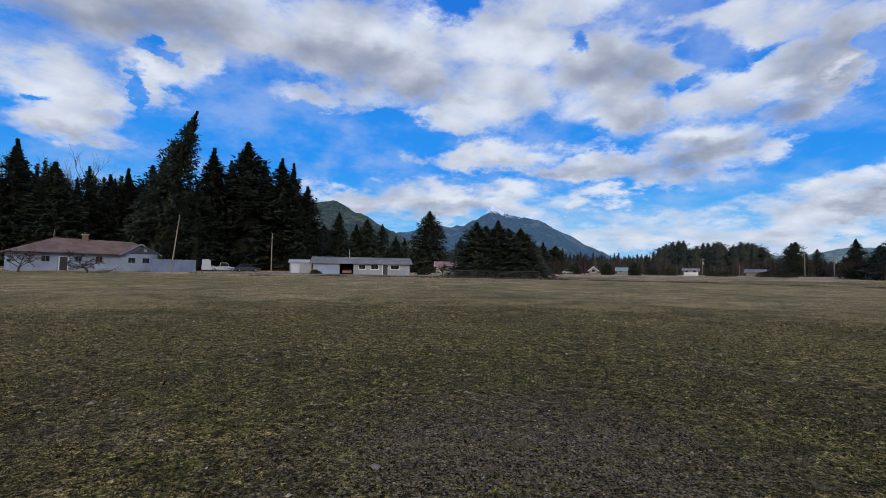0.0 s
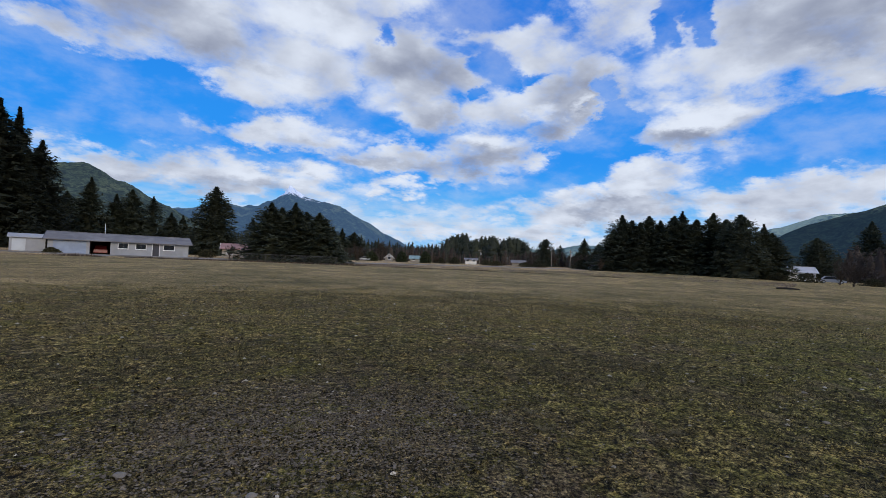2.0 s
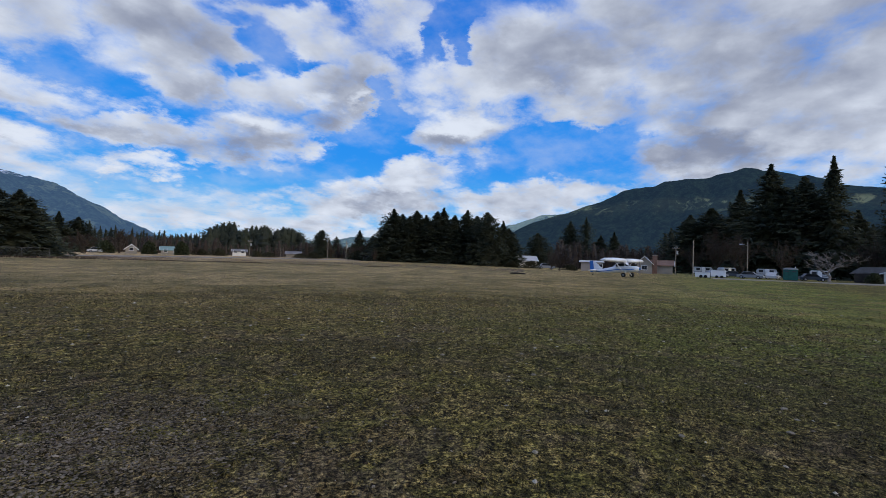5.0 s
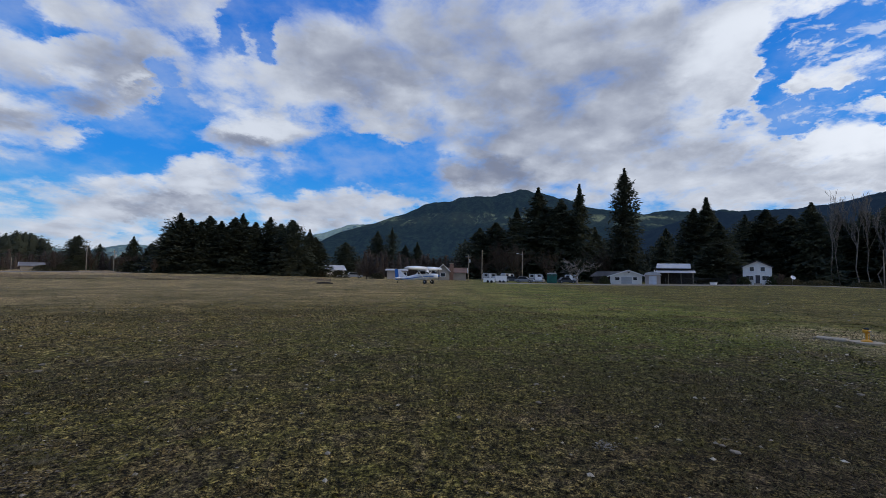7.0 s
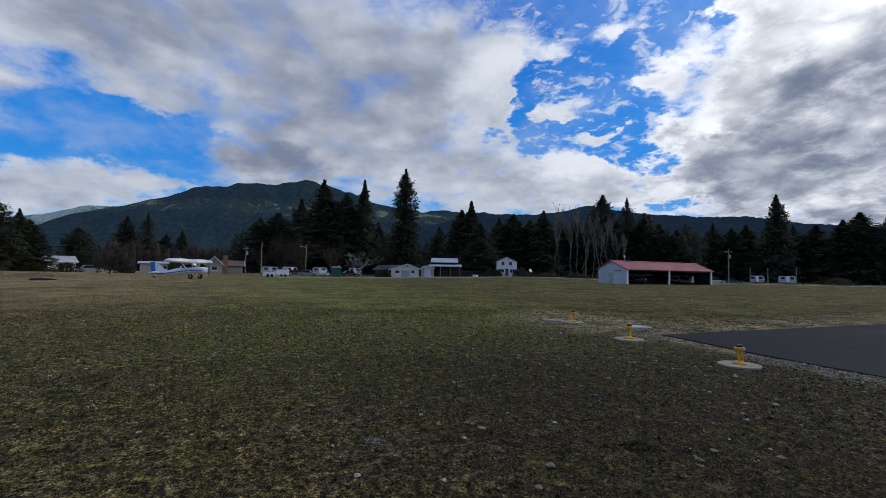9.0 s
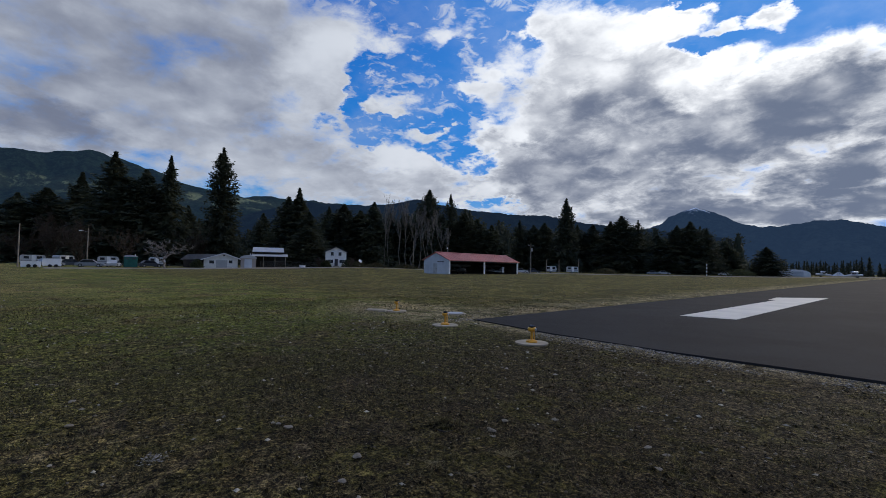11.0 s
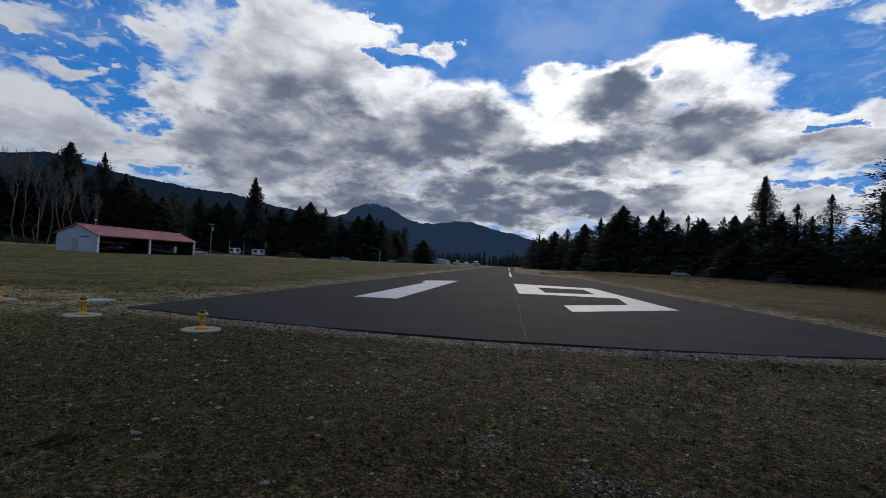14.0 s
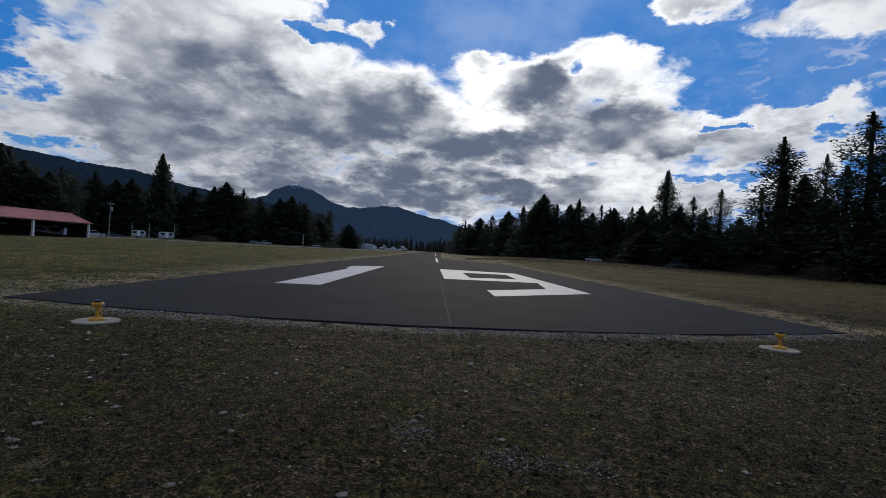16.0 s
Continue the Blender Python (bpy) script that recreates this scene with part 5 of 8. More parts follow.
def ranch_house():
    h = thing("ranch_house", "pale blue ranch house with a low brown shingle roof", "house", facing(151.2, 96, 10))
    part("wall", gable_body(18.2, 9, 2.95, 0.02), SIDING, h, at=pose(-0.75, 0, 0))
    # hipped main roof
    bm = bmesh.new()
    a = [bm.verts.new(p) for p in ((-10.5, -5.2, 2.92), (8.9, -5.2, 2.80), (8.9, 5.2, 2.80), (-10.5, 5.2, 2.92))]
    b = [bm.verts.new(p) for p in ((-4.5, 0, 5.3), (6.2, 0, 5.05))]
    c = [bm.verts.new((v.co.x, v.co.y, v.co.z - 0.16)) for v in a]
    for f in ((a[0], a[1], b[1], b[0]), (a[2], a[3], b[0], b[1]), (a[1], a[2], b[1]), (a[3], a[0], b[0]), (c[3], c[2], c[1], c[0])):
        bm.faces.new(f)
    for i in range(4):
        bm.faces.new((c[i], c[(i + 1) % 4], a[(i + 1) % 4], a[i]))
    part("roof", bm, BROWN_ROOF, h)
    part("gutter", roded((-10.5, -5.27, 2.84), (3.2, -5.27, 2.72), 0.07), DARK_TRIM, h)
    # gabled wing towards the field
    x = 5.75
    part("wing_wall", prism(bmesh.new(), [(-2.5, 0), (2.5, 0), (2.5, 2.80), (0, 4.35), (-2.5, 2.80)], 5.0), SIDING, h, at=pose(x, -6.2, 0))
    for s in (-1, 1):
        part("wing_roof", prism(bmesh.new(), [(0, 4.39), (s * 2.95, 2.58), (s * 2.95, 2.74), (0, 4.55)], 6.6), BROWN_ROOF, h, at=pose(x, -6.75, 0))
        part("barge_board", prism(bmesh.new(), [(0, 4.40), (s * 2.98, 2.60), (s * 2.98, 2.77), (0, 4.58)], 0.06), WORN_TRIM, h, at=pose(x, -6.82, 0))
    part("gable_panel", prism(bmesh.new(), [(-2.2, 2.85), (2.2, 2.85), (0, 4.2)], 0.06), DARK_TRIM, h, at=pose(x, -8.72, 0))
    part("gable_vent", boxed(x - 0.22, x + 0.22, -8.82, -8.76, 3.2, 3.65), WORN_TRIM, h)
    for wx, w in ((-6.0, 0.9), (-2.1, 0.8), (0.5, 0.85)):
        add_window(h, wx, -4.5, 1.5, w, 0.8, panes=2, trim=WORN_TRIM)
    for wx in (3.95, 5.9):
        add_window(h, wx, -8.7, 1.45, 0.9, 0.75, panes=2, trim=WORN_TRIM)
    add_door(h, -3.9, -4.5, 0.1, 0.95, 2.05, DARK_TRIM)
    part("porch_slab", boxed(-7.6, 0.4, -6.3, -4.5, 0.0, 0.14), CONCRETE, h)
    for px in (-7.4, -4.7, -1.2):
        part("porch_post", boxed(px - 0.05, px + 0.05, -5.15, -5.05, 0.14, 2.7), WORN_TRIM, h)
    chimney(h, -0.7, -0.4, 4.6, 5.9, 0.75)
    part("aerial", roded((-4.6, 0, 5.0), (-4.6, 0, 6.6), 0.03), GALV, h)



ranch_house()


def board_fence(az0, az1, d0, d1, height, label, material, n=8, group=""):
    """A tall fence of wide boards between posts."""
    p, q = Vector((*on(az0, d0), 0)), Vector((*on(az1, d1), 0))
    f = thing("board_fence", label, "fence", Matrix.Translation(p) @ (q - p).to_track_quat("X", "Z").to_matrix().to_4x4(), group)
    L = (q - p).length
    for i in range(n):
        a, b = L * i / n, L * (i + 1) / n
        part("panel", boxed(a + 0.06, b - 0.06, -0.03, 0.03, 0.08, height - 0.03 * (i % 2)), material, f)
        part("post", boxed(a - 0.05, a + 0.05, -0.05, 0.05, 0, height + 0.08), material, f)


board_fence(156.5, 160.6, 89.5, 97, 2.3, "pale blue board fence beside the ranch house", SIDING)


# ---- long low building ----
def long_building():
    h = thing("long_building", "long low white building with a grey roof and an open carport", "building", facing(178.95, 90, 1))
    W, e = 7.5, 2.15
    # three lengths of wall leave the carport open
    part("wall", boxed(-8.9, -4.1, -W / 2, W / 2, 0, e), LONG_WALL, h)
    part("wall", boxed(-1.6, 8.9, -W / 2, W / 2, 0, e), LONG_WALL, h)
    part("back_wall", boxed(-4.1, -1.6, W / 2 - 0.2, W / 2, 0, e), DARK_WOOD, h)
    for x in (-8.87, 8.87):
        part("gable", prism(bmesh.new(), [(-W / 2, e), (W / 2, e), (0, e + 1.0)], 0.12, Matrix.Rotation(radians(90), 4, "Z") @ pose(0, -x - 0.06, 0)), LONG_WALL, h)
    gable_roof(h, 17.8, W, e, 1.0, GREY_ROOF, 0.5, 0.12, trim=DARK_TRIM)
    for x, w in ((0.0, 1.2), (2.3, 1.3), (6.1, 1.5)):
        add_window(h, x, -W / 2, 1.15, w, 0.75, panes=2)
    add_door(h, 4.3, -W / 2, 0.05, 0.9, 1.95, DARK_TRIM)
    part("garage_door", boxed(-8.3, -4.5, -W / 2 - 0.04, -W / 2 + 0.02, 0.05, 1.95), SIDING, h)
    part("flagstaff", roded((-2.4, 1.5, 2.9), (-2.4, 1.5, 5.0), 0.05, 0.03), TRIM, h)
    s = thing("garden_shed", "small white metal shed beside the long building", "shed", facing(171.7, 93))
    part("wall", gable_body(4.0, 3.0, 2.0, 0.02), LONG_WALL, s)
    part("roof", prism(bmesh.new(), [(-1.75, 2.03), (1.75, 2.6), (1.75, 2.7), (-1.75, 2.13)], 4.5, Matrix.Rotation(radians(90), 4, "Z") @ pose(0, -2.25, 0)), WHITE_ROOF, s)
    part("door", boxed(-1.7, -0.2, -1.55, -1.49, 0.05, 1.85), STEEL, s)


long_building()


def small_house(name, label, az, d, L, W, eave, rise, wall, roof, along="x", turn=0.0, windows=(), door=None, trim=TRIM, z=0.0, chim=None):
    h = thing(name, label, "house", facing(az, d, turn, z))
    part("wall", gable_body(L, W, eave, rise, along), wall, h)
    gable_roof(h, L, W, eave, rise, roof, 0.4, 0.12, along, trim)
    for x, zz, w, hh in windows:
        add_window(h, x, -W / 2, zz, w, hh, panes=2 if w > 0.9 else 1)
    if door:
        add_door(h, door[0], -W / 2, 0.05, door[1], 2.0, door[2])
    if chim:
        chimney(h, *chim)
    return h


small_house("red_roofed_house", "low house with a faded red roof behind bushes", 189.8, 112, 6.2, 5, 1.9, 1.0, CREAM_WALL, PINK_ROOF, windows=((-1.6, 0.8, 1.0, 0.8), (1.6, 0.8, 1.0, 0.8)))
small_house("valley_house", "small far house with a white gable", 207.4, 150, 2.6, 5, 1.3, 1.1, CREAM_WALL, WHITE_ROOF, "y", windows=((0.0, 0.8, 0.9, 0.8),))
small_house("valley_house", "small far house with a pale green roof", 210.9, 152, 4.6, 5, 1.2, 0.9, CREAM_WALL, GREEN_ROOF, "x", windows=((-1.2, 0.7, 0.9, 0.7), (1.2, 0.7, 0.9, 0.7)))
small_house("valley_house", "far white house of two low storeys", 217.7, 165, 4.0, 5, 1.5, 0.6, WHITE_WALL, GREY_ROOF, "x", windows=((-1.2, 1.1, 0.9, 0.7), (1.0, 1.1, 0.9, 0.7)))
small_house("valley_house", "far low white cottage among bushes", 203.2, 165, 4.0, 5, 1.1, 0.6, CREAM_WALL, WHITE_ROOF, "x")
small_house("valley_house", "far low grey house among bushes", 223.6, 165, 4.5, 5, 1.2, 0.8, CREAM_WALL, GREY_ROOF, "x")
small_house("white_shed", "white shed with a slanting roof behind the clump of firs", 252.0, 130, 6.0, 5, 2.0, 1.1, WHITE_WALL, WHITE_ROOF, "x", 12, windows=((0.5, 0.9, 0.9, 0.8),))
small_house("flat_house", "cream flat-roofed building behind the parked aeroplane", 260.0, 126, 5.2, 7, 2.3, 0.3, BEIGE_WALL, WHITE_ROOF, "x", windows=((2.2, 1.1, 0.8, 0.8),))
small_house("tan_house", "tan gabled house with a brick chimney", 265.8, 130, 3.6, 9, 2.6, 1.7, CREAM_WALL, BROWN_ROOF, "y", windows=((0.0, 1.0, 1.2, 1.0),), chim=(2.4, -3.0, 0.0, 4.6, 1.1))
small_house("tan_house_wing", "low tan house wing with a brown roof", 267.6, 132, 5.0, 7, 2.2, 1.2, CREAM_WALL, BROWN_ROOF, "x")


# ---- low white house, its sheds and barn ----
def white_house():
    h = thing("white_gabled_house", "low white house with a wide front gable and grey roof", "house", facing(287.75, 112) @ Matrix.Diagonal((0.96, 1, 0.84, 1)))
    part("wall", prism(bmesh.new(), [(-3.5, 0), (3.5, 0), (3.5, 2.5), (0.6, 3.75), (-3.5, 2.2)], 9.0), WHITE_WALL, h, at=pose(0, -1, 0))
    for a, b in (((0.6, 3.78), (-4.1, 2.0)), ((0.6, 3.78), (4.1, 2.3))):
        part("roof", prism(bmesh.new(), [a, b, (b[0], b[1] + 0.14), (a[0], a[1] + 0.14)], 10.0), GREY_ROOF, h, at=pose(0, -1.5, 0))
        part("barge_board", prism(bmesh.new(), [(a[0], a[1] - 0.08), (b[0], b[1] - 0.08), (b[0], b[1] + 0.16), (a[0], a[1] + 0.16)], 0.06), TRIM, h, at=pose(0, -1.57, 0))
    part("side_wing", boxed(-7.6, -3.5, 0.5, 7, 0, 2.0), DARK_WOOD, h)
    part("side_roof", prism(bmesh.new(), [(-8.4, 1.9), (-3.0, 2.3), (-0.5, 3.6), (-6.8, 3.4)], 6.0), GREY_ROOF, h, at=pose(0, 0.6, 0))
    add_window(h, -1.9, -1.0, 1.1, 1.0, 0.8)
    add_window(h, 2.0, -1.0, 1.2, 0.8, 0.8)
    part("gable_vent", boxed(0.4, 0.8, -1.05, -0.98, 3.1, 3.4), DARK_TRIM, h)
    part("garage_door", boxed(-1.0, 1.3, -1.05, -0.98, 0.05, 2.0), WHITE_ROOF, h)
    s = thing("beige_shed", "beige metal garden shed with a rounded roof", "shed", facing(290.6, 108))
    part("wall", boxed(-1.5, 1.5, -1.4, 1.4, 0, 2.15, bevel=0.02), BEIGE_WALL, s)
    prof = [(1.7 * math.cos(radians(a)), 2.12 + 0.72 * math.sin(radians(a))) for a in range(0, 181, 20)]
    part("roof", prism(bmesh.new(), prof, 3.1), WHITE_ROOF, s, at=pose(0, -1.55, 0))
    part("door", boxed(-0.75, 0.75, -1.46, -1.39, 0.05, 1.95), STEEL, s)
    b = thing("open_barn", "dark open barn with a two-step white metal roof", "barn", facing(292.8, 126) @ Matrix.Diagonal((0.92, 1, 0.9, 1)))
    part("back_wall", boxed(-4.6, 4.6, 5.6, 5.8, 0, 4.6), DARK_WOOD, b)
    part("side_wall", boxed(-4.7, -4.5, 0, 5.6, 0, 4.4), DARK_WOOD, b)
    part("upper_wall", boxed(-4.4, 3.4, 2.0, 2.2, 3.6, 4.35), DARK_WOOD, b)
    part("upper_roof", prism(bmesh.new(), [(-0.6, 4.35), (3.6, 5.75), (3.6, 5.85), (-0.6, 4.45)], 8.4, Matrix.Rotation(radians(90), 4, "Z") @ pose(2.0, -4.0, 0)), WHITE_ROOF, b)
    part("lower_roof", prism(bmesh.new(), [(-1.6, 3.05), (2.2, 3.75), (2.2, 3.85), (-1.6, 3.15)], 10.0, Matrix.Rotation(radians(90), 4, "Z") @ pose(0, -5.0, 0)), WHITE_ROOF, b)
    for x in (-4.4, -1.4, 1.6, 4.4):
        part("post", boxed(x - 0.09, x + 0.09, -1.4, -1.2, 0, 3.1), WOOD, b)


white_house()


def two_storey_house():
    h = thing("two_storey_house", "tall white two-storey house with a dark roof", "house", facing(300.5, 136))
    part("wall", gable_body(5.8, 7, 4.35, 1.4, "y"), WHITE_WALL, h)
    gable_roof(h, 5.8, 7, 4.35, 1.4, GREY_ROOF, 0.3, 0.14, "y", DARK_TRIM)
    for x in (-1.05, 1.1):
        add_window(h, x, -3.5, 3.3, 0.85, 1.0)
    add_window(h, -1.5, -3.5, 1.2, 1.5, 0.95, panes=2)
    add_window(h, 1.7, -3.5, 1.2, 1.4, 0.95, panes=2)
    add_door(h, 0.1, -3.5, 0.4, 0.9, 1.95, DARK_TRIM)
    part("steps", boxed(-0.7, 0.9, -4.4, -3.5, 0, 0.4), CONCRETE, h)


two_storey_house()


# ---- hangar ----
def hangar():
    o = Vector((-62.1, 61.1, 0))
    h = thing("hangar", "open-fronted aircraft hangar with a faded red metal roof", "hangar", Matrix.Translation(o) @ Euler((0, 0, radians(94.1))).to_matrix().to_4x4())
    # x runs along the open front, y away from the runway
    L, W, e, r = 24.0, 6.6, 2.75, 1.45
    for x in (0.0, L - 0.14):
        w = part("end_wall", prism(bmesh.new(), [(0, 0), (W, 0), (W, e), (W / 2, e + r), (0, e)], 0.14, Matrix.Rotation(radians(90), 4, "Z") @ pose(0, -x - 0.14, 0)), STEEL, h)
        if x == 0:
            d = part("door", boxed(-0.06, 0.0, 3.0, 4.0, 0.05, 2.1), GALV, w)
            part("handle", roded((-0.12, 3.15, 1.05), (-0.06, 3.15, 1.05), 0.03), DARK_TRIM, d)
            part("vent", boxed(-0.05, 0.0, 1.2, 2.9, 2.35, 2.5), DARK_TRIM, w)
            for i in range(8):
                part("rib", boxed(-0.035, 0.0, 0.35 + i * 0.8, 0.40 + i * 0.8, 0.02, 2.7), STEEL, w)
    part("back_wall", boxed(0.14, L - 0.14, W - 0.12, W, 0, e), DARK_WOOD, h)
    for x in (0.02, 11.1, L - 0.32):
        p = part("post", boxed(x, x + 0.3, -0.16, 0.14, 0, e), TRIM, h)
        part("footing", boxed(x - 0.1, x + 0.4, -0.28, 0.26, 0, 0.08), CONCRETE, p)
    part("lintel", boxed(0.0, L, -0.08, 0.08, e - 0.28, e), DARK_TRIM, h)
    turn = Matrix.Rotation(radians(90), 4, "Z")
    for s in (-1, 1):
        prof = [(W / 2, e + r + 0.02), (W / 2 + s * (W / 2 + 0.4), e - 0.10), (W / 2 + s * (W / 2 + 0.4), e + 0.0), (W / 2, e + r + 0.12)]
        roof = part("roof", prism(bmesh.new(), prof, L + 0.6, turn @ pose(0, -L - 0.3, 0)), RED_ROOF, h)
        for i in range(26):
            x = -0.2 + i * (L + 0.4) / 25
            rib = [(W / 2, e + r + 0.12), (W / 2 + s * (W / 2 + 0.4), e), (W / 2 + s * (W / 2 + 0.4), e + 0.035), (W / 2, e + r + 0.155)]
            part("roof_rib", prism(bmesh.new(), rib, 0.05, turn @ pose(0, -x, 0)), RED_ROOF, roof)
    part("ridge_cap", prism(bmesh.new(), [(W / 2 - 0.25, e + r + 0.08), (W / 2 + 0.25, e + r + 0.08), (W / 2, e + r + 0.2)], L + 0.6, turn @ pose(0, -L - 0.3, 0)), RED_ROOF, h)
    for x in (4, 8, 12, 16, 20):
        t = part("truss", prism(bmesh.new(), [(0.2, e - 0.2), (W - 0.2, e - 0.2), (W - 0.2, e - 0.05), (W / 2, e + r - 0.1), (0.2, e - 0.05)], 0.06, turn @ pose(0, -x, 0)), DARK_WOOD, h)
    part("floor_slab", boxed(0.1, L - 0.1, 0.1, W - 0.1, 0.0, 0.05), SHADED_FLOOR, h)
    # dark boards added on the inner walls and ceiling as painted indoor shade
    for x in (0.15, L - 0.20):
        part("lining", boxed(x, x + 0.05, 0.2, W - 0.14, 0.05, e - 0.3), DARK_WOOD, h)
    for s in (-1, 1):
        part("ceiling_lining", prism(bmesh.new(), [(W / 2, e + r - 0.10), (W / 2 + s * (W / 2 - 0.1), e - 0.06), (W / 2 + s * (W / 2 - 0.1), e - 0.02), (W / 2, e + r - 0.03)], L - 0.5, turn @ pose(0, -L + 0.25, 0)), DARK_WOOD, h)
    lamp = part("flood_lamp", roded((3.2, W / 2, e + r + 0.2), (3.2, W / 2, e + r + 0.9), 0.03), GALV, h)
    part("globe", bmesh_ball(0.16, (3.2, W / 2, e + r + 1.0)), TRIM, lamp)


def bmesh_ball(r, at, squash=1.0, level=2):
    bm = bmesh.new()
    bmesh.ops.create_icosphere(bm, subdivisions=level, radius=r, matrix=Matrix.Translation(at) @ Matrix.Diagonal((1, 1, squash, 1)))
    return bm


hangar()


def quonset():
    h = thing("white_hangar", "far white round-roofed hangar beside the runway", "hangar", facing(351.4, 262))
    prof = [(6.2 * math.cos(radians(a)), 1.5 + 1.7 * math.sin(radians(a))) for a in range(0, 181, 15)]
    part("shell", prism(bmesh.new(), [(-6.2, 0), (6.2, 0)] + prof, 14.0), TRIM, h)
    part("door", boxed(-3.6, 3.6, -0.08, 0.0, 0.05, 2.3), STEEL, h)
    part("lean_to", boxed(-9.2, -6.25, 2, 9, 0, 2.2), DARK_WOOD, h)
    part("vent", roded((0.6, 4, 3.1), (0.6, 4, 3.6), 0.3), GALV, h)


quonset()


def shed_in_wood():
    h = thing("woodland_shed", "half-hidden shed with a pale roof among the firs", "shed", facing(24.0, 146, 20))
    part("wall", gable_body(6, 5, 3.0, 1.4), DARK_WOOD, h)
    gable_roof(h, 6, 5, 3.0, 1.4, GREY_ROOF, 0.4, 0.1, trim=TRIM)
    k = thing("woodland_shed", "low shed with a white roof edge among the firs", "shed", facing(28.9, 140, -10))
    part("wall", gable_body(6, 5, 2.4, 0.9), DARK_WOOD, k)
    gable_roof(k, 6, 5, 2.4, 0.9, GREY_ROOF, 0.4, 0.1, trim=TRIM)


shed_in_wood()


# ---- parked aeroplane ----
def loft(rings, close=True):
    """A skin over rings of points with the same count, capped at both ends."""
    bm = bmesh.new()
    rows = [[bm.verts.new(p) for p in ring] for ring in rings]
    n = len(rows[0])
    for a, b in zip(rows, rows[1:]):
        for i in range(n):
            bm.faces.new((a[i], a[(i + 1) % n], b[(i + 1) % n], b[i]))
    if close:
        bm.faces.new(rows[0][::-1])
        bm.faces.new(rows[-1])
    return bm


def oval(x, zc, w, h, n=12, power=0.75):
    pts = []
    for i in range(n):
        a = 2 * math.pi * (i + 0.5) / n
        c, s = math.cos(a), math.sin(a)
        pts.append((x, w * math.copysign(abs(c) ** power, c), zc + h * math.copysign(abs(s) ** power, s)))
    return pts


def wing_half(y0, y1, c0, c1, x0, x1, z0, z1, t=0.25):
    def foil(y, c, x, z):
        return [(x + c * u, y, z + c * t * v / 0.12) for u, v in ((0.5, 0.0), (0.42, 0.055), (0.2, 0.085), (-0.1, 0.06), (-0.5, 0.005), (-0.1, -0.03), (0.3, -0.04), (0.45, -0.025))]
    return loft([foil(y0, c0, x0, z0), foil((y0 + y1) / 2, c0, x0, (z0 + z1) / 2), foil(y1, c1, x1, z1)])


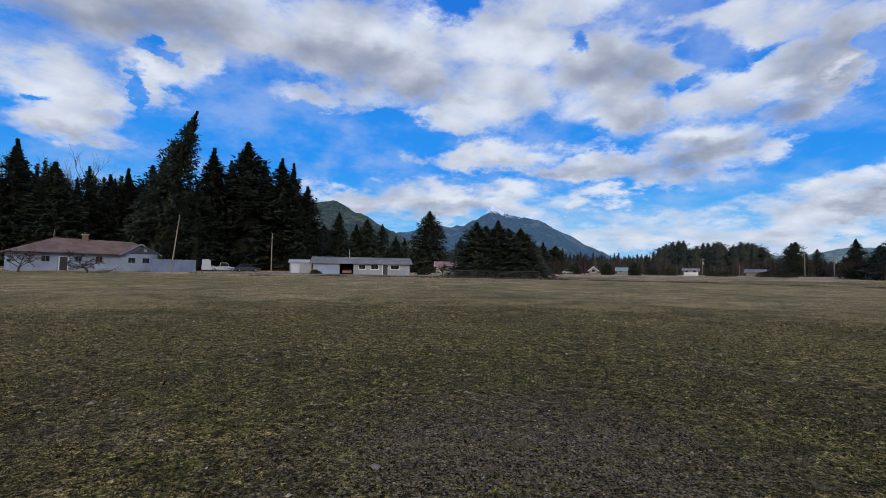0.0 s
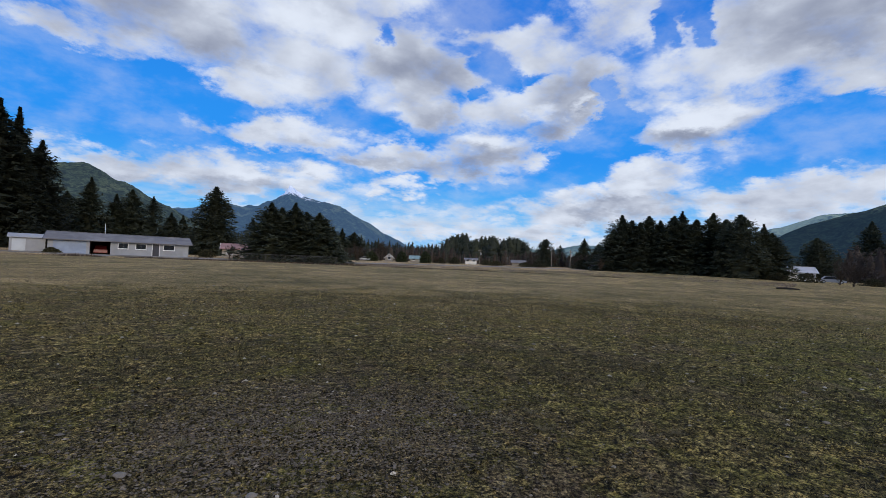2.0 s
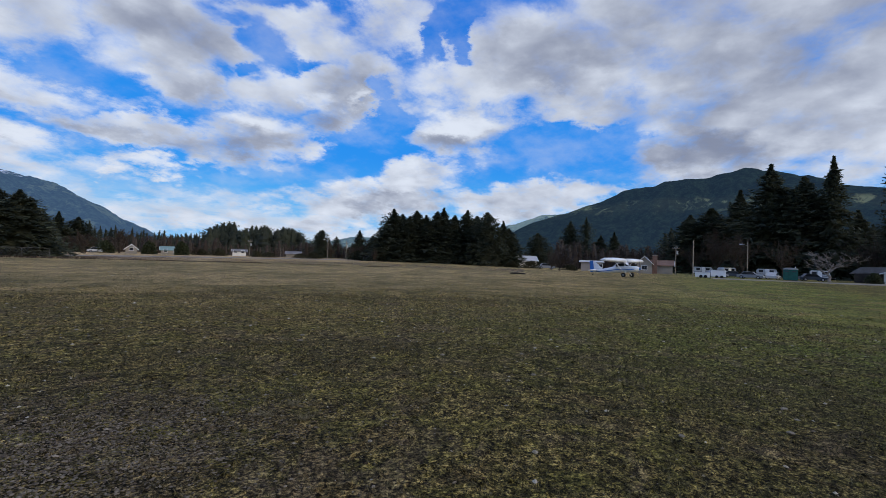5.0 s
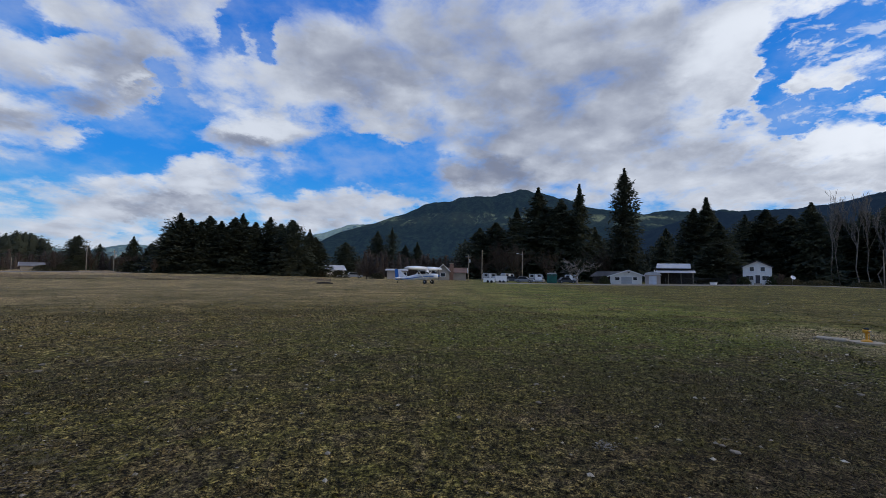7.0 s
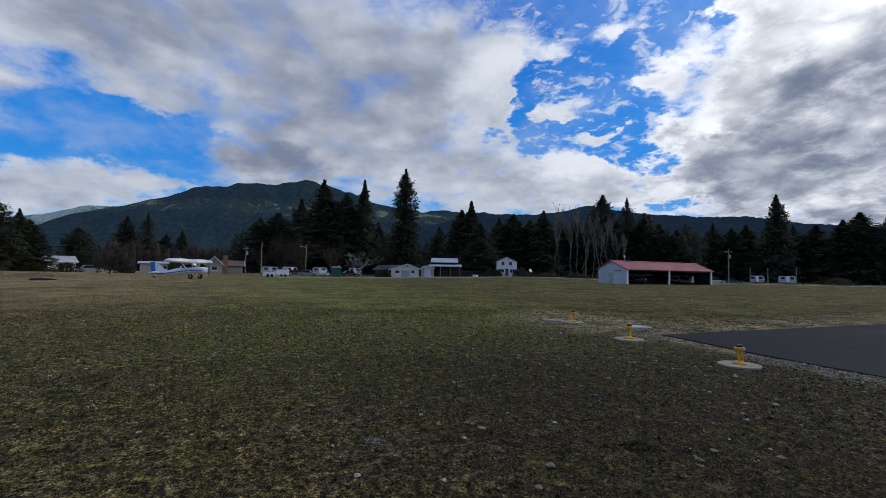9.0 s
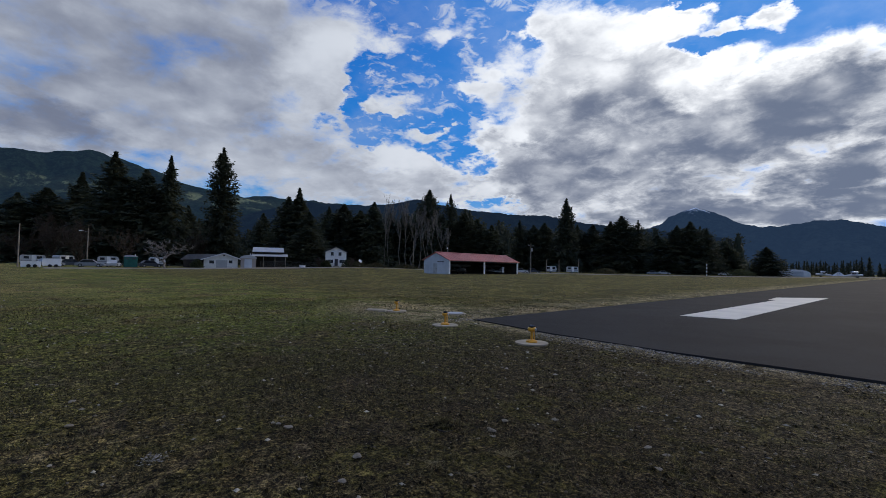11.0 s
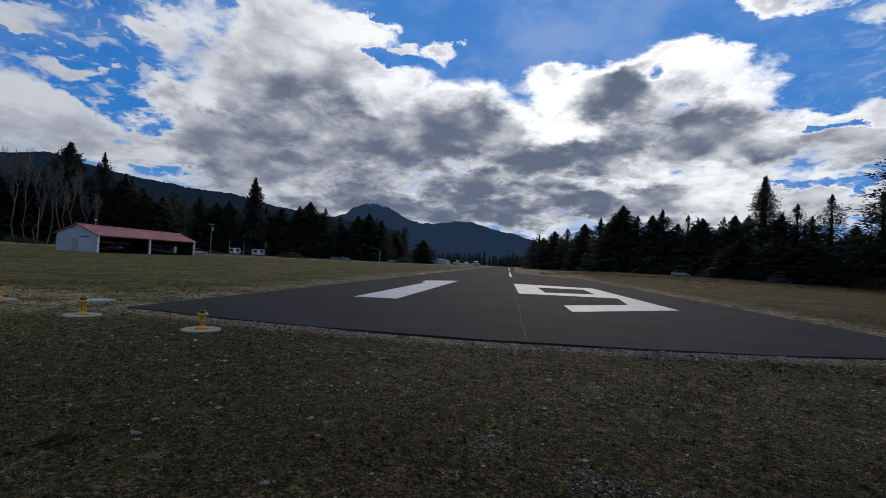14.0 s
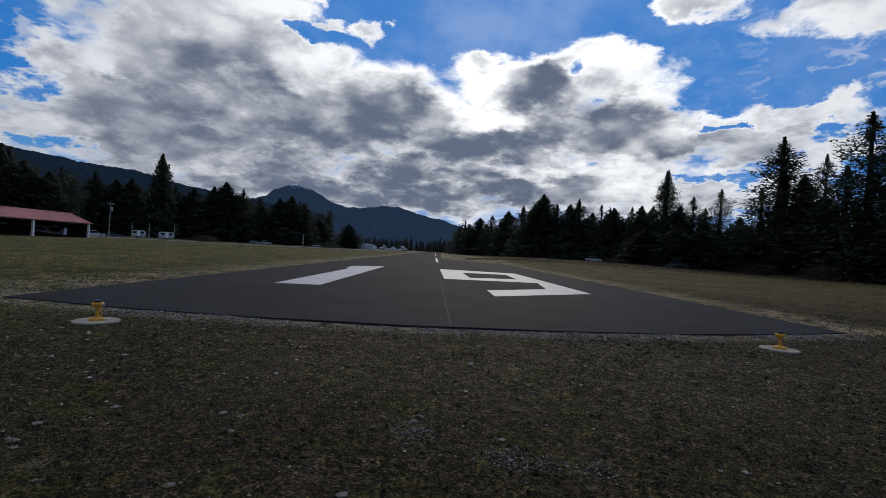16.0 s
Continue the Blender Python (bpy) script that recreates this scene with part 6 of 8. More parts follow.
def aeroplane(name, label, at, base, accent, group=""):
    """A high-wing tailwheel aeroplane, its nose along x."""
    p = thing(name, label, "aeroplane", at, group)
    body = [(-4.9, 1.15, 0.05, 0.10), (-4.2, 1.12, 0.12, 0.20), (-2.6, 1.15, 0.28, 0.34), (-1.2, 1.22, 0.48, 0.50), (-0.3, 1.28, 0.56, 0.58), (0.9, 1.28, 0.56, 0.58), (1.5, 1.20, 0.54, 0.48), (2.3, 1.18, 0.50, 0.42), (2.75, 1.18, 0.40, 0.34), (2.9, 1.18, 0.22, 0.2)]
    fus = part("fuselage", loft([oval(x, z, w, h) for x, z, w, h in body]), base, p, smooth=True)
    for s in (-1, 1):
        part("stripe", loft([[(x, s * (w + 0.012), z + dz) for dz in (-0.13, -0.01)] + [(x, s * (w - 0.03), z + dz) for dz in (-0.01, -0.13)] for x, z, w, h in body[1:-2]]), accent, fus)
    part("cowling", loft([oval(x, z, w + 0.012, h + 0.012) for x, z, w, h in body[-4:-1]]), base, fus, smooth=True)
    part("cabin_top", loft([oval(x, z, w, h, 10) for x, z, w, h in ((-1.0, 1.66, 0.30, 0.26), (-0.3, 1.94, 0.46, 0.36), (0.5, 2.0, 0.48, 0.38), (0.95, 1.95, 0.46, 0.32), (1.45, 1.62, 0.40, 0.08))]), base, fus, smooth=True)
    part("windscreen", loft([oval(x, z, w, h, 10) for x, z, w, h in ((0.97, 1.90, 0.468, 0.29), (1.25, 1.75, 0.43, 0.18), (1.44, 1.625, 0.405, 0.09))]), WINDOW, fus, smooth=True)
    for s in (-1, 1):
        part("side_window", boxed(-0.55, 0.85, s * 0.50 - 0.02, s * 0.50 + 0.02, 1.66, 2.12, bevel=0.015), WINDOW, fus)
        w = part("wing", wing_half(s * 0.3, s * 5.4, 1.75, 1.25, 0.35, 0.28, 2.40, 2.50, t=0.36), base, p, smooth=True)
        part("wing_tip", wing_half(s * 5.38, s * 5.55, 1.26, 0.8, 0.28, 0.2, 2.498, 2.51, t=0.36), base, w, smooth=True)
        part("strut", roded((0.55, s * 0.55, 0.85), (0.5, s * 2.7, 2.46), 0.06), base, p)
        leg = part("gear_leg", roded((0.95, s * 0.4, 0.85), (1.05, s * 1.15, 0.34), 0.06, 0.045), base, p)
        wheel = part("wheel", roded((1.05, s * 1.16, 0.33), (1.05, s * 1.40, 0.33), 0.33, sides=16), RUBBER, p)
        part("hub", roded((1.05, s * 1.15, 0.33), (1.05, s * 1.415, 0.33), 0.08), base, wheel)
        part("tailplane", wing_half(s * 0.08, s * 1.6, 1.05, 0.7, -4.3, -4.4, 1.22, 1.22), base, p, smooth=True)
    part("fin", loft([[(x, -0.05, z), (x, 0.05, z), (x2, 0.03, z2), (x2, -0.03, z2)] for (x, z), (x2, z2) in (((-2.9, 1.25), (-3.0, 1.34)), ((-4.0, 1.25), (-4.3, 2.62)), ((-4.55, 1.2), (-4.68, 2.80)))]), base, p)
    part("rudder", loft([[(x, -0.045, 1.0), (x, 0.045, 1.0), (x - 0.08, 0.03, 2.82), (x - 0.08, -0.03, 2.82)] for x in (-4.62, -5.25)]), accent, p)
    tail = part("tail_wheel", roded((-4.9, -0.05, 0.60), (-4.9, 0.05, 0.60), 0.13, sides=12), RUBBER, p)
    part("spring", roded((-4.4, 0, 1.0), (-4.9, 0, 0.63), 0.03), GALV, tail)
    prop = part("propeller", boxed(2.95, 2.99, -0.07, 0.07, 0.2, 2.16, bevel=0.01), DARK_TRIM, p)
    part("spinner", roded((2.9, 0, 1.18), (3.18, 0, 1.18), 0.17, 0.03, 12), accent, prop)
    return p


def on_tail(m):
    """Leans an aeroplane back about its main wheels until the tail wheel stands on the ground."""
    return m @ pose(1.05, 0, 0, 0, -4.5, 0) @ pose(-1.05, 0, 0)


def heading(az, d, way):
    """A spot whose x points along the azimuth way."""
    x, y = on(az, d)
    return on_tail(pose(x, y, lie(x, y), 0, 0, 90 - way))


aeroplane("aeroplane", "white and blue high-wing tailwheel aeroplane parked on the grass", heading(263.3, 75.0, 22), AIR_WHITE, AIR_BLUE)
aeroplane("small_aeroplane", "white light aeroplane parked inside the hangar", pose(-65.4, 67.0, 0.05, 0, 0, 4) @ Matrix.Scale(0.68, 4) @ on_tail(Matrix.Identity(4)), AIR_SHADED, AIR_WHITE, "aeroplanes in the hangar")
aeroplane("small_aeroplane", "white light aeroplane with a pale tail inside the hangar", pose(-66.4, 78.4, 0.05, 0, 0, 184) @ Matrix.Scale(0.68, 4) @ on_tail(Matrix.Identity(4)), AIR_SHADED, AIR_WHITE, "aeroplanes in the hangar")
aeroplane("small_aeroplane", "white light aeroplane parked far down the field", heading(355.9, 262, 95), AIR_WHITE, AIR_WHITE, "aeroplanes down the field")
aeroplane("small_aeroplane", "white light aeroplane parked far down the field", heading(353.7, 270, 260), AIR_WHITE, AIR_WHITE, "aeroplanes down the field")


# ---- runway lights ----
def pad(thing_ob, r, uneven=0.04, seed=1):
    rng = random.Random(seed)
    bm = bmesh.new()
    n = 28
    rim = [r * (1 + uneven * (rng.random() - 0.5)) for _ in range(n)]
    rows = [[bm.verts.new((k * rim[i] * math.cos(2 * math.pi * i / n), k * rim[i] * math.sin(2 * math.pi * i / n), z)) for i in range(n)] for k, z in ((1.0, -0.08), (1.0, 0.012), (0.97, 0.022))]
    for a, b in zip(rows, rows[1:]):
        for i in range(n):
            bm.faces.new((a[i], a[(i + 1) % n], b[(i + 1) % n], b[i]))
    bm.faces.new(rows[-1])
    return part("concrete_pad", bm, CONCRETE, thing_ob, "round pale concrete pad")


def turned(profile, n=18):
    """A round body from radii and heights."""
    return loft([[(r * math.cos(2 * math.pi * i / n), r * math.sin(2 * math.pi * i / n), z) for i in range(n)] for r, z in profile])


def runway_light(x, y, seed, r=0.35):
    t = thing("runway_light", "yellow runway light on a round concrete pad", "runway light", pose(x, y, 0.0), "lights at the runway's end")
    pad(t, r, seed=seed)
    part("flange", turned(((0.12, 0.022), (0.12, 0.05), (0.06, 0.08))), YELLOW, t)
    part("stem", turned(((0.027, 0.08), (0.027, 0.23), (0.040, 0.235), (0.040, 0.25))), YELLOW, t)
    head = part("lamp_body", turned(((0.045, 0.25), (0.080, 0.262), (0.090, 0.285), (0.090, 0.32), (0.078, 0.335))), YELLOW, t, smooth=True)
    part("lens", turned(((0.06, 0.335), (0.062, 0.36), (0.048, 0.378), (0.02, 0.384))), WINDOW, head, smooth=True)
    part("clamp", boxed(0.075, 0.115, -0.02, 0.02, 0.28, 0.32), GALV, head)
    part("cable", roded((0.05, 0.03, 0.02), (0.04, 0.03, 0.25), 0.009), YELLOW, t)


for i, (x, y) in enumerate(((-5.80, 8.42), (-8.98, 8.92), (-12.70, 10.14), (7.24, 9.54))):
    runway_light(x, y, i)
cover = thing("pit_cover", "flat pale concrete pit cover ring in the gravel", "pit cover", pose(-10.98, 11.28, 0.0))
pad(cover, 0.40, seed=9)
part("lid", turned(((0.30, 0.022), (0.30, 0.032), (0.28, 0.034))), GALV, cover)
slab = thing("concrete_slab", "broken pale concrete strip beside a runway light", "concrete slab", pose(-13.25, 9.74, 0.0, 0, 0, 38))
part("concrete_pad", boxed(-0.42, 0.32, -0.18, 0.2, -0.06, 0.04, bevel=0.03), CONCRETE, slab)


# ---- poles and wires ----
def utility_pole(name, label, az, d, height, arm=0.0, lean=0.0, lamp=False, turn=0.0, r=0.13, group="poles"):
    x, y = on(az, d)
    p = thing(name, label, "pole", pose(x, y, lie(x, y), 0, lean, -az + turn), group)
    part("shaft", roded((0, 0, -0.3), (0, 0, height), r, r * 0.65, 10), WOOD, p)
    if arm:
        a = part("crossarm", boxed(-arm, arm, -0.07, 0.07, height - 0.75, height - 0.6), WOOD, p)
        for i in (-0.9, -0.45, 0.45, 0.9):
            part("insulator", roded((arm * i, 0, height - 0.6), (arm * i, 0, height - 0.42), 0.05), GALV, a)
        part("transformer", roded((0.32, 0, height - 2.2), (0.32, 0, height - 1.3), 0.24), GALV, p)
    if lamp:
        m = part("lamp_arm", roded((0, 0, height - 0.9), (-1.0, -0.2, height - 0.6), 0.035), GALV, p)
        part("lamp_head", boxed(-1.5, -0.95, -0.32, -0.08, height - 0.66, height - 0.52, bevel=0.02), TRIM, m)
    return p


utility_pole("leaning_pole", "bare wooden pole leaning in front of the fence", 158.2, 90, 10.0, lean=6.0)
utility_pole("wooden_pole", "bare pale wooden pole beside the parked cars", 168.4, 98, 7.9)
utility_pole("wooden_pole", "tall bare wooden pole beside the white trailers", 270.7, 106, 7.4)
utility_pole("utility_pole", "wooden utility pole with a crossarm behind the houses", 269.0, 128, 7.3, arm=0.8)
utility_pole("street_lamp", "wooden pole with a lamp arm", 275.7, 116, 7.8, lamp=True)
utility_pole("utility_pole", "wooden utility pole with a transformer beside the hangar", 324.7, 130, 8.4, arm=0.9, turn=40)
utility_pole("wooden_pole", "short bare wooden pole beside the trailers", 326.6, 138, 4.1)
utility_pole("wooden_pole", "short bare wooden pole beside the trailers", 328.1, 138, 4.1)
utility_pole("wooden_pole", "short bare wooden pole beside the trailers", 330.4, 138, 4.3)
utility_pole("wooden_pole", "bare wooden pole at the wood's edge", 310.0, 150, 9.2)
utility_pole("utility_pole", "far wooden utility pole with a crossarm", 218.8, 170, 5.8, arm=0.7)
utility_pole("utility_pole", "far wooden pole with a lamp beside the road", 227.6, 150, 6.8, lamp=True)
utility_pole("utility_pole", "far wooden utility pole beside the road", 229.8, 152, 6.0, arm=0.6)
utility_pole("street_lamp", "far pole with a pale lamp", 209.5, 150, 2.2, r=0.08)
utility_pole("street_lamp", "far pole with a pale lamp", 222.2, 150, 3.2, r=0.08)
band = utility_pole("marker_pole", "black and white banded marker pole beside the taxiway", 343.9, 140, 3.9, r=0.10)
for i in range(4):
    part("band", roded((0, 0, 0.4 + i * 0.9), (0, 0, 0.85 + i * 0.9), 0.125), TRIM, band)


def wire(p, q, sag, label, r=0.022):
    pts = []
    for i in range(13):
        u = i / 12
        v = Vector(p).lerp(Vector(q), u)
        pts.append((v.x, v.y, v.z - sag * 4 * u * (1 - u)))
    v, f = tube(pts, [r] * 13, 4)
    return tagged(new("power_line", mesh_of("power_line", v, f, DARK_TRIM)), label, "power line", "power lines")


wire((*on(324.7, 130), 7.7), (*on(343.9, 140), 3.8), 0.7, "thin dark power line sagging between poles")
wire((*on(324.7, 130), 7.8), (*on(313.5, 175), 9.5), 0.5, "thin dark power line running to the wood")
for dz in (0.0, 0.5):
    wire((*on(202.0, 175), 4.2 + dz), (*on(218.8, 170), 4.9 + dz), 0.4, "thin dark power line across the valley floor")
    wire((*on(218.8, 170), 4.9 + dz), (*on(229.8, 152), 5.3 + dz), 0.4, "thin dark power line across the valley floor")


# ---- vehicles ----
def car(name, label, at, paint, L=4.5, H=1.45, bed=False, tall=False, group="parked cars"):
    c = thing(name, label, "car", at, group)
    h0 = 0.42 * H + 0.2
    low = [(-L / 2, 0.35), (-L / 2 + 0.05, h0), (-L * 0.12 if bed else -L * 0.30, h0 + 0.06), (L * 0.22, h0 + 0.04), (L / 2 - 0.1, h0 - 0.12), (L / 2, 0.45), (L / 2 - 0.05, 0.28), (-L / 2 + 0.05, 0.28)]
    body = part("body", prism(bmesh.new(), low, 1.7, pose(0, -0.85, 0)), paint, c)
    if tall:
        roof = [(-L * 0.49, h0), (-L * 0.48, H), (L * 0.25, H), (L * 0.36, h0 + 0.02)]
    elif bed:
        roof = [(-L * 0.12, h0 + 0.05), (-L * 0.10, H), (L * 0.12, H), (L * 0.22, h0 + 0.03)]
    else:
        roof = [(-L * 0.38, h0 + 0.02), (-L * 0.24, H), (L * 0.08, H), (L * 0.24, h0 + 0.03)]
    cab = part("cabin", prism(bmesh.new(), roof, 1.5, pose(0, -0.75, 0)), paint, c)
    mid = [(x * 0.93, z - 0.07 if z > h0 + 0.1 else z + 0.06) for x, z in roof]
    part("window", prism(bmesh.new(), mid, 1.53, pose(0, -0.765, 0)), WINDOW, cab)
    for x in (-L * 0.31, L * 0.31):
        for s in (-1, 1):
            w = part("wheel", roded((x, s * 0.70, 0.32), (x, s * 0.90, 0.32), 0.32, sides=14), RUBBER, c)
            part("hub", roded((x, s * 0.69, 0.32), (x, s * 0.91, 0.32), 0.17), GALV, w)
    for s in (-1, 1):
        part("headlight", boxed(L / 2 - 0.09, L / 2 - 0.03, s * 0.6 - 0.16, s * 0.6 + 0.16, h0 - 0.32, h0 - 0.16), TRIM, c)
    return c


def trailer(label, at, L=5.5, H=2.25, group="parked trailers"):
    """A travel trailer with a rounded body, door, windows and wheels."""
    t = thing("travel_trailer", label, "trailer", at, group)
    prof = [(-L / 2, 0.5), (L / 2 - 0.4, 0.45), (L / 2, 1.1), (L / 2 - 0.25, H - 0.15), (L / 2 - 0.6, H), (-L / 2 + 0.3, H), (-L / 2, H - 0.3)]
    body = part("body", prism(bmesh.new(), prof, 2.2, pose(0, -1.1, 0)), CAR_WHITE, t)
    part("stripe", boxed(-L / 2 + 0.1, L / 2 - 0.3, -1.115, -1.09, 0.85, 1.02), CAR_GREY, body)
    for x in (-L * 0.28, L * 0.22):
        part("window", boxed(x - 0.45, x + 0.45, -1.12, -1.09, 1.35, 1.95, bevel=0.008), WINDOW, body)
    part("door", boxed(-0.35, 0.35, -1.125, -1.09, 0.55, 2.2, bevel=0.008), TRIM, body)
    for s in (-1, 1):
        w = part("wheel", roded((-0.3, s * 0.95, 0.33), (-0.3, s * 1.12, 0.33), 0.33, sides=14), RUBBER, t)
        part("hub", roded((-0.3, s * 0.94, 0.33), (-0.3, s * 1.135, 0.33), 0.15), GALV, w)
    part("hitch", roded((L / 2 - 0.2, 0, 0.5), (L / 2 + 0.9, 0, 0.45), 0.06), DARK_TRIM, t)
    part("jack", roded((L / 2 + 0.8, 0, 0.0), (L / 2 + 0.8, 0, 0.6), 0.04), GALV, t)
    return t


CAR_RED = surface("dark_red_car_paint", (0.20, 0.02, 0.02), 0.3, vary=0.05, scale=1.0, fine=8, bump=0.0, spec=0.5)
car("parked_car", "dark red car standing inside the carport", facing(178.95, 90, 1) @ pose(-2.8, 0.4, 0, 0, 0, 90), CAR_RED, 4.4)
car("pickup_truck", "pale pickup truck parked beside the fence", facing(163.3, 100, 4), CAR_WHITE, 5.2, 1.75, bed=True)
car("parked_car", "dark blue car parked beside the pickup truck", facing(165.8, 99, 8), CAR_DARK, 4.8, 1.6)
car("parked_van", "tall white van behind the board fence", facing(161.8, 102, 82), CAR_WHITE, 4.9, 2.35, tall=True)
for az, d, turn, paint, label in ((232.6, 142, 20, CAR_WHITE, "white car parked behind the firs"), (234.0, 140, 0, CAR_DARK, "dark car parked behind the firs"), (243.2, 131, 5, CAR_WHITE, "white car glimpsed between the fir trunks"), (244.8, 131, 0, CAR_WHITE, "white car glimpsed between the fir trunks"),
                                  (254.7, 122, 10, CAR_GREY, "grey car parked before the sheds"), (276.0, 109, -12, CAR_GREY, "grey car parked beside the lamp"), (272.9, 114, 30, CAR_GREY, "grey car parked among the trailers"), (277.9, 112, 80, CAR_WHITE, "white car parked nose-on among the trailers"), (281.0, 114, 20, CAR_DARK, "dark car parked beside the orchard tree"), (274.5, 118, 5, CAR_DARK, "dark car parked among the trailers"), (323.4, 134, 20, CAR_WHITE, "white car parked behind the hangar"), (325.0, 136, 0, CAR_DARK, "dark car parked behind the hangar"),
                                  (338.6, 185, 0, CAR_GREY, "grey car on the far road"), (339.7, 190, 0, CAR_WHITE, "white car on the far road"), (345.6, 200, 0, CAR_WHITE, "white car on the far road"), (19.4, 140, 0, CAR_WHITE, "white car at the wood's edge"), (28.4, 112, 10, CAR_DARK, "grey car at the wood's edge"), (204.6, 150, 0, CAR_WHITE, "white car on the valley road")):
    car("parked_car", label, facing(az, d, turn), paint)
for az, d, L, turn in ((271.7, 144, 4.6, 5), (273.9, 138, 3.6, 40), (277.4, 142, 4.4, 0), (281.6, 140, 3.8, 0), (327.2, 160, 3.6, 0), (329.7, 158, 4.0, 5)):
    trailer("white travel trailer parked beyond the field", facing(az, d, turn), L)


def white_box_trailer(az, d, w, z0, z1, label):
    t = thing("box_trailer", label, "trailer", facing(az, d), "white boxes beside the field")
    part("side_panel", boxed(-w / 2, w / 2, -0.7, 0.7, z0, z1, bevel=0.03), TRIM, t)
    part("rail", boxed(-w / 2 - 0.04, w / 2 + 0.04, -0.74, 0.74, z1, z1 + 0.06), GALV, t)
    for x in (-w * 0.1, w * 0.22):
        part("wheel", roded((x, -0.86, 0.28), (x, -0.70, 0.28), 0.28, sides=14), RUBBER, t)
    part("leg", boxed(-w / 2 + 0.1, -w / 2 + 0.18, -0.5, -0.42, 0, z0), GALV, t)
    part("leg", boxed(w / 2 - 0.18, w / 2 - 0.1, -0.5, -0.42, 0, z0), GALV, t)


white_box_trailer(271.6, 98, 2.4, 0.12, 1.05, "low white utility trailer beside the field")
white_box_trailer(273.1, 99, 2.4, 0.3, 1.5, "white sign board trailer beside the field")


def green_hut(az, d):
    t = thing("portable_toilet", "dark green portable toilet hut with a white domed roof", "portable toilet", facing(az, d))
    part("wall", boxed(-1.1, 1.1, -1.0, 1.0, 0.12, 2.1, bevel=0.03), GREEN_PLASTIC, t)
    part("base", boxed(-1.2, 1.2, -1.1, 1.1, 0, 0.12), DARK_TRIM, t)
    prof = [(1.18 * math.cos(radians(a)), 2.1 + 0.34 * math.sin(radians(a))) for a in range(0, 181, 20)]
    part("roof", prism(bmesh.new(), prof, 2.2, pose(0, -1.1, 0)), WHITE_ROOF, t)
    for x in (-0.52, 0.52):
        d_ = part("door", boxed(x - 0.42, x + 0.42, -1.05, -0.99, 0.2, 1.95, bevel=0.01), GREEN_PLASTIC, t)
        part("vent", boxed(x - 0.3, x + 0.3, -1.07, -1.045, 1.7, 1.85), DARK_TRIM, d_)
    part("stack", roded((0.7, 0.5, 2.2), (0.7, 0.5, 2.7), 0.06), TRIM, t)


green_hut(279.3, 107)


def chain_fence(name, label, points, height, step=3.0):
    """Steel posts with top rail and a mesh of thin wires."""
    f = thing(name, label, "fence")
    for (xa, ya), (xb, yb) in zip(points, points[1:]):
        L = math.hypot(xb - xa, yb - ya)
        n = max(1, round(L / step))
        for i in range(n + 1):
            x, y = xa + (xb - xa) * i / n, ya + (yb - ya) * i / n
            part("post", roded((x, y, 0), (x, y, height), 0.04, sides=6), DARK_GALV, f)
        part("rail", roded((xa, ya, height - 0.03), (xb, yb, height - 0.03), 0.025, sides=6), DARK_GALV, f)
        bm = bmesh.new()
        m = int(L / 0.28)
        for i in range(m):
            for s in (0, 1):
                u, v = i / m, min(1.0, (i + 3) / m)
                a, b = (u, v) if s else (v, u)
                rod(bm, (xa + (xb - xa) * a, ya + (yb - ya) * a, 0.06), (xa + (xb - xa) * b, ya + (yb - ya) * b, height - 0.05), 0.008, sides=3)
        part("wire_mesh", bm, DARK_GALV, f)


chain_fence("chain_link_fence", "grey chain-link fence before the clump of firs", (on(190.6, 78), on(195, 78), on(201, 79)), 1.25)
chain_fence("chain_link_fence", "chain-link fence beside the open barn", (on(291.9, 118), on(295, 119), on(298.2, 118)), 1.9)

tub = thing("water_tub", "white water tub beside the chain-link fence", "tub", facing(296.6, 115))
part("shell", turned(((0.62, 0.0), (0.72, 0.55), (0.76, 0.56), (0.76, 0.6), (0.68, 0.6), (0.58, 0.12))), TRIM, tub)
dish = thing("satellite_dish", "small white satellite dish on a post before the wood", "satellite dish", facing(303.4, 132, 30))
part("post", roded((0, 0, 0), (0, 0, 1.5), 0.05), GALV, dish)
part("reflector", turned(((0.06, 0.0), (0.32, 0.06), (0.52, 0.17), (0.55, 0.19), (0.30, 0.10), (0.05, 0.05))), TRIM, dish, at=pose(0, -0.1, 1.75, 55, 0, 0))
part("feed_arm", roded((0, -0.1, 1.6), (0, -0.65, 1.9), 0.02), GALV, dish)
brush = thing("brush_pile", "pale heap of cut branches beside the crooked tree", "brush pile", facing(152.8, 83.5))
rng = random.Random(77)
for i in range(26):
    a, l, q = rng.uniform(-0.5, 0.5), rng.uniform(0.8, 1.7), rng.uniform(-1.1, 1.1)
    part("branch", roded((q - l * math.cos(a) * 0.6, rng.uniform(-0.5, 0.5), 0.06), (q + l * math.cos(a) * 0.6, rng.uniform(-0.5, 0.5), 0.1 + abs(math.sin(a)) * l * 1.1), 0.045, 0.018, 5), PALE_BARK, brush)
log = thing("fallen_log", "dark rotten log lying on the grass", "log", facing(251.3, 62, 4))
v, f = tube([(-1.1, 0, 0.12), (-0.4, 0.05, 0.17), (0.4, -0.03, 0.16), (1.0, 0.04, 0.10)], [0.09, 0.12, 0.10, 0.05], 8)
part("trunk", mesh_of("trunk", v, f, DARK_WOOD, True), DARK_WOOD, log)
part("stub", roded((-0.2, 0, 0.2), (-0.1, 0.1, 0.5), 0.05, 0.02), DARK_WOOD, log)


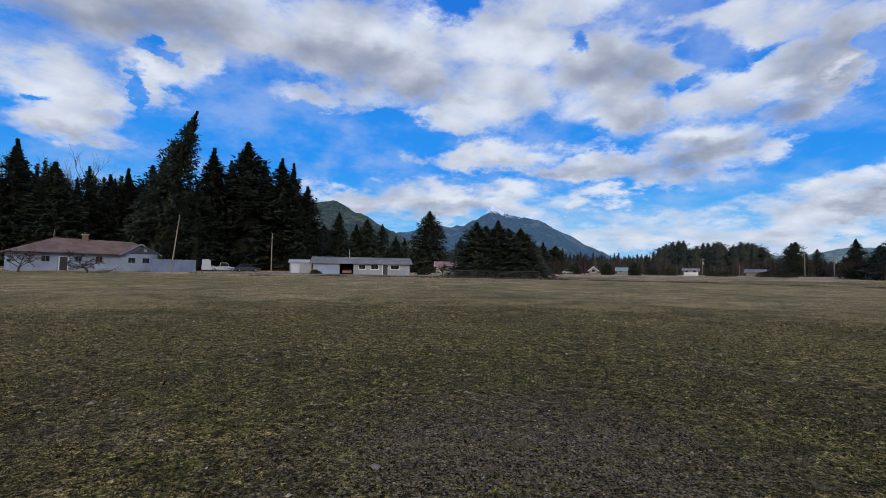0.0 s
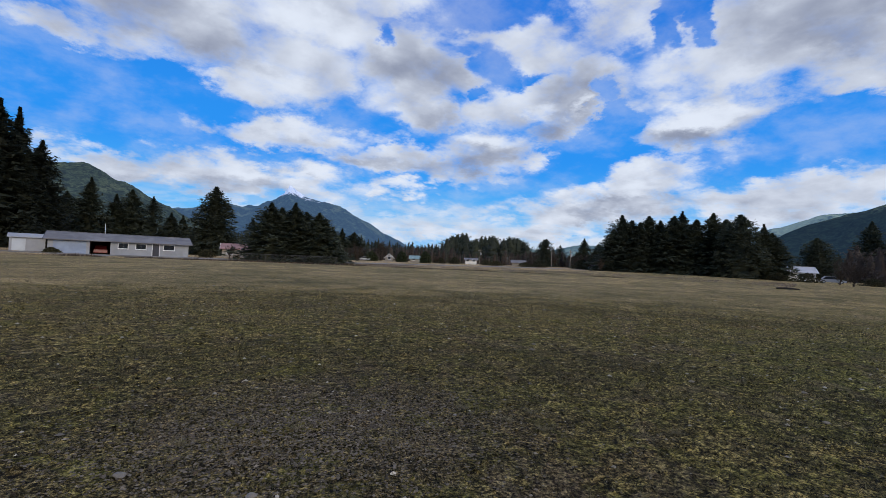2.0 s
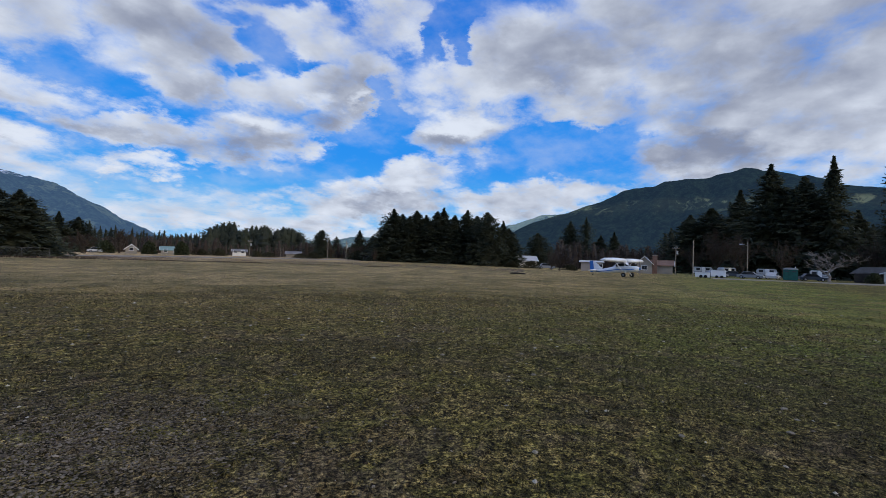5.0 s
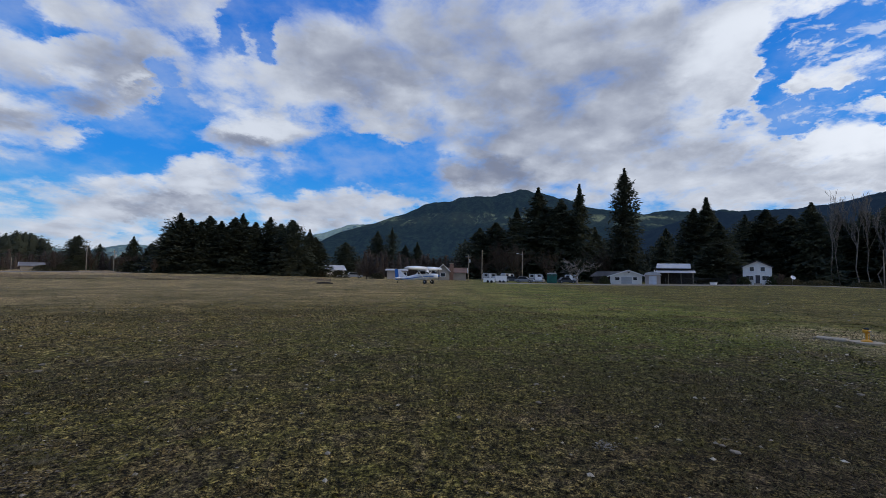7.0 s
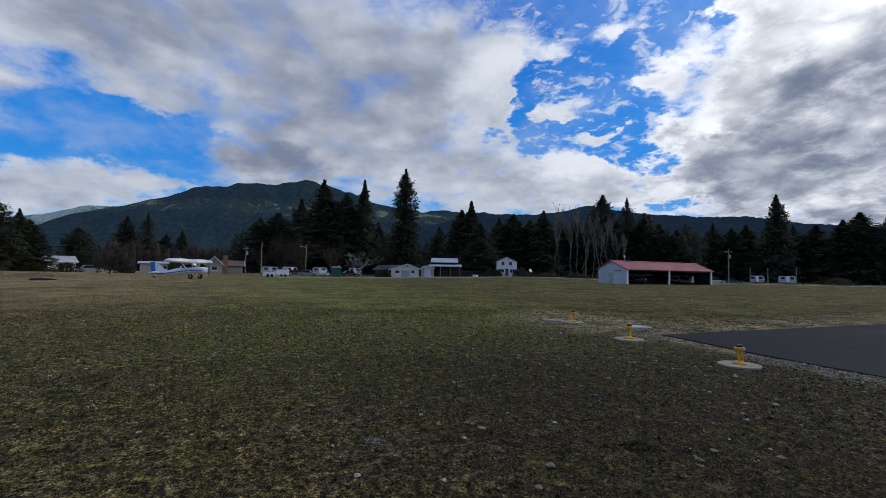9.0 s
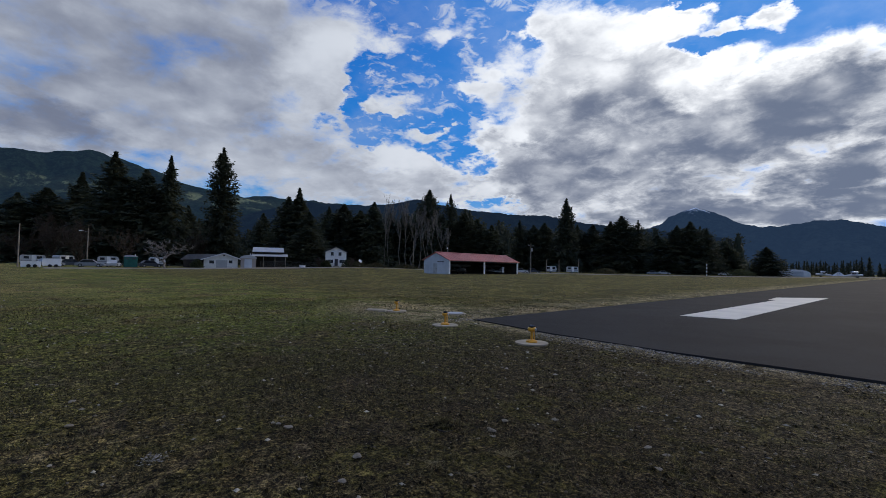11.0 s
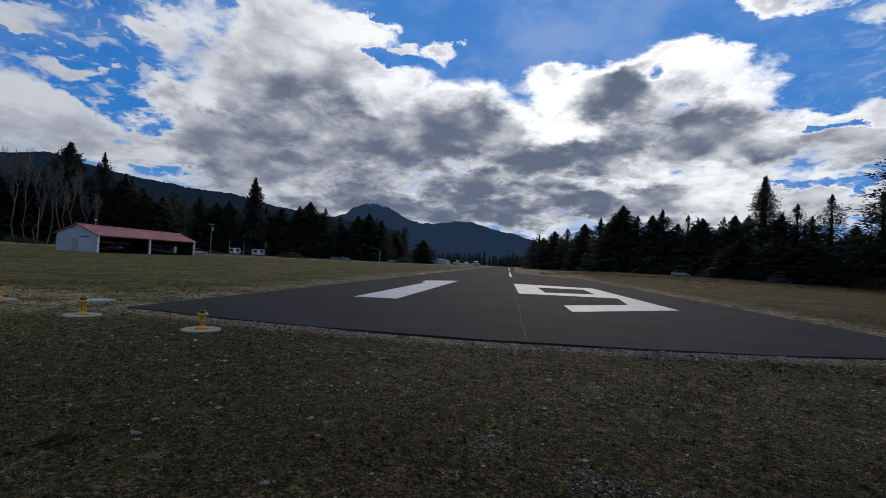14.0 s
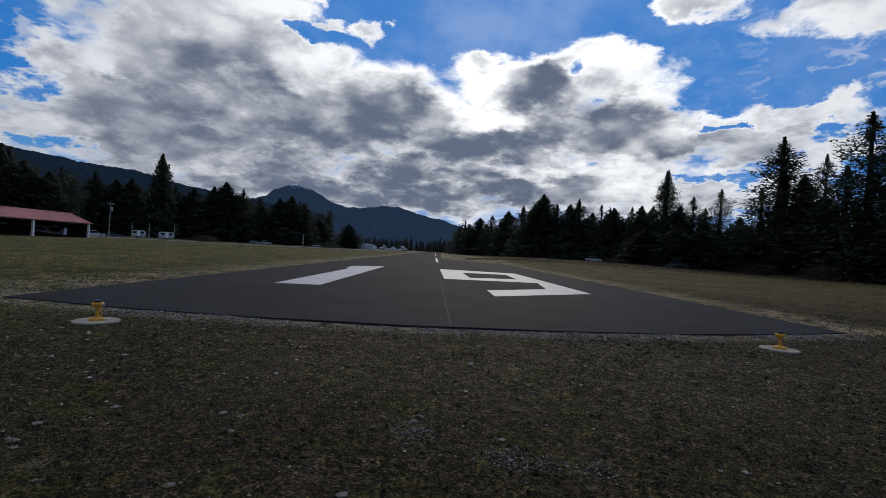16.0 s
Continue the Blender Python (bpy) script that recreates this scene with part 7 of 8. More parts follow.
# ---- gravel roads ----
def road(name, label, points, width, material):
    bm = bmesh.new()
    rows = []
    for i, (x, y) in enumerate(points):
        a, b = Vector(points[max(0, i - 1)]), Vector(points[min(len(points) - 1, i + 1)])
        n = Vector((-(b - a).y, (b - a).x)).normalized() * (width / 2)
        rows.append([bm.verts.new((x + n.x * k, y + n.y * k, lie(x + n.x * k, y + n.y * k) + 0.16 - 0.12 * abs(k) ** 4)) for k in (-1, -0.8, 0, 0.8, 1)])
    for a, b in zip(rows, rows[1:]):
        for i in range(4):
            bm.faces.new((a[i], a[i + 1], b[i + 1], b[i]))
    return tagged(part(name, bm, material), label, "road", kind="structure")


road("road_west", "pale gravel road along the far edge of the field", [(-93, 4), (-93, 20), (-99, 45), (-104, 62), (-106, 78), (-96, 95), (-78, 105), (-58, 130), (-38, 175), (-20, 250), (-14, 330)], 9.0, GRAVEL)
road("road_north", "pale gravel road across the north side of the field", [(75, -92), (40, -97), (5, -84), (-25, -84), (-55, -88), (-80, -84), (-110, -82)], 6.0, GRAVEL)


# ---- bare trees, birches and bushes ----
def branching(rng, start, way, length, radius, depth, out, spread=0.55, up=0.15, kids=(2, 4)):
    """Limbs that fork again and again, thinner each time."""
    pts, p, d = [start], Vector(start), Vector(way).normalized()
    for i in range(3):
        d = (d + Vector((rng.gauss(0, 0.13), rng.gauss(0, 0.13), up * 0.3 + rng.gauss(0, 0.08)))).normalized()
        p = p + d * (length / 3)
        pts.append(tuple(p))
    out.append((pts, [radius, radius * 0.85, radius * 0.7, radius * 0.5 if depth else radius * 0.15]))
    if depth:
        for _ in range(rng.randint(*kids)):
            s = rng.randint(1, 3)
            t = Vector((rng.gauss(0, spread), rng.gauss(0, spread), rng.gauss(up, spread * 0.6)))
            branching(rng, pts[s], d + t, length * rng.uniform(0.5, 0.75), radius * rng.uniform(0.4, 0.55), depth - 1, out, spread, up, kids)


def bare_tree(name, label, at, h, bark, seed, depth=4, spread=0.55, trunk=0.35, up=0.25, stems=1, rad=None, group="bare trees"):
    rng = random.Random(seed)
    t = thing(name, label, "tree", at, group)
    limbs = []
    for s in range(stems):
        lean = Vector((rng.gauss(0, 0.25 if stems > 1 else 0.04), rng.gauss(0, 0.25 if stems > 1 else 0.04), 1))
        pts = [Vector((0, 0, 0)) + lean * (h * trunk * i / 3) + Vector((rng.gauss(0, 0.02 * h) * (i > 0), rng.gauss(0, 0.02 * h) * (i > 0), 0)) for i in range(4)]
        r = rad or h * 0.016
        v, f = tube([tuple(p) for p in pts], [r * 1.3, r, r * 0.9, r * 0.8], 7)
        part("trunk", mesh_of("trunk", v, f, bark, True), bark, t)
        for k in range(5 if stems == 1 else 3):
            base = pts[-1] if k < 3 else pts[2]
            a = rng.random() * 6.28
            branching(rng, tuple(base), (math.cos(a) * spread, math.sin(a) * spread, 0.9), h * (1 - trunk) * rng.uniform(0.35, 0.5), r * 0.6, depth - 1, limbs, spread, up)
    vs, fs = [], []
    for pts, rr in limbs:
        v, f = tube(pts, [max(x, 0.022) for x in rr], 3)
        fs += [tuple(i + len(vs) for i in q) for q in f]
        vs += v
    part("branch_work", mesh_of("branch_work", vs, fs, bark), bark, t)
    return t


for i, (az, el, d, r) in enumerate(((306.4, 8.9, 170, 0.16), (307.0, 8.0, 172, 0.12), (308.4, 9.1, 170, 0.16), (309.1, 8.6, 169, 0.12), (309.9, 6.6, 168, 0.15), (310.7, 7.6, 166, 0.14), (311.2, 8.6, 166, 0.16), (311.8, 7.4, 167, 0.12), (312.4, 8.0, 165, 0.15), (313.3, 6.9, 168, 0.13), (314.2, 5.6, 168, 0.13))):
    bare_tree("birch_tree", "tall leafless birch with a pale trunk before the dark wood", spot(az, d, i * 50), d * math.tan(radians(el)), PALE_BARK, 60 + i, depth=5, spread=0.30, trunk=0.56, up=0.6, rad=r * 0.85)
for i, (az, d, h) in enumerate(((148.6, 140, 30), (151.2, 142, 29), (147.0, 138, 29), (154.0, 144, 27), (161.3, 130, 29), (144.0, 138, 27), (149.8, 143, 28))):
    bare_tree("bare_tree", "leafless grey tree among the firs", spot(az, d, i * 70), h, GREY_BARK, 70 + i, depth=4, spread=0.5, trunk=0.4, up=0.5)
TWIG_BARK = surface("dark_wet_bark", (0.075, 0.06, 0.05), 0.95, vary=0.25, scale=1.5, fine=18, bump=0.4)
ORCHARD_BARK = surface("lichened_bark", (0.27, 0.235, 0.20), 0.95, vary=0.25, scale=1.5, fine=18, bump=0.4)
bare_tree("orchard_tree", "wide leafless grey orchard tree before the white house", spot(282.3, 109, 0, (1.5, 1.5, 1.0)), 7.2, ORCHARD_BARK, 81, depth=5, spread=0.8, trunk=0.22, up=0.15, rad=0.16)
bare_tree("orchard_tree", "small leafless crooked tree before the ranch house", spot(151.1, 84, 0, (1.35, 1.35, 1.0)), 4.0, TWIG_BARK, 82, depth=5, spread=0.85, trunk=0.16, up=0.0, rad=0.10)
bare_tree("orchard_tree", "small leafless crooked tree before the ranch house", spot(146.2, 84, 0, (1.2, 1.2, 1.0)), 4.6, TWIG_BARK, 83, depth=5, spread=0.8, trunk=0.26, up=0.05, rad=0.11)
for i, (az, d, h) in enumerate(((256.3, 104, 4.6), (255.3, 112, 3.4), (189.0, 104, 3.0), (203.6, 120, 4.8), (202.4, 122, 4.2), (275.2, 135, 13), (273.2, 142, 12), (278.8, 140, 11), (285.6, 150, 12), (232.0, 130, 3.0), (225.3, 150, 5), (233.3, 118, 3.2), (298.6, 124, 3.0), (302.3, 122, 3.2))):
    bare_tree("bare_shrub", "leafless reddish-brown shrub with dense fine twigs", spot(az, d, i * 40), h, TWIGS, 90 + i, depth=4, spread=0.6, trunk=0.12, up=0.3, stems=3, rad=0.06 + 0.004 * h, group="shrubs")


def bush(az, d, h, w, leaves, label, seed):
    rng = np.random.default_rng(seed)
    n = 1400
    u, th = rng.random(n) ** 0.5, rng.random(n) * 2 * np.pi
    ph = rng.random(n)
    lump = 1 + 0.25 * np.sin(3 * th + seed) + 0.15 * np.sin(7 * th)
    R = w * lump * u * np.sqrt(np.clip(1 - (ph * 1.0) ** 2, 0.02, 1))
    P = np.stack([R * np.cos(th), R * np.sin(th), h * ph * (0.85 + 0.2 * rng.random(n))], 1)
    D, S = rng.normal(size=(n, 3)), rng.normal(size=(n, 3))
    D /= np.linalg.norm(D, axis=1)[:, None]
    S -= D * np.sum(S * D, 1)[:, None]
    S /= np.linalg.norm(S, axis=1)[:, None]
    k = (0.14 + 0.16 * rng.random(n))[:, None] * max(0.6, h / 3)
    v = np.stack([P - D * k, P + S * k * 0.6, P + D * k, P - S * k * 0.6], 1).reshape(-1, 3)
    t = thing("bush", label, "bush", spot(az, d), "bushes")
    part("leaves", mesh_of("leaves", v.tolist(), np.arange(4 * n).reshape(-1, 4).tolist(), leaves), leaves, t)
    sv, sf = tube([(0, 0, 0), (0.05, 0, h * 0.4), (0, 0.05, h * 0.7)], [0.08, 0.05, 0.02], 5)
    part("stem", mesh_of("stem", sv, sf, GREY_BARK), GREY_BARK, t)


def brown_tree(az, d, h, seed):
    """A rounded leafless tree whose fine twigs make a soft brown crown."""
    bare_tree("bare_round_tree", "rounded leafless tree with a haze of fine brown twigs", spot(az, d, seed * 31.0), h, TWIGS, seed, depth=5, spread=0.62, trunk=0.18, up=0.22, stems=3, rad=0.05 + 0.008 * h, group="bare round trees")


for i, (az, d, h) in enumerate(((203.4, 128, 5.6), (206.4, 150, 7.0), (231.6, 150, 5.4), (233.6, 155, 6.0), (230.2, 165, 5.6), (228.0, 170, 5.0), (213.4, 150, 3.2), (255.8, 150, 6.0), (264.2, 160, 7.5), (271.0, 150, 9.5), (273.0, 143, 12.5), (275.0, 138, 12.5), (285.0, 150, 11.0), (266.6, 160, 8.0))):
    brown_tree(az, d, h, 300 + i)
for i, (az, d, h, w, kind) in enumerate(((173.4, 86, 0.9, 1.0, 0), (208.9, 140, 3.4, 1.7, 1), (211.9, 138, 3.6, 1.8, 1), (205.3, 150, 3.2, 2.2, 1), (213.8, 155, 2.0, 2.2, 0), (215.6, 155, 2.3, 2.5, 0), (219.6, 150, 1.9, 2.0, 0), (220.9, 148, 1.6, 2.4, 0), (226.0, 145, 2.0, 2.4, 0), (224.4, 150, 1.5, 2.6, 0), (231.2, 130, 2.8, 2.2, 0), (252.9, 116, 1.9, 2.2, 0), (250.6, 114, 1.6, 1.8, 0),
                                         (257.6, 118, 1.5, 2.0, 0), (285.4, 109, 1.9, 1.3, 1), (299.4, 131, 2.0, 1.6, 1), (301.9, 131, 2.3, 1.4, 1), (303.2, 133, 1.8, 3.0, 0), (305.4, 140, 1.6, 3.5, 0), (309.0, 145, 1.4, 4.0, 0), (186.6, 100, 1.6, 1.6, 0), (192.2, 98, 1.5, 1.5, 0), (333.5, 150, 2.0, 4.0, 0), (347.0, 190, 2.6, 5.0, 1), (12.0, 170, 2.0, 4.0, 0), (18.0, 150, 2.2, 4.5, 0), (22.0, 138, 2.0, 4.0, 0), (31.0, 118, 2.2, 4.0, 0), (36.0, 108, 2.2, 4.0, 0), (41.0, 100, 2.4, 4.0, 0))):
    bush(az, d, h, w, CEDAR if kind else BUSH, "dark evergreen bush beside the field" if kind else "brown winter bush beside the field", 200 + i)


# ---- stones, pebbles and grass on the near ground ----
STONE = surface("pale_field_stone", (0.25, 0.215, 0.165), 0.9, vary=0.15, scale=8.0, fine=60, bump=0.3, each=0.5)
PEBBLE = foliage("pebbles", (0.085, 0.066, 0.045), (0.34, 0.285, 0.205), 0.2, 0.0)
CREAM_STONE = foliage("cream_stones", (0.30, 0.26, 0.19), (0.66, 0.59, 0.46), 0.2, 0.0)
BLADES = foliage("grass_blades", (0.026, 0.024, 0.009), (0.215, 0.185, 0.095))
CHIPS = foliage("stone_chips", (0.10, 0.088, 0.072), (0.46, 0.42, 0.355), 0.2, 0.0)
STRAW = foliage("dead_straw", (0.14, 0.11, 0.05), (0.42, 0.35, 0.19))
HOLE_SHADE = surface("hole_shade", (0.010, 0.008, 0.006), 0.95, vary=0.2, scale=10.0, fine=60, bump=0.3)
DEAD_LEAF = foliage("dead_leaves", (0.10, 0.060, 0.030), (0.30, 0.23, 0.15))


def stone_mesh(seed):
    bm = bmesh.new()
    bmesh.ops.create_icosphere(bm, subdivisions=2, radius=1.0)
    for v in bm.verts:
        k = 1 + 0.45 * noise.noise(v.co * 1.1 + Vector((seed * 7.1, 0, 0))) + 0.2 * noise.noise(v.co * 2.9 + Vector((seed * 3.3, 2, 0)))
        v.co = Vector((v.co.x * k, v.co.y * k * 0.8, v.co.z * k * 0.34))
    me = bpy.data.meshes.new("stone")
    bm.to_mesh(me)
    bm.free()
    me.materials.append(STONE)
    return me


STONE_MESHES = [stone_mesh(i) for i in range(4)]
STONES = (
    (-2.01, -7.14), (-1.74, -7.62), (-6.75, -6.81), (7.06, -11.91), (-6.30, -6.42), (-6.85, -3.74), (-7.78, -2.67), (-0.01, -4.21), (-0.74, -3.49), (-6.46, -2.06), (-4.52, 2.29), (-4.36, 2.32), (-5.74, 0.76), (-5.03, -0.19), (-6.77, 5.30), (-6.67, 0.85), (-3.05, 2.13), (-3.36, 2.46), (-2.99, 3.78), (-1.79, 4.53), (-1.55, 4.15), (-0.05, 4.58), (0.66, 6.83), (1.19, 6.18), (0.67, 6.91), (0.01, 4.71), (-1.61, 4.48), (-3.08, 4.09), (-0.45, 3.27), (-1.55, 3.28),
)
for i, (x, y) in enumerate(STONES):
    r = 0.022 + 0.018 * ((i * 37) % 10) / 10 + 0.002 * math.hypot(x, y)
    ob = new("field_stone", STONE_MESHES[i % 4])
    ob.matrix_basis = pose(x, y, r * 0.06, 0, 0, i * 71) @ Matrix.Diagonal((r, r, r, 1))
    tagged(ob, "pale rounded stone lying in the thin grass", "stone", "stones in the field")


def scatter(n, rmin, rmax, seed, keep):
    """Spots on the near ground, thinned by keep(x, y)."""
    rng = np.random.default_rng(seed)
    a = rng.random(n) * 2 * np.pi
    r = rmin + (rmax - rmin) * rng.random(n) ** 0.75
    x, y = r * np.sin(a), r * np.cos(a)
    ok = rng.random(n) < np.array([keep(p, q) for p, q in zip(x, y)])
    edge = 9.75 + 0.07 * x + 0.0165 * x * x
    ok &= ~((y > edge - 0.04) & (x > RW_L - 0.1) & (x < RW_R + 0.1))
    ok &= ~((x > 2.5) & (y < 1.0) & (r < 30) & (a < 2.4))
    return x[ok], y[ok], rng


def relief(x, y):
    return 0.018 * noise.noise((x * 1.7, y * 1.7, 3.0)) + 0.03 * noise.noise((x * 0.35, y * 0.35, 8.0)) - 0.01


def bare(x, y):
    k = min(1.0, max(0.0, (y - 2.5) / 5)) * min(1.0, max(0.0, (x + 20) / 8)) * (y < 16)
    k = max(k, 0.6 * min(1.0, max(0.0, (3.4 - math.hypot(x + 1.6, y + 4.4)) / 2.2)))
    k *= 0.5 + 0.8 * max(0.0, noise.noise((x * 0.6, y * 0.6, 5.0)) + 0.3)
    edge = 9.75 + 0.07 * x + 0.0165 * x * x - y
    return min(1.2, k + 1.1 * max(0.0, 1 - abs(edge) / 1.1) * (abs(x - 1.1) < 12.5))


def pebble_sheet(name, label, x, y, r, rng, material):
    """Many small angular stones in one mesh."""
    n = len(x)
    z = np.array([relief(p, q) for p, q in zip(x, y)])
    base = np.array([(1, 0, 0), (-1, 0, 0), (0, 1, 0), (0, -1, 0), (0, 0, 1), (0, 0, -1)], float)
    tri = np.array([(0, 2, 4), (2, 1, 4), (1, 3, 4), (3, 0, 4), (2, 0, 5), (1, 2, 5), (3, 1, 5), (0, 3, 5)])
    jig = 0.75 + 0.5 * rng.random((n, 6, 1))
    v = base[None] * jig * r[:, None, None] * np.array([1.2, 0.9, 0.55])
    a = rng.random(n) * 6.28
    c, s = np.cos(a)[:, None], np.sin(a)[:, None]
    vx, vy = v[:, :, 0] * c - v[:, :, 1] * s, v[:, :, 0] * s + v[:, :, 1] * c
    v = np.stack([vx + x[:, None], vy + y[:, None], v[:, :, 2] + (z + r * 0.2)[:, None]], 2).reshape(-1, 3)
    f = (tri[None] + 6 * np.arange(n)[:, None, None]).reshape(-1, 3)
    tagged(new(name, mesh_of(name, v.tolist(), f.tolist(), material)), label, "gravel", kind="stuff")


def pebbles():
    x, y, rng = scatter(60000, 1.5, 17, 3, lambda p, q: 0.09 + 0.75 * bare(p, q))
    r = 0.006 + 0.014 * rng.random(len(x)) ** 4 + 0.0005 * np.hypot(x, y)
    pebble_sheet("pebbles", "pale pebbles and gravel strewn over the thin grass", x, y, r, rng, PEBBLE)
    # single paler stones, sparser farther off
    x, y, rng = scatter(9000, 5, 46, 33, lambda p, q: 0.8)
    r = (0.010 + 0.028 * rng.random(len(x)) ** 3) * (0.8 + 0.016 * np.hypot(x, y))
    pebble_sheet("scattered_stones", "single pale stones lying about the field", x, y, r, rng, CHIPS)
    x, y, rng = scatter(1500, 3.2, 17, 35, lambda p, q: 0.9)
    r = (0.012 + 0.026 * rng.random(len(x)) ** 2.5) * (0.85 + 0.02 * np.hypot(x, y))
    pebble_sheet("cream_stones", "cream-coloured flat stones lying on the turf", x, y, r, rng, CREAM_STONE)
    # fine grey gravel where the turf has worn through
    rng = np.random.default_rng(34)
    x, y = rng.normal(-1.4, 1.15, 12000), rng.normal(-4.4, 0.8, 12000)
    pebble_sheet("worn_gravel", "fine grey gravel where the turf has worn through", x, y, 0.006 + 0.011 * rng.random(12000) ** 2, rng, PEBBLE)
    # loose gravel along the lip of the asphalt
    rng = np.random.default_rng(31)
    x = RW_L - 0.5 + (RW_R - RW_L + 1.0) * rng.random(9000)
    y = 9.75 + 0.07 * x + 0.0165 * x * x - 0.05 - 0.75 * rng.random(9000) ** 2.2
    r = 0.008 + 0.020 * rng.random(9000) ** 3
    pebble_sheet("edge_gravel", "pale loose gravel along the lip of the asphalt", x, y, r, rng, CHIPS)
    # small spills of whitish chips
    xs, ys = [], []
    for cx, cy, sx, sy, n in ((-0.06, 4.38, 0.09, 0.13, 260), (0.80, 3.92, 0.16, 0.12, 260), (1.35, 3.85, 0.12, 0.10, 120), (-4.45, 1.2, 0.06, 0.06, 120)):
        xs.append(rng.normal(cx, sx, n))
        ys.append(rng.normal(cy, sy, n))
    x, y = np.concatenate(xs), np.concatenate(ys)
    pebble_sheet("gravel_spill", "small spill of whitish stone chips in the grass", x, y, 0.005 + 0.008 * rng.random(len(x)), rng, CHIPS)


def burrow(x, y):
    """An animal's hole with a lip of thrown-out earth and grass above it."""
    b = thing("burrow", "small dark burrow with a low mound of earth and grass", "burrow", pose(x, y, -0.02, 0, 0, 40))
    bm = bmesh.new()
    bmesh.ops.create_icosphere(bm, subdivisions=3, radius=1.0)
    for v in bm.verts:
        k = 1 + 0.35 * noise.noise(v.co * 2.2)
        v.co = Vector((v.co.x * 0.17 * k, 0.07 + v.co.y * 0.10 * k, v.co.z * 0.075 * k))
    part("mound", bm, GRASS, b)
    # shallow dish, its near-black colour standing in for the shade in the hole
    part("hole", turned(((0.11, 0.012), (0.09, 0.026), (0.05, 0.020), (0.01, 0.014))), HOLE_SHADE, b)
    rng = np.random.default_rng(77)
    n = 260
    px, py = rng.normal(0, 0.09, n), rng.normal(0.08, 0.05, n)
    a, h, w = rng.random(n) * 6.28, 0.03 + 0.06 * rng.random(n), 0.003
    P = np.stack([px, py, np.full(n, 0.05)], 1)
    side = np.stack([np.cos(a) * w, np.sin(a) * w, np.zeros(n)], 1)
    tip = np.stack([rng.normal(0, 0.03, n), rng.normal(-0.02, 0.03, n), h], 1)
    v = np.stack([P - side, P + side, P + tip], 1).reshape(-1, 3)
    part("grass_tuft", mesh_of("grass_tuft", v.tolist(), np.arange(3 * n).reshape(-1, 3).tolist(), BLADES), BLADES, b)


def straw_tufts():
    """Pale dead tufts whose long blades lie flat."""
    rng = np.random.default_rng(88)
    spots = [(-3.43, -3.43), (-3.67, -3.84), (-3.1, -4.3)] + [(float(p), float(q)) for p, q in zip(rng.uniform(-11, 3, 46), rng.uniform(-9, 7, 46)) if math.hypot(p, q) > 2.4 and not (p > 2 and q < 1)]
    vs = []
    for cx, cy in spots:
        n = int(30 + 60 * rng.random())
        a = rng.random(n) * 6.28
        L = 0.05 + 0.12 * rng.random(n)
        P = np.stack([cx + rng.normal(0, 0.025, n), cy + rng.normal(0, 0.025, n), np.full(n, relief(cx, cy) + 0.004)], 1)
        side = np.stack([-np.sin(a) * 0.003, np.cos(a) * 0.003, np.zeros(n)], 1)
        tip = np.stack([np.cos(a) * L, np.sin(a) * L, 0.01 + 0.035 * rng.random(n)], 1)
        vs.append(np.stack([P - side, P + side, P + tip], 1).reshape(-1, 3))
    v = np.concatenate(vs)
    tagged(new("straw_tufts", mesh_of("straw_tufts", v.tolist(), np.arange(len(v)).reshape(-1, 3).tolist(), STRAW)), "pale dead tufts of grass lying flat in the field", "grass", kind="stuff")


def grass():
    """Matted winter grass in three rings, finer where the camera stands nearer."""
    vs = []
    for seed, count, r0, r1, fade in ((14, 330000, 1.6, 9, 0), (15, 200000, 8, 20, 0), (16, 40000, 19, 36, 16)):
        def keep(p, q):
            k = max(0.08, 1.0 - 0.9 * bare(p, q)) * (0.35 + 0.65 * max(0.0, min(1.0, 0.5 + 1.8 * noise.noise((p * 2.3, q * 2.3, 9.0)))))
            return k * (min(1.0, max(0.0, (r1 - math.hypot(p, q)) / fade)) if fade else 1.0)
        x, y, rng = scatter(count, r0, r1, seed, keep)
        n, d = len(x), np.hypot(x, y)
        z = np.array([relief(p, q) for p, q in zip(x, y)])
        h = (0.006 + 0.030 * rng.random(n) ** 2) * (0.9 + 0.04 * d)
        L = (0.010 + 0.030 * rng.random(n)) * (0.9 + 0.03 * d)
        w = 0.0016 + 0.0008 * d
        a, b = rng.random(n) * 6.28, rng.random(n) * 6.28
        P = np.stack([x, y, z + 0.002], 1)
        side = np.stack([np.cos(b) * w, np.sin(b) * w, np.zeros(n)], 1)
        tip = np.stack([np.cos(a) * L, np.sin(a) * L, h], 1)
        vs.append(np.stack([P - side, P + side, P + tip], 1).reshape(-1, 3))
    v = np.concatenate(vs)
    tagged(new("grass_blades", mesh_of("grass_blades", v.tolist(), np.arange(len(v)).reshape(-1, 3).tolist(), BLADES)), "short olive and straw-coloured winter grass blades", "grass", kind="stuff")


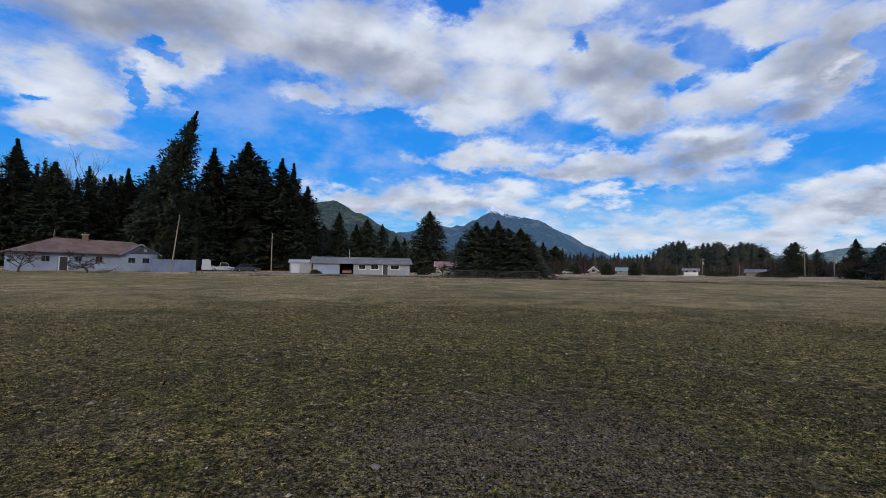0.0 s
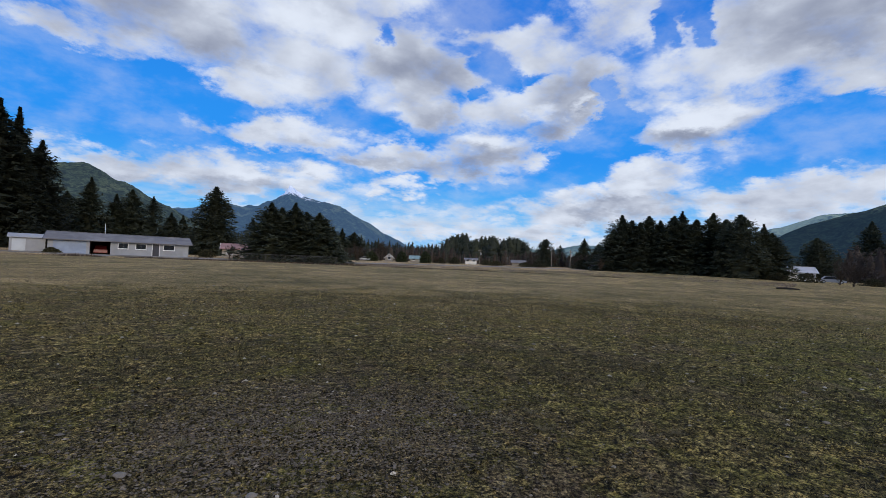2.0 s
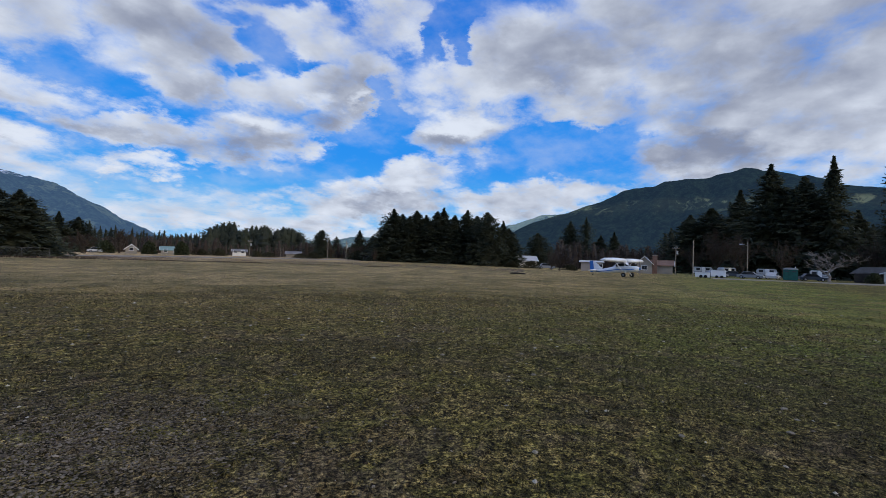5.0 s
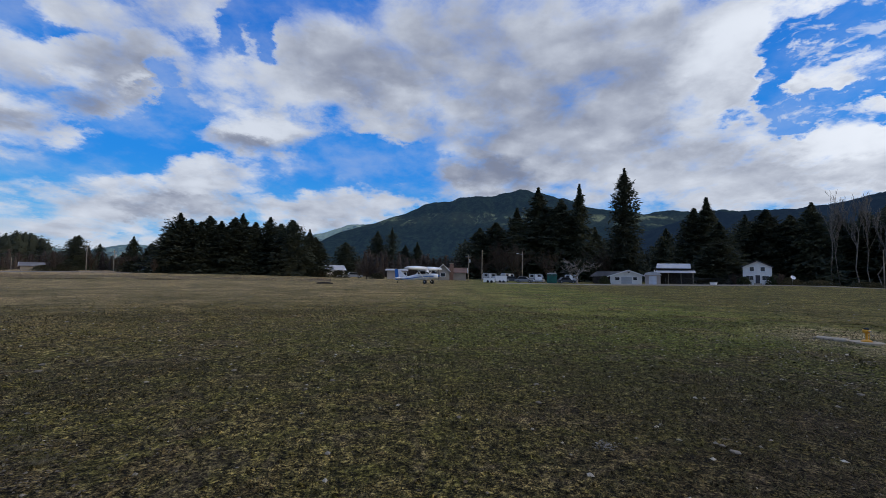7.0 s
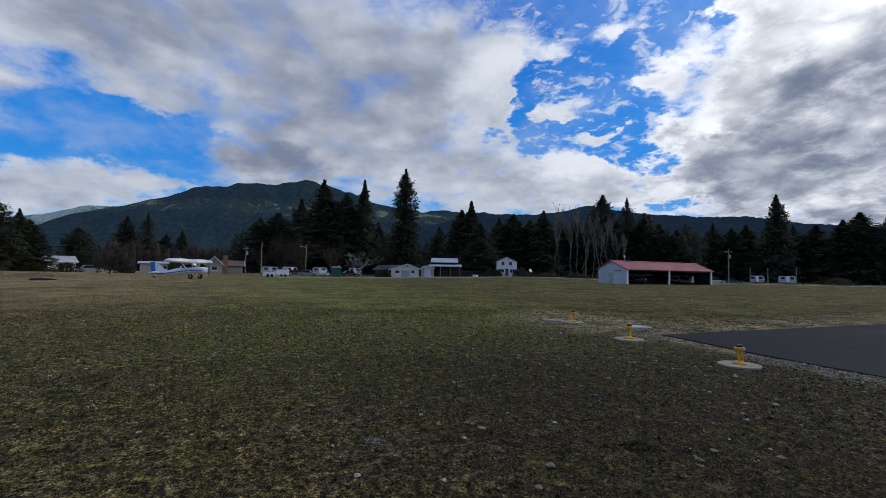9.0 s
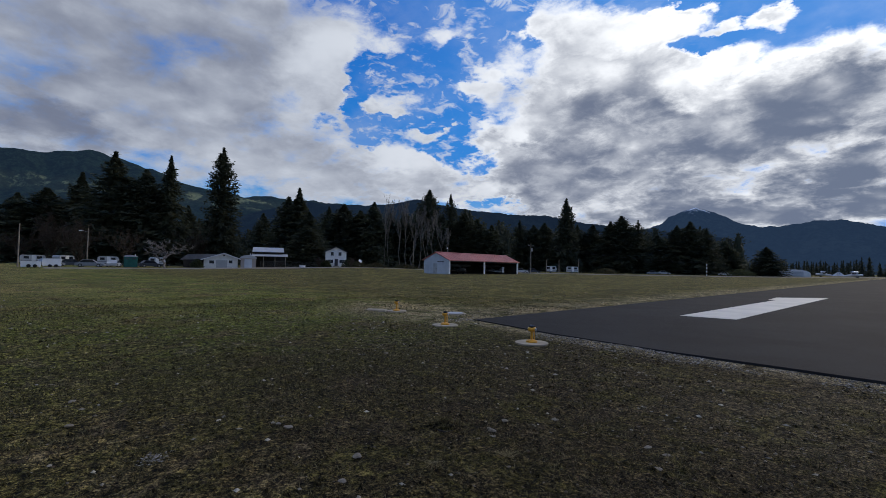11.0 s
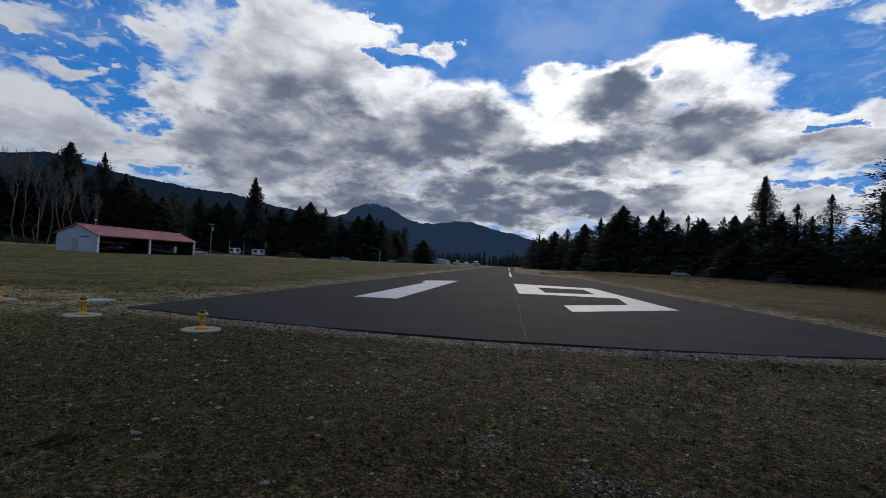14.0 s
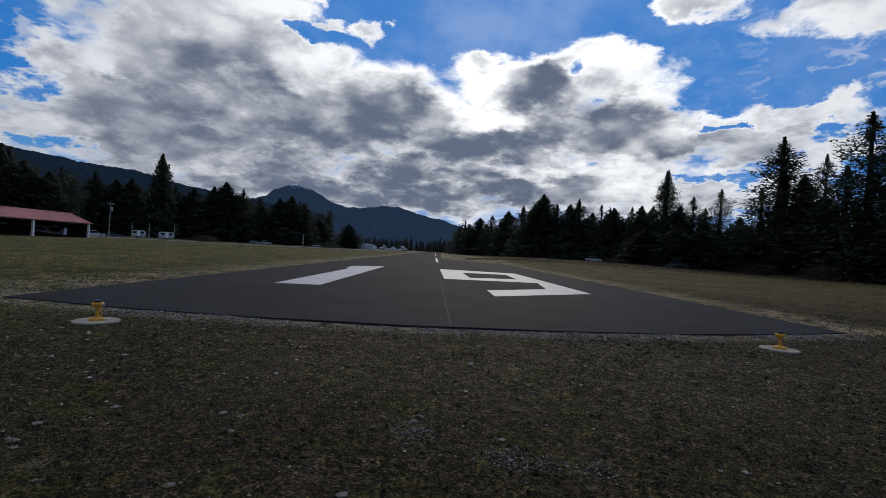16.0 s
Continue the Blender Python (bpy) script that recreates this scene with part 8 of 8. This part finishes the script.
def turf_clods():
    """Low clods and cushions of moss that make the turf uneven."""
    def keep(p, q):
        return 0.25 + 0.75 * max(0.0, min(1.0, 0.5 + 1.6 * noise.noise((p * 0.8, q * 0.8, 2.0))))
    x, y, rng = scatter(62000, 2.0, 24, 71, keep)
    n, d = len(x), np.hypot(x, y)
    z = np.array([relief(p, q) for p, q in zip(x, y)])
    r = (0.022 + 0.050 * rng.random(n) ** 1.5) * (0.75 + 0.035 * d)
    h = (0.008 + 0.026 * rng.random(n) ** 2) * (0.8 + 0.03 * d)
    a = rng.random((n, 1)) * 6.28 + np.arange(6)[None] * (2 * np.pi / 6)
    rr = r[:, None] * (0.65 + 0.7 * rng.random((n, 6)))
    ring = np.stack([x[:, None] + rr * np.cos(a), y[:, None] + rr * np.sin(a), np.repeat((z - 0.006)[:, None], 6, 1)], 2)
    tip = np.stack([x + r * rng.normal(0, 0.3, n), y + r * rng.normal(0, 0.3, n), z + h], 1)[:, None]
    v = np.concatenate([ring, tip], 1).reshape(-1, 3)
    i = np.arange(6)
    f = np.stack([i, (i + 1) % 6, np.full(6, 6)], 1)[None] + 7 * np.arange(n)[:, None, None]
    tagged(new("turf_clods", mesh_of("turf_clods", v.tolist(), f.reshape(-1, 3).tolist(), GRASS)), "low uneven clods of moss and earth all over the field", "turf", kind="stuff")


def leaves():
    x, y, rng = scatter(9000, 1.6, 17, 6, lambda p, q: 0.35)
    n = len(x)
    z = np.array([relief(p, q) for p, q in zip(x, y)]) + 0.012
    k = 0.010 + 0.014 * rng.random(n)
    a = rng.random(n) * 6.28
    u = np.stack([np.cos(a), np.sin(a), rng.normal(0, 0.25, n)], 1) * k[:, None]
    s = np.stack([-np.sin(a), np.cos(a), rng.normal(0, 0.25, n)], 1) * k[:, None] * 0.6
    P = np.stack([x, y, z], 1)
    v = np.stack([P - u, P + s, P + u, P - s], 1).reshape(-1, 3)
    f = np.arange(4 * n).reshape(-1, 4)
    tagged(new("dead_leaves", mesh_of("dead_leaves", v.tolist(), f.tolist(), DEAD_LEAF)), "small dead leaves and bits of straw on the ground", "leaves", kind="stuff")


def dry_weeds(name, label, az0, az1, d0, d1, n, h0, dark, pale, seed):
    """Tall dry stalks along the far edge of the mown field."""
    rng = np.random.default_rng(seed)
    az, d = np.radians(az0 + (az1 - az0) * rng.random(n)), d0 + (d1 - d0) * (rng.random(n) + rng.random(n)) / 2
    x, y = d * np.sin(az), d * np.cos(az)
    z = np.array([lie(p, q) for p, q in zip(x, y)])
    clump = np.array([max(0.15, 0.6 + noise.noise((p * 0.25, q * 0.25, seed))) for p, q in zip(x, y)])
    h = h0 * (0.4 + 0.8 * rng.random(n)) * clump
    a, w = rng.random(n) * 6.28, 0.03 + 0.05 * rng.random(n)
    P = np.stack([x, y, z - 0.03], 1)
    side = np.stack([np.cos(a) * w, np.sin(a) * w, np.zeros(n)], 1)
    tip = np.stack([rng.normal(0, 0.35, n) * h, rng.normal(0, 0.35, n) * h, h], 1)
    v = np.stack([P - side, P + side, P + tip], 1).reshape(-1, 3)
    tagged(new(name, mesh_of(name, v.tolist(), np.arange(3 * n).reshape(-1, 3).tolist(), foliage(name, dark, pale))), label, "weeds", kind="stuff")


dry_weeds("dry_verge_grass", "pale dry grass on the verge beyond the mown field", 160, 252, 76, 100, 24000, 0.24, (0.16, 0.12, 0.085), (0.42, 0.34, 0.26), 51)
dry_weeds("dark_verge_weeds", "dark brown weeds along the edge of the mown field", 166, 236, 74, 77, 5000, 0.34, (0.05, 0.036, 0.026), (0.15, 0.11, 0.08), 52)
dry_weeds("wood_edge_grass", "pale uncut grass before the wood beside the runway", 4, 56, 88, 120, 14000, 0.30, (0.07, 0.055, 0.035), (0.22, 0.18, 0.11), 53)

pebbles()
grass()
turf_clods()
leaves()
burrow(-3.33, 3.46)
straw_tufts()
